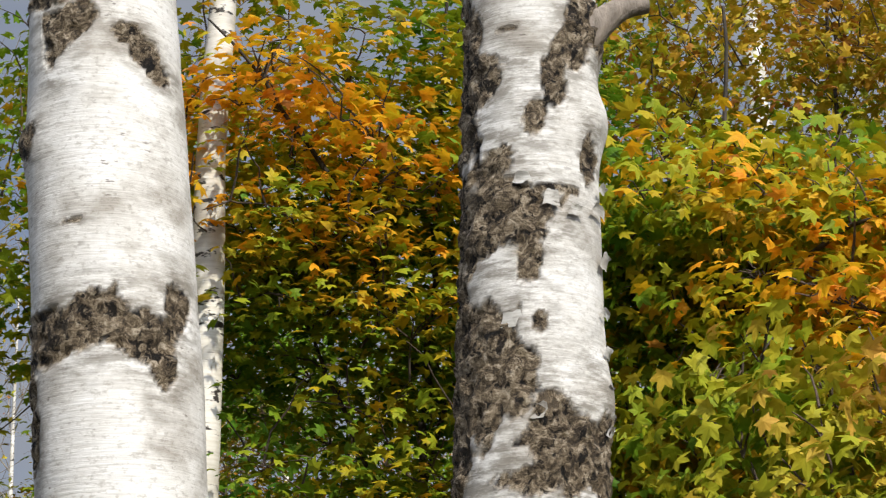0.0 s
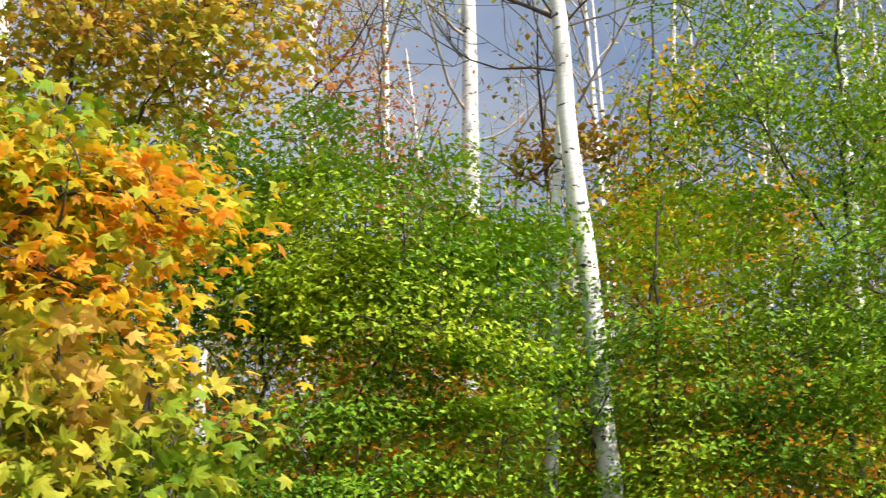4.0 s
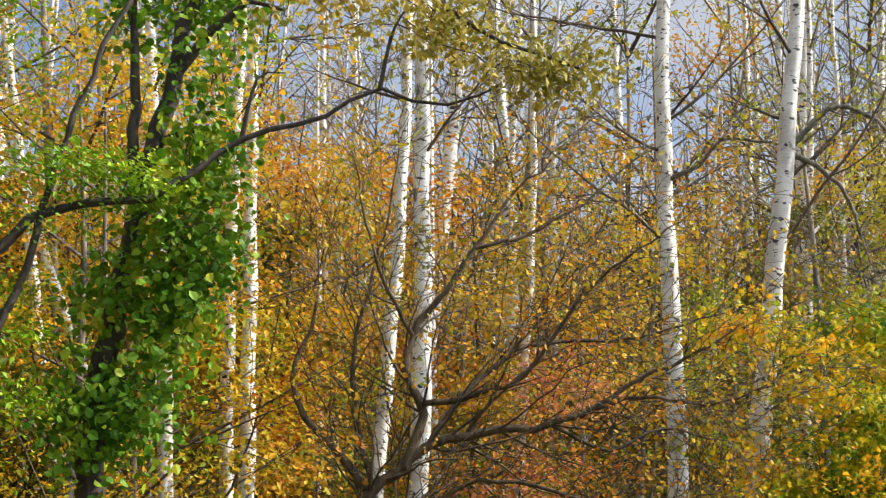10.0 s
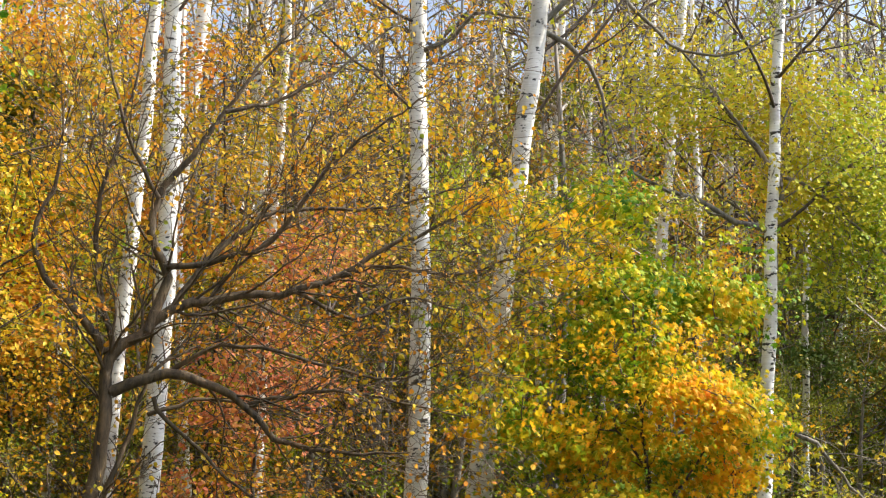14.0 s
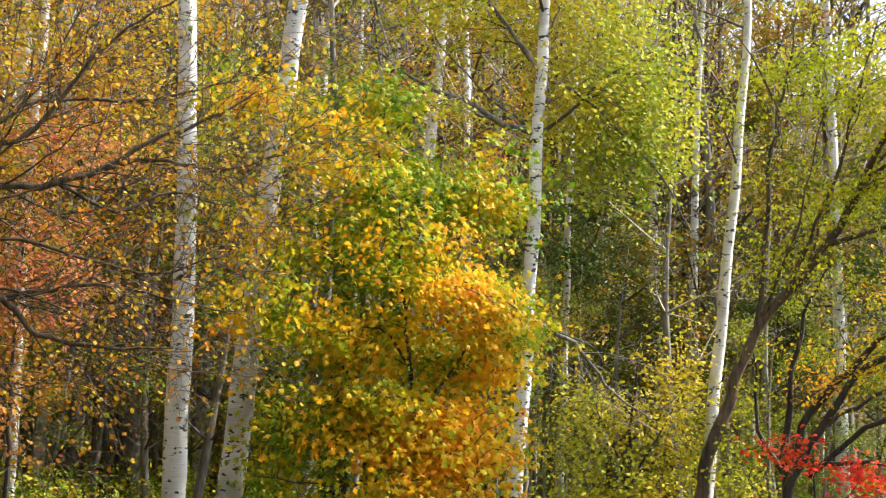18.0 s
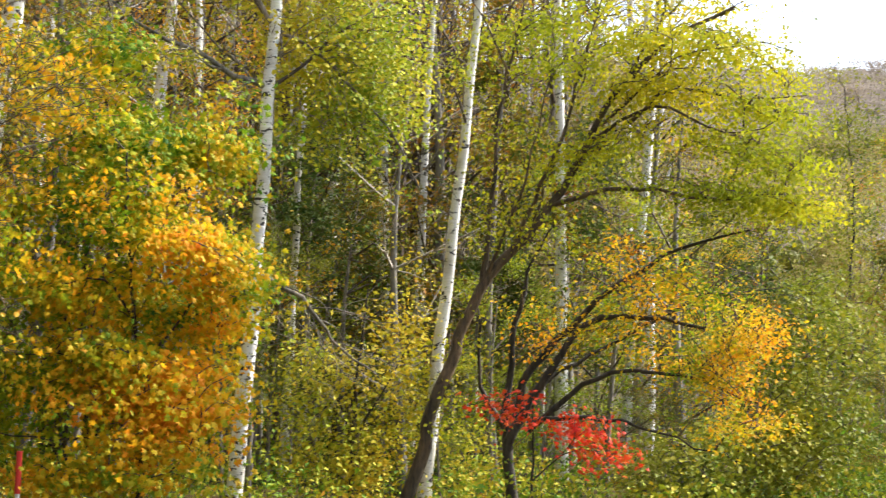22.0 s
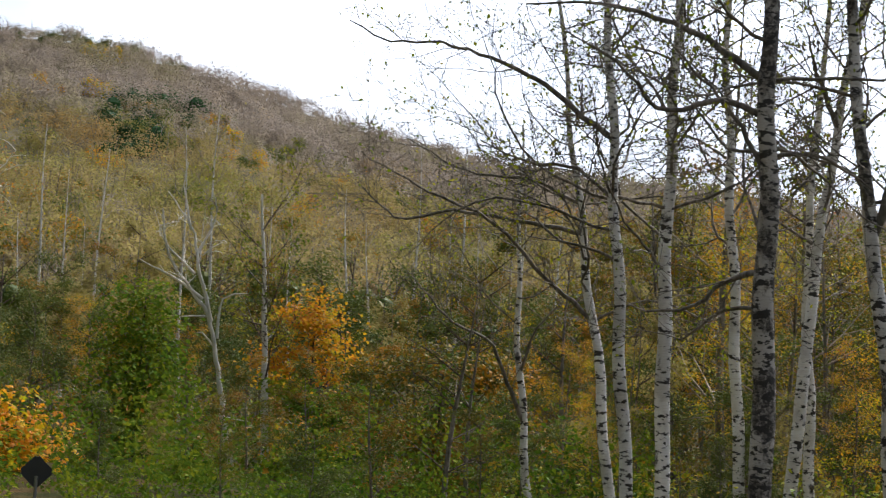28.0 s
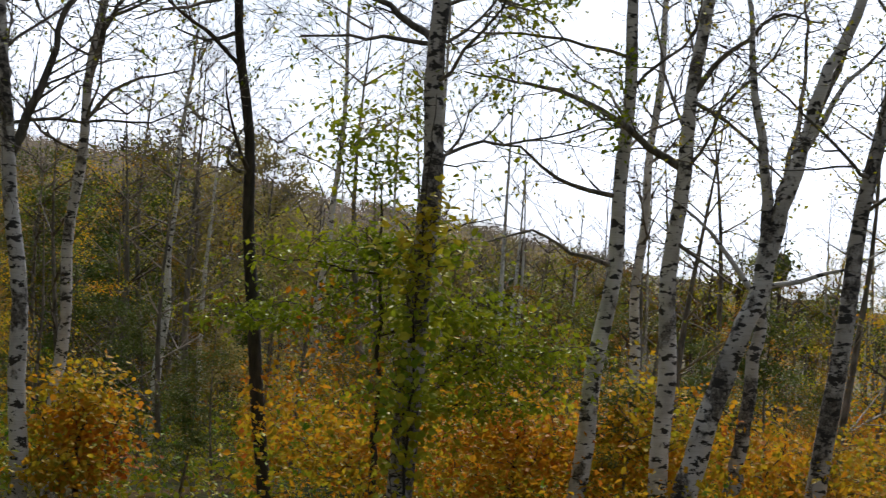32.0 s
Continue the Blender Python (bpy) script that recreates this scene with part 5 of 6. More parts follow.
leafy("golden_shrub", "arching dark-stemmed shrub with yellow and orange leaves", [
    [on_ground(88.0, 16.6), pt(87.6, -2.9, 16.5), pt(88.8, -0.55, 16.4), pt(89.95, 1.15, 16.4), pt(91.76, 1.42, 16.3), pt(93.8, 1.14, 16.2)], [pt(87.5, -2.95, 16.6), pt(87.55, 0.3, 16.5), pt(88.04, 2.7, 16.5), pt(88.68, 4.21, 16.4)],
    [pt(87.8, -2.0, 16.6), pt(88.2, -0.4, 16.5), pt(89.41, 0.94, 16.5), pt(90.8, 2.29, 16.4), pt(92.93, 3.69, 16.4), pt(95.13, 4.36, 16.3)], [pt(88.2, -2.4, 16.6), pt(90.4, -0.6, 16.4), pt(93, -0.4, 16.3), pt(95.6, -1.2, 16.2)],
    [pt(87.6, -2.6, 16.7), pt(86.6, -1, 16.7), pt(86.4, 1.5, 16.6)], [pt(88.4, -1.0, 16.5), pt(90.6, 0.4, 16.8), pt(94, 2.4, 16.9)], [pt(88.6, -2.0, 16.5), pt(91.2, -2.0, 16.2), pt(94.2, -2.8, 16.0)]],
    [(93.2, 2.8, 16.4, 2.0, 0.8, 0.9, 90), (95.2, 1.4, 16.4, 1.6, 1.0, 0.9, 90), (93.6, 0.2, 16.3, 1.8, 0.8, 0.8, 80), (90.6, 1.6, 16.5, 1.6, 1.2, 0.7, 50), (91.4, 3.6, 16.5, 1.8, 0.7, 0.8, 50), (95, -1.6, 16.2, 1.8, 0.9, 0.8, 80), (88.4, 1.5, 16.5, 1.0, 2.0, 0.5, 26)], L_GOLD, 0.045, 74, "oval", gaps=0.3, grain=1.6, per=24, spray=0.34, flat=0.2, category="shrub", radius=0.062, bark=M_DARK, girth=(1, 0.7, 0.7, 0.5, 0.5, 0.4, 0.4), stout=1.2, twig=M_BROWN)
leafy("red_maple_sapling", "small maple with scarlet leaves", [
    [on_ground(88.5, 15.2), pt(88.4, -4, 15.2), pt(88.3, -1.6, 15.1)], [pt(88.4, -4, 15.2), pt(90.2, -2.2, 15)]],
    [(87.4, -1.4, 15.1, 1.0, 0.6, 0.4, 13), (89.8, -2.0, 15, 1.3, 0.5, 0.4, 18), (90.9, -3.0, 15, 0.8, 0.4, 0.4, 9)], L_RED, 0.044, 75, "lobed", per=20, spray=0.24, category="shrub", radius=0.02)
leafy("green_shrub", "dark green shrub under the leaning tree", [
    [on_ground(95, 19), pt(95, -3, 19), pt(95.4, -0.6, 19)]],
    [(93.2, -3.4, 18.6, 2.6, 1.6, 1.0, 100), (97, -2, 19.5, 2.4, 2.2, 1.0, 120), (97.6, 1.0, 20, 2, 2.4, 1.0, 60)], L_MOSS, 0.05, 76, "round", per=38, spray=0.42, category="shrub", group="green shrubs")
leafy("olive_tree_crown", "tall young tree with olive and yellow leaves", [
    [on_ground(98.2, 27), pt(98.2, 0, 27), pt(98.4, 5, 27), pt(98, 9, 27)], [pt(98.2, -1, 27), pt(96.2, 4, 26.6)], [pt(98.3, 0, 27), pt(100, 5, 27)]],
    [(98, 4.4, 27, 2.0, 3.6, 1.4, 150), (98, 8, 27, 1.5, 1.8, 1.0, 60), (97, -1.4, 26.5, 2.2, 2.2, 1.2, 100), (100, 1, 28, 1.5, 3, 1.2, 80), (95.6, 5, 27.5, 1.6, 3, 1.2, 70)], L_MOSS, 0.055, 78, "oval", gaps=0.25, per=46, spray=0.5)
leafy("yellow_thicket", "thicket hung with yellow-green leaves and dark gaps", [
    [on_ground(82.5, 19), pt(82.5, -2, 19), pt(82.8, 2, 19)], [pt(82.5, -3, 19), pt(81, 0.5, 19)], [pt(82.5, -3, 19), pt(84.4, 0.6, 19)]],
    [(80.9, -1.6, 19, 0.9, 3.0, 0.6, 60), (82.7, -2.2, 18.8, 1.1, 3.0, 0.6, 80), (84.2, -0.4, 19.2, 0.8, 3.6, 0.6, 60), (86.2, -2.6, 19.2, 1.0, 1.8, 0.6, 40)], L_YELLOW, 0.044, 79, "round", gaps=0.35, per=38, spray=0.32, category="shrub", flat=0.9)
acc = Acc()
tube(acc, smooth_line([pt(26.2, 15.2, 9.2), pt(26.55, 14.3, 9.2), pt(26.9, 14.1, 9.2), pt(27.3, 14.6, 9.2), pt(27.5, 15.0, 9.2)], 0.03), np.linspace(0.012, 0.006, len(smooth_line([pt(26.2, 15.2, 9.2), pt(26.55, 14.3, 9.2), pt(26.9, 14.1, 9.2), pt(27.3, 14.6, 9.2), pt(27.5, 15.0, 9.2)], 0.03))), 6)
part_mesh("dead_twig", acc.mesh("dead_twig", M_TWIG_PALE), bpy.data.objects["green_shrub"], "pale forked dead twig")

# the edge of the wood before the hill
birch((101.04, -3.23), (101.25, 5.56), 33, 0.28, 82, 7.6, boughs=(3, 14), reach=1.5, leaf=L_YELLOW, leaves=1, twig=M_TWIG_PALE, rise=1.2)
birch((101.6, -3.2), (101.9, 2), 32.5, 0.2, 83, 6, boughs=(2.5, 8), reach=1.2, twig=M_TWIG_PALE, rise=1.2)
leafy("dying_birch", "dying birch with bare pale forked limbs", [
    [on_ground(112.0, 27), pt(111.96, -4.36, 27), pt(111.17, 0, 27), pt(110.81, 1.45, 27), pt(110.02, 2.52, 27), pt(109.42, 3.4, 27), pt(109.16, 4.86, 27)],
    [pt(110.91, 1.27, 27), pt(110.44, 3.09, 27), pt(110.1, 4.36, 27), pt(109.3, 5.42, 27)],
    [pt(110.6, 1.99, 27), pt(109.84, 2.51, 27), pt(108.53, 3.17, 27)],
    [pt(111.13, 0.73, 27), pt(111.24, 2.03, 27), pt(112.05, 2.25, 27)], [pt(110.72, 1.45, 27), pt(109.9, 1.4, 27)],
    [pt(111.15, 0.36, 27), pt(110.66, 0.89, 27), pt(110.48, 0.88, 27)], [pt(111.5, -1.8, 27), pt(112.3, -1.9, 27)], [pt(110.3, 2.8, 27), pt(109.2, 3.9, 27), pt(108.9, 4.8, 27)],
    [pt(110.3, 3.4, 27), pt(110.9, 4.6, 27), pt(110.7, 5.6, 27)], [pt(110.1, 4.2, 27), pt(109.8, 5.6, 27), pt(109.9, 6.4, 27)]],
    [(110.0, 3.8, 27, 1.5, 1.6, 0.5, 46)], L_YELLOW, 0.03, 84, "oval", per=2, spray=0.3, bark=M_PALE, radius=0.062, girth=(1, 0.6, 0.5, 0.45, 0.3, 0.3, 0.3, 0.35, 0.4, 0.35), twig=M_PALE, stout=1.5)
leafy("forking_birch", "birch with pale upswept forks and thin orange leaves", [
    [on_ground(102.1, 32), pt(102.1, -3.2, 32), pt(102.25, 0, 32), pt(102.4, 2.2, 32), pt(102.3, 4.7, 32), pt(102.3, 8, 32)],
    [pt(102.4, 2.2, 32), pt(102.9, 4.2, 32), pt(103.2, 7.4, 32)], [pt(102.3, 1.4, 32), pt(101.8, 3.6, 32), pt(101.3, 6.8, 32)], [pt(102.4, 3.2, 32), pt(103.6, 5.2, 32), pt(104.4, 6.4, 32)],
    [pt(102.3, 4.2, 32), pt(101.9, 6.4, 32), pt(101.8, 9, 32)]],
    [(102.4, 6.2, 32, 2.2, 2.6, 1.0, 90), (103.8, 5.4, 32, 1.2, 1.6, 0.8, 30)], L_ORANGE, 0.05, 77, "oval", per=9, spray=0.45, bark=M_BIRCH, radius=0.065, girth=(1, 0.5, 0.5, 0.35, 0.4), twig=M_PALE, stout=1.4, flat=1.0)
birch((112.96, -4.32), (112.5, 3.0), 28, 0.24, 85, 4.6, boughs=(1.4, 14), reach=1.3, rise=0.9, leaf=L_MOSS, leaves=2, levels=3, kids=4)
leafy("orange_maple", "low maple in bright orange leaf", [[on_ground(104.2, 25), pt(104.2, -3, 25), pt(104.4, -1, 25)]],
    [(104.6, -2.4, 25, 2.0, 1.5, 1.2, 150), (103.2, -3.0, 25, 1.2, 0.9, 0.8, 50)], L_MAPLE_ORANGE, 0.09, 86, "lobed", per=15, spray=0.42)
leafy("olive_tree_crown", "round young tree with olive green leaves", [[on_ground(108.7, 31), pt(108.7, -1, 31), pt(108.8, 2.4, 31)], [pt(108.7, -1, 31), pt(109.6, 1.2, 31)]],
    [(108.6, 1.4, 31, 1.3, 1.5, 1.2, 120), (109.3, -0.6, 31, 1.3, 1.8, 1.2, 120), (108.0, -1.0, 31, 1.2, 1.8, 1.2, 110), (108.6, -3.2, 31, 1.9, 1.2, 1.2, 100)], L_LEAFGREEN, 0.075, 87, "round", per=26, spray=0.44, gaps=0.3, grain=1.6)
leafy("orange_tree", "slim tree with orange crown and green leaves below", [[on_ground(114.2, 29), pt(114.2, -1, 29), pt(114.4, 2.4, 29)], [pt(114.2, -2, 29), pt(113.2, 0.4, 29)], [pt(114.2, -1.4, 29), pt(115.4, 0.4, 29)]],
    [(114.2, 1.7, 29, 1.1, 1.0, 0.9, 70), (115.0, 0.3, 29, 0.9, 0.9, 0.8, 40), (112.9, 0.2, 29, 0.8, 1.0, 0.8, 40), (114, -2.4, 29, 1.6, 0.9, 0.8, 60)], L_COPPER, 0.065, 88, "round", per=26, spray=0.36, gaps=0.2, grain=1.6)
leafy("green_shrub", "dark green shrub with broad leaves between birch trunks", [[on_ground(114.5, 27.5), pt(114.5, -3, 27.5), pt(114.6, -1, 27.5)]],
    [(113.6, -0.8, 27.8, 1.0, 0.9, 0.7, 50), (115.2, -1.4, 27.8, 1.2, 1.0, 0.7, 60), (113.9, -3.2, 27.4, 1.8, 0.9, 0.7, 70)], L_LEAFGREEN, 0.075, 120, "round", per=22, spray=0.38, gaps=0.25, grain=1.6, category="shrub", group="green shrubs")
leafy("rusty_shrub", "thicket of rusty orange and green leaves", [[on_ground(118.4, 26), pt(118.4, -2.5, 26), pt(118.6, 0.4, 26)], [pt(118.4, -2.5, 26), pt(116.6, 0, 26)], [pt(118.4, -2.5, 26), pt(120.6, 0.2, 26)]],
    [(116.8, 0.2, 26, 1.0, 0.8, 0.9, 60), (118.6, 0.6, 26, 1.3, 0.8, 0.9, 80), (120.6, 0.2, 26, 1.2, 0.9, 0.9, 70), (117.4, -1.8, 26, 1.8, 1.0, 1.0, 100), (120.4, -2.0, 26, 2.0, 1.0, 1.0, 100), (118.6, -3.8, 25.6, 3.4, 0.8, 1.0, 110)], L_RUST, 0.06, 89, "round", per=24, spray=0.4, gaps=0.35, grain=1.5, category="shrub")
leafy("green_shrub", "low green shrub at the foot of the wood", [[on_ground(110.4, 25.4), pt(110.4, -3.8, 25.4), pt(110.6, -2.6, 25.4)]],
    [(110.2, -3.4, 25.4, 1.6, 0.8, 0.8, 70), (112.0, -3.8, 25.4, 1.2, 0.7, 0.8, 50), (106.9, -3.6, 25.8, 0.7, 0.8, 0.6, 30)], L_LEAFGREEN, 0.06, 121, "round", per=24, spray=0.36, gaps=0.25, grain=1.6, category="shrub", group="green shrubs")

# grey birches against the bright sky
birch((124.72, -3.76), (123.46, 11.29), 17, 0.40, 91, 9, M_BIRCH_GREY, (2.6, 20), 2.3, L_LIME, 1, 0.04, rise=0.5, thick=0.92, bend=0.6, levels=3, kids=5, share=0.45, twig=M_LIMB, wobble=0.05,
      arms=((0.035, [(123.8, 7.63), (123.45, 8.06), (122.41, 8.78), (121.5, 9.48), (120.08, 10.16), (118.03, 10.7), (116.26, 10.72), (114.91, 11.29)]), (0.022, [(123.91, 6.34), (122.63, 6.85), (120.94, 6.97), (119.41, 7.64)])))
birch((125.81, -3.7), (125.59, 11.53), 17.5, 0.46, 92, 9, M_BIRCH_GREY, (2.8, 25), 2.0, L_LIME, 1, 0.04, rise=0.7, thick=0.92, bend=0.6, levels=3, kids=5, share=0.45, twig=M_LIMB, wobble=0.05)
birch((128.87, -3.52), (128.68, 12.48), 14, 0.72, 93, 9, M_BIRCH_DARK, (2.4, 16), 2.4, L_LIME, 1, 0.04, label="dark shaggy old birch with crooked limbs", rise=0.5, thick=0.92, bend=0.6, levels=3, kids=5, share=0.45, twig=M_LIMB, wobble=0.05,
      arms=((0.035, [(128.61, 9.59), (127.66, 10.48), (126.16, 11.36), (124.46, 11.96), (122.4, 12.21), (120.71, 12.08)]), (0.03, [(128.53, 9.04), (127.34, 9.16), (126.52, 9.0), (125.52, 8.79), (124.76, 9.13), (124.17, 9.94), (123.21, 10.65), (122.06, 11.25)]), (0.028, [(128.65, 3.2), (127.91, 3.54), (127.29, 3.15), (126.58, 2.47), (125.58, 2.34), (124.47, 2.48)]), (0.022, [(129.12, 7.69), (130.12, 7.53), (131.21, 7.1), (132.11, 6.4)]), (0.024, [(128.58, 6.73), (127.92, 8.32), (126.87, 9.52), (125.19, 11.34)]), (0.02, [(128.68, 2.28), (127.59, 2.42), (126.52, 1.64), (125.98, 1.43)])))
birch((128.25, -3.56), (127.53, 8.84), 18.5, 0.37, 94, 9, M_BIRCH_GREY, (3, 18), 1.8, L_LIME, 1, 0.04, rise=0.8, thick=0.92, bend=0.6, levels=3, kids=5, share=0.45, twig=M_LIMB, wobble=0.05)
birch((129.76, -3.47), (131.14, 9.26), 18, 0.40, 95, 9, M_BIRCH_GREY, (3, 14), 1.9, L_LIME, 1, 0.04, rise=0.8, thick=0.92, bend=0.6, levels=3, kids=5, share=0.45, twig=M_LIMB, wobble=0.05,
      arms=((0.035, [(130.97, 8.7), (130.25, 10.14), (129.8, 11.59)]), (0.025, [(130.75, 7.39), (129.85, 6.61), (129.52, 5.66)])))
birch((130.29, -3.44), (130.37, 5.26), 19, 0.33, 96, 8, M_BIRCH_GREY, (3, 16), 1.6, L_LIME, 1, 0.04, rise=0.8, thick=0.92, bend=0.6, levels=3, kids=5, share=0.45, twig=M_LIMB, wobble=0.05)
birch((123.99, -3.8), (122.62, 6.85), 18, 0.33, 97, 6.5, M_BIRCH_GREY, (2.2, 14), 2.2, L_LIME, 1, 0.04, rise=0.4, thick=0.92, bend=0.6, levels=3, kids=5, share=0.45, twig=M_LIMB, wobble=0.05, limbs=M_GREY,
      arms=((0.028, [(122.54, 4.43), (120.47, 5.09), (118.59, 5.28), (116.73, 5.0), (115.56, 5.97)]), (0.028, [(123.38, 2.06), (121.66, 3.28), (120.1, 4.88), (117.81, 5.89), (115.51, 7.08)]), (0.02, [(123.0, 5.4), (121.2, 6.4), (119.0, 6.6), (117.0, 7.6)])))
birch((121.42, -3.93), (121.1, 1.5), 21, 0.26, 98, 5, M_BIRCH_GREY, (2.4, 14), 2.4, L_YELLOW, 1, 0.04, rise=0.35, label="leaning birch with bare arching branches", thick=0.92, bend=0.6, levels=3, kids=5, share=0.45, twig=M_LIMB, wobble=0.05, limbs=M_GREY,
      arms=((0.03, [(121.31, -1.37), (120.51, 0.07), (119.9, 1.16), (118.76, 1.66), (117.19, 3.26)]), (0.022, [(121.15, 0.29), (121.55, 1.6), (122.44, 2.57)])))
birch((133.0, -5.83), (131.72, 9.91), 15, 0.55, 99, 9, M_BIRCH_DULL, (3, 14), 2.0, L_LIME, 1, 0.04, rise=0.8, thick=0.92, bend=0.6, levels=3, kids=5, share=0.45, twig=M_LIMB, wobble=0.05,
      arms=((0.05, [(132.88, 5.07), (133.17, 7.87), (133.51, 9.55), (134.53, 11.15), (135.98, 12.56)]), (0.02, [(132.3, 6.34), (131.53, 6.87), (130.38, 7.37), (129.25, 7.6)])))
birch((133.9, -4.9), (134.64, 9.13), 16.5, 0.39, 100, 9, M_BIRCH_DULL, (3, 14), 2.2, L_YELLOW, 1, 0.045, rise=0.6, thick=0.92, bend=0.6, levels=3, kids=5, share=0.45, twig=M_LIMB, wobble=0.05,
      arms=((0.025, [(134.63, 6.44), (135.61, 7.59), (137.55, 8.21)]), (0.04, [(134.67, 7.74), (134.8, 9.22), (135.58, 10.72), (135.81, 12.19)]), (0.02, [(135.15, 9.79), (136.62, 10.48), (138.67, 10.62)])))
birch((140.87, -4.0), (138.83, 10.6), 15, 0.42, 101, 8, M_DARK, (3, 5), 1.7, L_LIME, 1, 0.04, label="slim dark-barked tree with few leaves", name="slim_tree", group="", thick=1.4, bend=0.5, wobble=0.06,
      arms=((0.022, [(138.97, 9.9), (138.16, 9.14), (137.03, 9.48)]), (0.022, [(139.7, 4.77), (139.04, 5.3), (139.55, 6.6)]), (0.02, [(139.04, 10.63), (137.38, 10.22), (135.72, 9.62)])))
birch((145.39, -5.19), (145.62, 11.12), 13.5, 0.8, 102, 9, M_BIRCH_DARK, (2.6, 15), 1.8, L_LIME, 3, 0.055, label="dark birch wrapped in yellowing vine leaves", rise=0.4, thick=0.92, bend=0.6, levels=3, kids=5, share=0.45, twig=M_LIMB, wobble=0.05,
      arms=((0.035, [(145.43, 9.98), (143.97, 10.78), (141.96, 11.4), (140.28, 12.29)]), (0.022, [(145.09, 9.44), (143.28, 9.7), (141.1, 9.57)])))
birch((151.19, -4.8), (152.06, 11.47), 15, 0.55, 103, 9, M_BIRCH_DULL, (3, 14), 2.0, L_YELLOW, 1, 0.04, rise=0.8, thick=0.92, bend=0.6, levels=3, kids=5, share=0.45, twig=M_LIMB, wobble=0.05,
      arms=((0.025, [(151.25, 4.86), (149.84, 5.52), (148.92, 6.23), (147.64, 6.71)]), (0.022, [(151.13, 2.39), (150.05, 3.25), (149.09, 3.75), (147.63, 3.28)])))
birch((153.56, -4.63), (154.28, 11.55), 15, 0.58, 104, 9, M_BIRCH_DULL, (3.2, 13), 1.9, L_YELLOW, 1, 0.04, rise=0.8, thick=0.92, bend=0.6, levels=3, kids=5, share=0.45, twig=M_LIMB, wobble=0.05,
      arms=((0.04, [(153.61, 5.67), (152.78, 6.68), (151.98, 7.27), (150.18, 8.17), (148.26, 8.61), (146.53, 8.79)]), (0.03, [(154.28, 8.46), (154.61, 9.3), (155.31, 10.0), (156.13, 10.64), (156.85, 11.09), (158.2, 10.82)]), (0.022, [(154.21, 7.91), (155.2, 7.66), (156.24, 6.72), (157.44, 5.5)]), (0.02, [(153.91, 3.66), (155.05, 2.8), (155.99, 2.22)])))
birch((158.49, -4.24), (160.07, 6.34), 14, 0.62, 105, 8, M_BIRCH_DARK, (2.8, 19), 2.0, L_YELLOW, 1, 0.04, rise=0.7, thick=0.92, bend=0.6, levels=3, kids=5, share=0.45, twig=M_LIMB, wobble=0.05)
birch((142.3, -4.0), (142.5, 5.0), 24, 0.26, 106, 8, M_BIRCH_GREY, (2.5, 16), 1.6, thick=0.92, bend=0.6, levels=3, kids=5, share=0.45, twig=M_LIMB, wobble=0.05)
birch((137.0, -4.0), (137.4, 3.0), 24, 0.30, 107, 6, M_BIRCH_GREY, (2.5, 16), 1.8, thick=0.92, bend=0.6, levels=3, kids=5, share=0.45, twig=M_LIMB, wobble=0.05)
birch((152.6, -4), (152.9, 8), 20, 0.35, 108, 9, M_BIRCH_GREY, (3, 16), 1.7, thick=0.92, bend=0.6, levels=3, kids=5, share=0.45, twig=M_LIMB, wobble=0.05)
leafy("forked_birch", "pale birch leaning, with forked bare limbs", [
    [on_ground(153.9, 14), pt(154.47, -4.56, 14), pt(155.5, -0.8, 14), pt(156.53, 2.34, 14), pt(157.3, 5.5, 14), pt(158.16, 8.8, 14), pt(159.3, 11.7, 14), pt(160, 15, 14)],
    [pt(156.53, 2.34, 14), pt(156.6, 4.5, 14), pt(156.5, 6.2, 14), pt(155.9, 9.8, 14), pt(155.5, 13, 14)],
    [pt(156.53, 2.34, 14), pt(158.5, 2.8, 14), pt(160.5, 3.8, 14)], [pt(157.6, 6.6, 14), pt(159, 9, 14), pt(160.6, 10.8, 14)], [pt(156.3, 2.2, 14), pt(154.9, 4, 14), pt(153.2, 5.2, 14)]],
    [(158, 10, 14, 3.5, 3, 1, 40), (155, 8, 14, 3, 4, 1, 40)], L_YELLOW, 0.04, 109, "oval", per=6, spray=0.4, bark=M_BIRCH_DULL, radius=0.12, girth=(1, 0.5, 0.22, 0.28, 0.22))
leafy("forked_birch", "dark leaning birch with upswept limbs", [
    [on_ground(155.6, 15), pt(156.0, -4.4, 15), pt(156.5, 0, 15), pt(157.1, 5.3, 15), pt(158.8, 9.9, 15), pt(160, 13, 15)], [pt(156.9, 4, 15), pt(157.6, 9, 15), pt(157.4, 13, 15)]],
    [(158, 9, 15, 3, 3, 1, 30)], L_YELLOW, 0.04, 110, "oval", per=6, spray=0.4, bark=M_BIRCH_DARK, radius=0.08)
leafy("climbing_vine", "vine of yellow and green leaves climbing a birch", [
    [on_ground(145.4, 13.2), pt(145.45, -4, 13.25), pt(145.5, 2, 13.25), pt(145.7, 8, 13.3)]],
    [(145.2, 0, 13.2, 0.9, 6, 0.25, 60), (146.2, 3.5, 13.1, 1.2, 2, 0.3, 16)], L_YELLOW, 0.07, 111, "round", per=12, spray=0.22, category="vine", radius=0.015, flat=1.2)
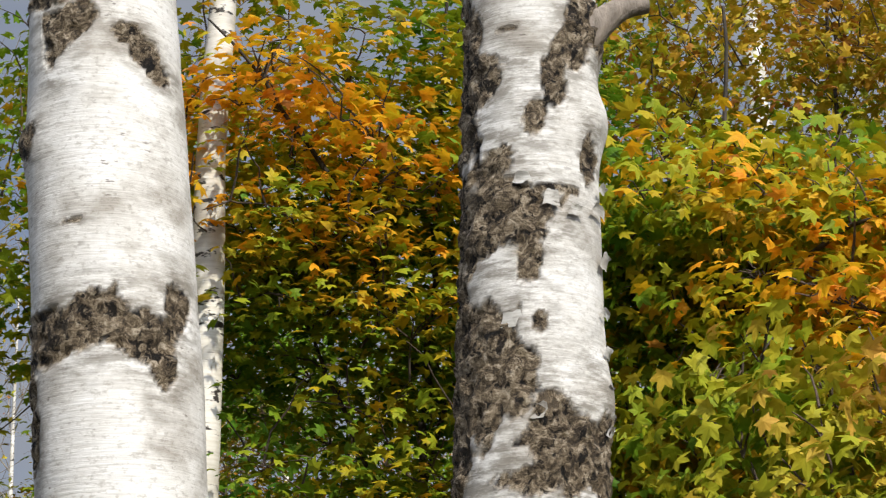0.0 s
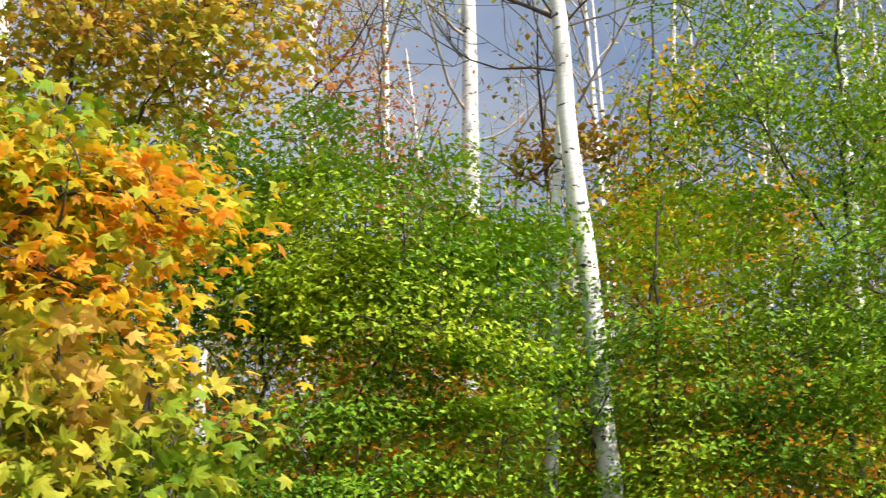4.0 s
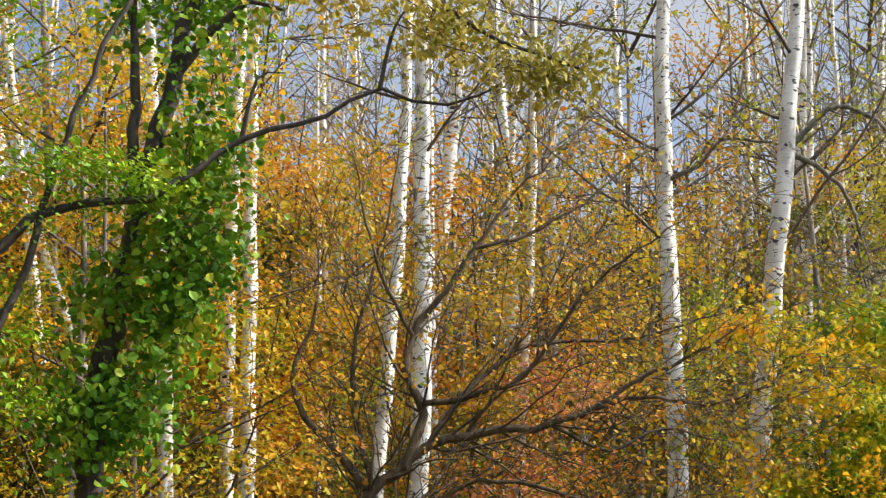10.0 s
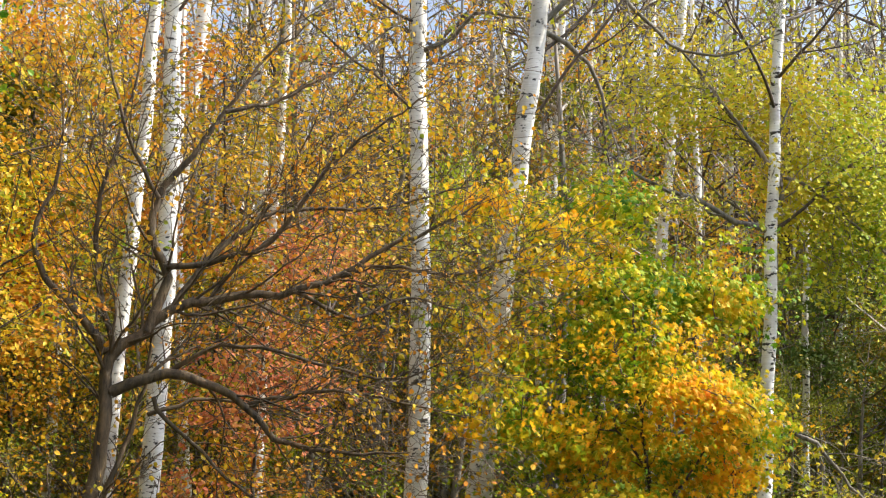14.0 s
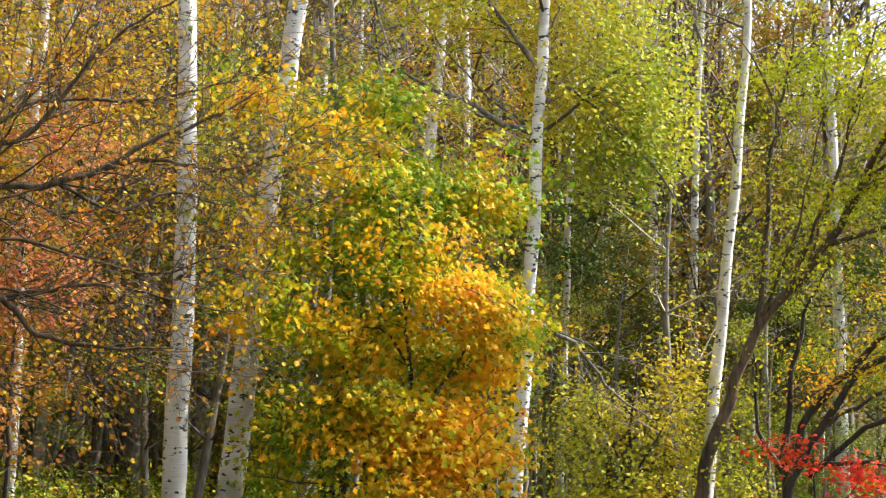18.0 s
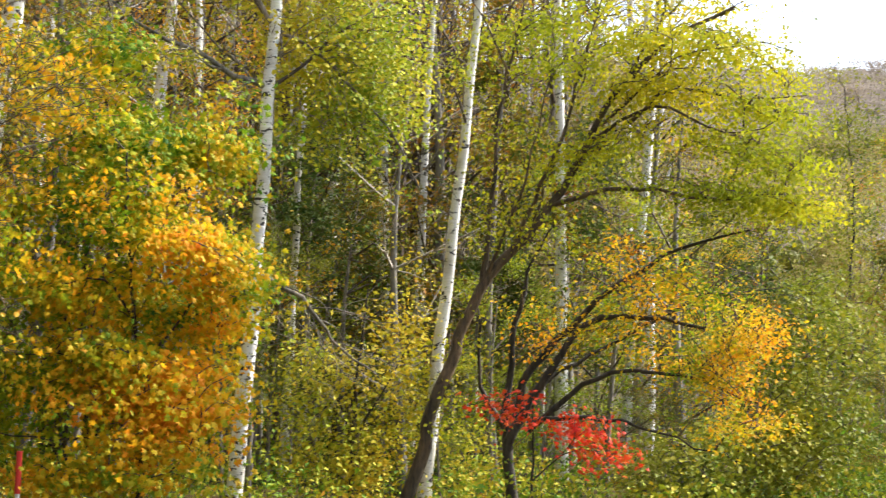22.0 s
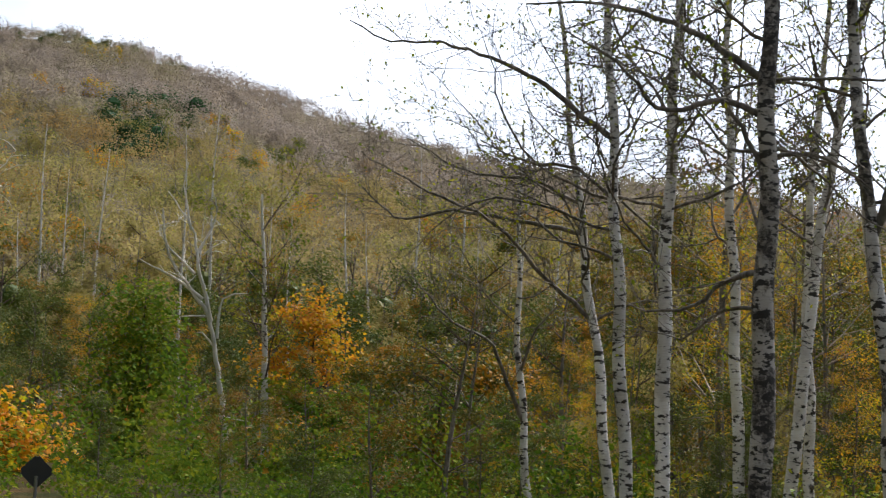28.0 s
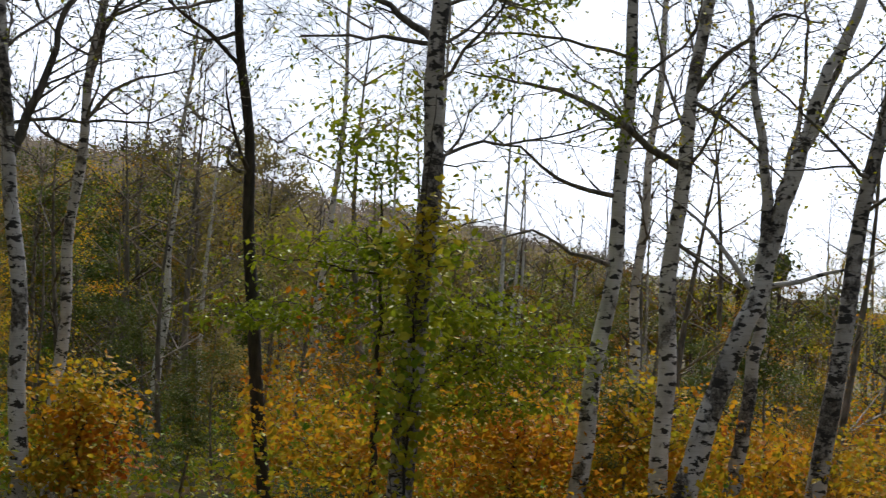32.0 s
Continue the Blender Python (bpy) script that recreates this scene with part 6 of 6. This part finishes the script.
leafy("green_sapling", "sapling with tiers of light green leaves", [
    [on_ground(144.4, 14.5), pt(144.4, -2, 14.5), pt(144.2, 3, 14.4), pt(144.1, 5, 14.4)], [pt(144.3, 0, 14.5), pt(148.5, 1.5, 14.4)], [pt(144.3, 2, 14.5), pt(140.5, 2.4, 14.4)], [pt(144.2, 3, 14.4), pt(148.2, 4.2, 14.4)]],
    [(146.5, 1.2, 14.4, 4.5, 0.7, 0.7, 90), (144, 3.0, 14.4, 4.5, 0.7, 0.7, 80), (149, -0.4, 14.4, 3.2, 0.8, 0.7, 70), (143.5, 7.0, 14.2, 2.2, 2.0, 0.6, 50), (147, -1.8, 14.2, 3.6, 0.8, 0.8, 70), (140.5, 0.6, 14.4, 2.5, 0.6, 0.6, 40)], L_LIME, 0.065, 112, "oval", per=18, spray=0.36, flat=0.15)
leafy("orange_shrub", "low shrub with orange and green leaves", [[on_ground(135, 15.5), pt(135, -3.6, 15.5), pt(135.2, -1.6, 15.5)]],
    [(135, -2.6, 15.5, 1.9, 1.5, 0.8, 100), (134.6, -4.4, 15.2, 2.2, 0.8, 0.8, 60)], L_COPPER, 0.055, 113, "round", per=20, spray=0.34, category="shrub")
leafy("orange_shrub", "thicket of golden and orange leaves", [[on_ground(149, 16), pt(149, -3.6, 16), pt(149.2, -1, 16)], [pt(149, -4, 16), pt(153, -2, 16)]],
    [(148.5, -2.8, 15.8, 3, 2.0, 1.0, 160), (153.5, -2.6, 16.4, 3.2, 2.2, 1.0, 160), (142.8, -3.2, 16, 2.6, 1.4, 0.9, 100), (158.5, -3.2, 16, 2.6, 1.8, 0.9, 100)], L_COPPER, 0.055, 114, "round", per=20, spray=0.38, category="shrub")

# ---- the wood behind ----


def template_birch(seed, height, leaf, leaves):
    rng = np.random.default_rng(seed)
    root = empty("far_birch", (0, 0, 0), "distant white birch trunk among the trees", "tree", "birches in the distance")
    z = np.linspace(-0.3, height, 16)
    line = np.stack([0.1 * np.sin(z * 0.5 + seed), 0.1 * np.sin(z * 0.4 + 2 * seed), z], 1)
    acc = Acc()
    tube(acc, line, 0.1 * (1.1 - 0.95 * z / height), 8)
    part_mesh("trunk", acc.mesh("trunk", M_BIRCH), root)
    tips, acc = [], Acc()
    for k in range(15):
        h = height * (0.3 + 0.66 * k / 15)
        a = rng.uniform(0, 6.28)
        i = int(np.argmin(abs(z - h)))
        limb(acc, rng, (line[i, 0], line[i, 1], h), (math.cos(a), math.sin(a), 1.0), rng.uniform(1.2, 2.6), 0.022, 2, 0.2, 0.22, tips, 3, 3, 0.7, 0.4)
    part_mesh("branchwork", acc.mesh("branchwork", M_TWIG_PALE), root, kind="stuff")
    if leaf:
        t = np.array(tips)
        t = t[rng.random(len(t)) < leaves]
        acc = Acc()
        put_leaves(acc, rng, np.repeat(t, 2, axis=0) + rng.normal(0, 0.12, (len(t) * 2, 3)), 0.1, "oval", 0.4, None, 0.8)
        part_mesh("crown", acc.mesh("crown", leaf, False), root, kind="stuff")
    return root


def template_bush(seed, height, breadth, leaf, count, size, label, name="wood_tree", levels=1, bark=None):
    rng = np.random.default_rng(seed)
    root = empty(name, (0, 0, 0), label, "tree", "trees of the wood behind")
    acc = Acc()
    z = np.linspace(-0.3, height * 0.9, 10)
    line = np.stack([0.12 * np.sin(z * 0.8 + seed), 0.12 * np.cos(z * 0.7 + seed), z], 1)
    tube(acc, line, 0.065 * np.clip(1.05 - z / (height * 0.88), 0.03, 1.05), 6)
    part_mesh("trunk", acc.mesh("trunk", M_GREY), root)
    tips, acc = [], Acc()
    for k in range(11):
        h = height * (0.12 + 0.76 * k / 11)
        a = rng.uniform(0, 6.28)
        reach = breadth * (0.6 + 0.6 * rng.random()) * (1.15 - 0.6 * h / height)
        i = int(np.argmin(abs(z - h)))
        limb(acc, rng, line[i], (math.cos(a), math.sin(a), 0.55), reach, 0.02, levels, 0.12, 0.28, tips, 4, 3, 0.9, 0.4)
    part_mesh("branchwork", acc.mesh("branchwork", bark or M_TWIG), root, kind="stuff")
    t = np.array(tips)
    t = t[rng.integers(0, len(t), count)] + rng.normal(0, 1, (count, 3)) * np.array([0.17, 0.17, 0.08])
    acc = Acc()
    put_leaves(acc, rng, t, size, "oval", 0.8, None, 0.5)
    part_mesh("crown", acc.mesh("crown", leaf, False), root, kind="stuff")
    return root


def scatter(templates, rng, count, az0, az1, d0, d1, s0, s1, near=0.0):
    """Copies over a ring sector, kept apart from one another."""
    made = []
    tries = 0
    while len(made) < count and tries < count * 12:
        tries += 1
        az = rng.uniform(az0, az1)
        d = math.sqrt(rng.uniform(d0 * d0, d1 * d1))
        p = gpt(az, d)
        if 102 < az < 107.5 and d < 26:
            continue
        if any((p.x - q.x) ** 2 + (p.y - q.y) ** 2 < near * near for q in made):
            continue
        made.append(p)
        p.z = ground_z(az, d) - 0.05
        s = rng.uniform(s0, s1)
        m = Matrix.LocRotScale(p, Euler((rng.normal(0, 0.03), rng.normal(0, 0.03), rng.uniform(0, 6.28))), Vector((s, s, s * rng.uniform(0.9, 1.15))))
        copy_thing(templates[int(rng.integers(len(templates)))], m)


def shed(templates):
    for ob in templates:
        for o in (*ob.children_recursive, ob):
            bpy.data.objects.remove(o)


wood = np.random.default_rng(7)
birches = [template_birch(s, h, lf, n) for s, h, lf, n in ((1, 13, None, 0), (2, 14, L_YELLOW, 0.25), (3, 12, L_ORANGE, 0.2))]
orange = [template_bush(s, h, b, lf, 5600, 0.052, "wood tree with sparse orange autumn leaves", "autumn_tree") for s, h, b, lf in ((4, 7, 2.2, L_ORANGE), (5, 8.5, 2.4, L_GOLD), (6, 6, 2.0, L_WOOD))]
green = [template_bush(s, h, b, lf, 5600, 0.055, "wood tree with green and yellow leaves") for s, h, b, lf in ((7, 6, 2.0, L_LIME), (8, 7, 2.2, L_MOSS), (9, 5, 1.8, L_WOOD))]
# dusky trees get darker leaf colours that stand in for woodland shade
dusky = [template_bush(s, h, b, lf, 5600, 0.085, "shaded wood tree with olive and brown leaves", "shaded_tree") for s, h, b, lf in ((12, 6, 2.0, L_OLIVE), (13, 8, 2.2, L_WOOD), (14, 7, 1.9, L_SLOPE), (15, 5, 2.2, L_OLIVE))]
thicket = [template_bush(s, h, b, lf, 700, 0.05, "bare twiggy wood tree with few leaves", "bare_wood_tree", 2, bk) for s, h, b, lf, bk in ((10, 6, 1.8, L_WOOD, M_TWIG), (11, 7.5, 1.8, L_YELLOW, M_TWIG_PALE))]
scatter(birches, wood, 75, -22, 50, 19, 42, 0.85, 1.15, 1.4)
scatter(birches, wood, 75, 50, 92, 23, 48, 0.75, 1.0, 1.2)
scatter(orange, wood, 44, -20, 52, 16, 36, 0.9, 1.3, 1.9)
scatter(orange, wood, 70, 50, 78, 22, 44, 0.9, 1.45, 1.3)
scatter(green, wood, 34, 52, 76, 20, 32, 0.5, 0.95, 1.5)
scatter(orange + green, wood, 30, 10, 50, 12.8, 17, 0.6, 0.95, 1.0)
scatter(green, wood, 10, 30, 60, 24, 40, 0.7, 1.0, 2.0)
scatter(green + green + dusky, wood, 44, 74, 94.5, 22, 46, 0.7, 1.1, 1.7)
scatter(green, wood, 18, 78, 100, 19, 25, 0.3, 0.55, 1.3)
scatter(orange, wood, 10, 80, 95, 24, 46, 0.5, 0.8, 1.8)
scatter(dusky, wood, 90, 95, 126, 33, 56, 0.45, 0.8, 1.6)
scatter(orange, wood, 9, 97, 126, 31, 42, 0.3, 0.5, 3.0)
scatter(dusky + dusky + orange, wood, 74, 122, 168, 18.5, 40, 0.25, 0.5, 1.4)
scatter(orange + dusky, wood, 40, 8, 52, 14, 22, 0.75, 1.1, 1.2)
scatter(birches, wood, 26, 126, 166, 24, 60, 0.45, 0.65, 1.8)
scatter(orange + dusky + dusky, wood, 46, 100, 168, 15.5, 25, 0.18, 0.33, 1.2)
scatter(thicket, wood, 50, 118, 168, 17.5, 42, 0.45, 0.85, 1.4)
scatter(thicket, wood, 30, 52, 94, 20, 36, 0.8, 1.3, 1.6)
scatter(thicket, wood, 96, 46, 90, 26, 46, 1.5, 2.2, 1.4)
scatter(birches, wood, 40, 24, 82, 26, 44, 1.25, 1.6, 1.8)
scatter(thicket, wood, 50, -10, 50, 17, 34, 1.2, 1.8, 1.4)
scatter(thicket, wood, 15, 120, 168, 18, 32, 0.8, 1.1, 2.0)
scatter(dusky + orange[::2], wood, 40, 125, 141, 29, 46, 0.75, 1.0, 1.6)
scatter(thicket, wood, 16, 128, 141, 26, 40, 0.8, 1.0, 1.6)
scatter(birches, wood, 30, 97, 125, 40, 80, 0.45, 0.7, 2.0)
shed(birches + orange + green + thicket + dusky)


def crowns(acc, rng, base, wide, high, count, size, heart=0.8, level=0.62, lobes=5):
    """Rounded clumpy crowns: leaves near the skin of a few lobes for each tree, facing outward."""
    n = len(base)
    lo = rng.uniform(-0.75, 0.75, (n, lobes, 3)) * np.stack([wide, wide, high * 0.24], -1)[:, None]
    lo[:, :, 2] += (high * level)[:, None]
    big = rng.uniform(0.35, 0.62, (n, lobes)) * wide[:, None]
    q = rng.normal(0, 1, (n, lobes, count, 3))
    q /= np.linalg.norm(q, axis=3)[..., None]
    q[..., 2] = np.where(rng.random(q.shape[:3]) < 0.6, abs(q[..., 2]), q[..., 2])
    # a solid core added inside each lobe, to fill it and block light
    ring = [(math.sin(a) * math.cos(b), math.sin(a) * math.sin(b), math.cos(a)) for a in (0.55, 1.15, 1.75, 2.4) for b in np.arange(8) * math.pi / 4]
    ball = np.array([(0, 0, 1), *ring, (0, 0, -1)])
    tri = [(0, 1 + k, 1 + (k + 1) % 8) for k in range(8)] + [(33, 25 + (k + 1) % 8, 25 + k) for k in range(8)]
    for r in range(3):
        for k in range(8):
            a, b, c, d = 1 + r * 8 + k, 1 + r * 8 + (k + 1) % 8, 9 + r * 8 + k, 9 + r * 8 + (k + 1) % 8
            tri += [(a, c, d), (a, d, b)]
    if heart:
        rough = rng.uniform(0.75, 1.0, (n, lobes, 34)) * big[:, :, None] * heart
        heart_v = base[:, None, None] + lo[:, :, None] + ball * rough[..., None]
        acc.add(heart_v, (np.array(tri)[None] + (np.arange(n * lobes) * 34)[:, None, None]).reshape(-1, 3))
    c = base[:, None, None] + lo[:, :, None] + q * (big[:, :, None] * (0.55 + 0.5 * rng.random((n, lobes, count))))[..., None] * np.array([1, 1, 1.1])
    put_leaves(acc, rng, c.reshape(-1, 3), size, "oval", 0.5, q.reshape(-1, 3) * 1.4, 0.4, 0.5)


def build_far_wood():
    """The wood between the near trees and the hill."""
    rng = np.random.default_rng(22)
    for label, mat, stick, n, az0, az1, d0, d1, h0, h1, k, size in (
            ("wood edge of orange and brown trees in the distance", L_WOOD, M_TWIG, 120, 94, 170, 50, 105, 4.5, 7.5, 120, 0.12),
            ("olive and green trees of the wood edge", L_OLIVE, M_TWIG, 120, 94, 170, 46, 100, 4.5, 7, 120, 0.12),
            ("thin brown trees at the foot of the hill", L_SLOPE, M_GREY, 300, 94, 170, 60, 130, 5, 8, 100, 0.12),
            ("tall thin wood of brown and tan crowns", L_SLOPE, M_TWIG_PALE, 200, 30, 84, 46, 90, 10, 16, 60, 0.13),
            ("half-bare tall trees with amber leaves", L_AMBER, M_TWIG, 330, 10, 88, 27, 50, 8, 13.5, 150, 0.085),
            ("olive trees below the pale sky", L_MOSS, M_TWIG, 80, 124, 170, 38, 70, 4.5, 7.5, 100, 0.12),
            ("deep wood of orange and brown crowns", L_WOOD, M_TWIG, 150, -22, 90, 40, 75, 7, 12, 90, 0.14)):
        az = rng.uniform(az0, az1, n)
        r = np.sqrt(rng.uniform(d0 ** 2, d1 ** 2, n))
        base = np.array([tuple(gpt(a, d, ground_z(a, d))) for a, d in zip(az, r)])
        high = rng.uniform(h0, h1, n) * np.interp(az, [94, 110, 130, 170], [1.0, 0.85, 0.8, 0.75])
        acc = Acc()
        crowns(acc, rng, base, 0.9 + 0.13 * high, high, k, size, 0.48 if az0 > 90 and d0 > 40 else 0.0)
        tagged(new("far_wood", acc.mesh("far_wood", mat, False)), label, "woodland", kind="stuff")
        acc = Acc()
        for p, h in zip(base, high):
            tube(acc, [p, p + np.array([0.1, 0.05, h * 0.5]), p + np.array([-0.1, 0.1, h])], [0.08, 0.05, 0.012], 4)
            for _ in range(16):
                f, q = rng.uniform(0.3, 0.85), rng.normal(0, 0.13 * h, 2)
                b = p + np.array([0.0, 0.07, h * f])
                tube(acc, [b, b + np.array([q[0] * 0.5, q[1] * 0.5, h * 0.07]) + rng.normal(0, 0.1, 3), b + np.array([q[0], q[1], h * rng.uniform(0.12, 0.24)])], [0.026, 0.018, 0.008], 3)
        tagged(new("far_trunks", acc.mesh("far_trunks", stick)), "thin trunks within the distant wood", "woodland", kind="stuff")


build_far_wood()


def build_hill_wood():
    rng = np.random.default_rng(21)
    sticks = Acc()
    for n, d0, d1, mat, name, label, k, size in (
            (2600, 300, 450, L_HILL_HAZED, "hill_wood", "far wooded hilltop, half bare, brown, distance haze greyed into its leaves", 90, 0.37),
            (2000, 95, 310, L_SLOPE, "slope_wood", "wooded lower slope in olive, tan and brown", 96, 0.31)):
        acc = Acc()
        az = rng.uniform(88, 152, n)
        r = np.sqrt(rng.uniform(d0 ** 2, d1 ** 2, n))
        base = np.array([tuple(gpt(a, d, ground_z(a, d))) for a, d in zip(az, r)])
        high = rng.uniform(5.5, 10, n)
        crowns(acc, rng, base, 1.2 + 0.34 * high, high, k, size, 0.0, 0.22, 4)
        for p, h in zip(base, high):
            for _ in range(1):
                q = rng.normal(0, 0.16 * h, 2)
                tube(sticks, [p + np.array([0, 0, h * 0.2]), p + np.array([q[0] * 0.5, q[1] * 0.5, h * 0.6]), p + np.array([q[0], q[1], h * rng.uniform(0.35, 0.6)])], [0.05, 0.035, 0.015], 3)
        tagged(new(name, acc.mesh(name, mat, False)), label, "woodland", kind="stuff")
    tagged(new("hill_trunks", sticks.mesh("hill_trunks", M_GREY)), "pale bare trunks on the far hillside", "woodland", kind="stuff")
    for label, mat, spots in (
            ("dark evergreen clump on the far hillside", L_PINE, ((108.5, 340, 12), (108.9, 338, 11), (109.3, 342, 12), (108.2, 332, 10), (108.0, 300, 11), (108.5, 296, 10), (107.7, 304, 10), (109.8, 340, 10), (107.6, 318, 10), (108.3, 316, 11), (109.1, 326, 11), (107.9, 285, 9))),
            ("dark green trees along the ridge", L_OLIVE, ((105.2, 425, 9), (106.4, 424, 8), (107.3, 426, 8), (107.8, 420, 7), (103.8, 424, 7), (109.4, 418, 7))),
            ("rusty orange trees on the far hillside", L_GOLD, ((106.6, 350, 7), (106.9, 352, 6), (106.7, 412, 6), (107.2, 414, 6), (108.7, 322, 6), (111.2, 330, 5)))):
        acc = Acc()
        base = np.array([tuple(gpt(a, d, ground_z(a, d))) for a, d, _ in spots])
        high = np.array([h for _, _, h in spots], dtype=float)
        crowns(acc, rng, base, 1.0 + 0.42 * high, high * 0.8, 190, 0.42, 0.6, 0.12)
        tagged(new("hill_clump", acc.mesh("hill_clump", mat, False)), label, "woodland", kind="stuff")
    # single trees that still hold their leaves, scattered over the lower slope
    mixed_rng = np.random.default_rng(77)
    for n, mat, label in ((190, L_OLIVE, "scattered dark olive trees on the hillside"), (130, L_RUST, "scattered rusty brown trees on the hillside"),
                          (60, L_COPPER, "scattered copper-orange trees on the hillside")):
        acc = Acc()
        az = mixed_rng.uniform(90, 152, n)
        r = 95 + 250 * mixed_rng.uniform(0, 1, n) ** 1.2
        base = np.array([tuple(gpt(a, d, ground_z(a, d))) for a, d in zip(az, r)])
        high = mixed_rng.uniform(5, 10.5, n)
        crowns(acc, mixed_rng, base, 0.8 + 0.3 * high, high, 170, 0.3, 0.0, 0.22, 4)
        tagged(new("hillside_trees", acc.mesh("hillside_trees", mat, False)), label, "woodland", kind="stuff")


build_hill_wood()


def build_undergrowth():
    rng = np.random.default_rng(31)
    for name, label, az0, az1, d0, d1, n, high, size, mat in (
            ("undergrowth", "tangled green and yellow undergrowth", 52, 100, 24, 44, 26000, 0.9, 0.1, L_FERN),
            ("undergrowth", "low weeds and saplings with small leaves", 52, 100, 12.5, 25, 64000, 0.75, 0.055, L_FERN),
            ("undergrowth", "low autumn undergrowth below the birches", 98, 168, 25, 52, 36000, 1.2, 0.12, L_WOOD),
            ("undergrowth", "dark green low shrubs along the wood edge", 96, 126, 21, 28, 26000, 1.5, 0.075, L_LEAFGREEN),
            ("undergrowth", "low grass and weeds beside the road sign", 96, 126, 16.5, 22, 20000, 0.5, 0.06, L_LEAFGREEN),
            ("undergrowth", "dense low shrubs in green and yellow leaf", 120, 168, 14, 27, 46000, 0.9, 0.065, L_FERN),
            ("undergrowth", "low shrubs in copper and orange leaf", 140, 168, 13.5, 26, 66000, 1.5, 0.06, L_COPPER),
            ("undergrowth", "undergrowth behind the maples", -22, 52, 9, 40, 16000, 0.9, 0.1, L_FERN)):
        az = rng.uniform(az0, az1, n)
        d = np.sqrt(rng.uniform(d0 * d0, d1 * d1, n))
        clear = (abs(az - 105.7) < 0.7) & (d < 20.5)
        az, d = az[~clear], d[~clear]
        n = len(az)
        p = np.array([tuple(gpt(a, q)) for a, q in zip(az, d)])
        p[:, 2] = [ground_z(a, q) for a, q in zip(az, d)]
        lush = np.array([noise.noise(Vector(q) * 0.75) + 0.5 * noise.noise(Vector(q) * 2.1) for q in p])
        keep = lush + rng.uniform(-0.3, 0.3, n) > (-0.06 if az0 > 90 else -0.1)
        p, lush = p[keep], lush[keep]
        n = len(p)
        tall = np.clip(0.45 + 1.1 * lush, 0.12, 1.5)
        p[:, 2] += rng.random(n) ** 0.8 * high * tall
        acc = Acc()
        put_leaves(acc, rng, p, size, "oval", 0.7, None, 0.7, 0.5)
        tagged(new(name, acc.mesh(name, mat, False)), label, "undergrowth", kind="stuff")


build_undergrowth()


def rod(name, parent, at, r, h, mat, label=""):
    acc = Acc()
    tube(acc, [at, (at[0], at[1], at[2] + h)], [r, r], 10)
    acc.add([(at[0] + r * math.cos(a), at[1] + r * math.sin(a), at[2] + h) for a in np.arange(10) * math.pi / 5], [tuple(range(10))])
    return part_mesh(name, acc.mesh(name, mat), parent, label)


p = on_ground(71.95, 13.7)
post = empty("marker_post", p, "red and white roadside marker post", "post")
rod("pole", post, (p.x, p.y, p.z), 0.02, 0.6, plain("white_paint", (0.75, 0.74, 0.72)), "white lower pole")
rod("sleeve", post, (p.x, p.y, p.z + 0.6), 0.024, 0.32, plain("red_paint", (0.55, 0.03, 0.02), 0.4), "red upper sleeve")

p = on_ground(105.7, 20)
sign = empty("road_sign", p, "diamond road sign seen from its dark back", "sign")
rod("pole", sign, (p.x, p.y, p.z), 0.02, 0.3, plain("galvanised", (0.3, 0.3, 0.31), 0.45, 0.7))
bm = bmesh.new()
bmesh.ops.create_cube(bm, size=1)
bmesh.ops.scale(bm, vec=(0.28, 0.012, 0.28), verts=bm.verts)
bmesh.ops.bevel(bm, geom=[e for e in bm.edges if abs((e.verts[0].co - e.verts[1].co).y) > 0.005], offset=0.03, segments=3, affect="EDGES")
bmesh.ops.rotate(bm, matrix=Matrix.Rotation(radians(45), 3, "Y"), verts=bm.verts)
bmesh.ops.rotate(bm, matrix=Matrix.Rotation(radians(-105), 3, "Z"), verts=bm.verts)
bmesh.ops.translate(bm, vec=(p.x, p.y, EYE + 20 * math.tan(radians(-3.75))), verts=bm.verts)
me = bpy.data.meshes.new("plate")
bm.to_mesh(me)
bm.free()
me.materials.append(plain("sign_back", (0.03, 0.03, 0.032), 0.6))
part_mesh("plate", me, sign)
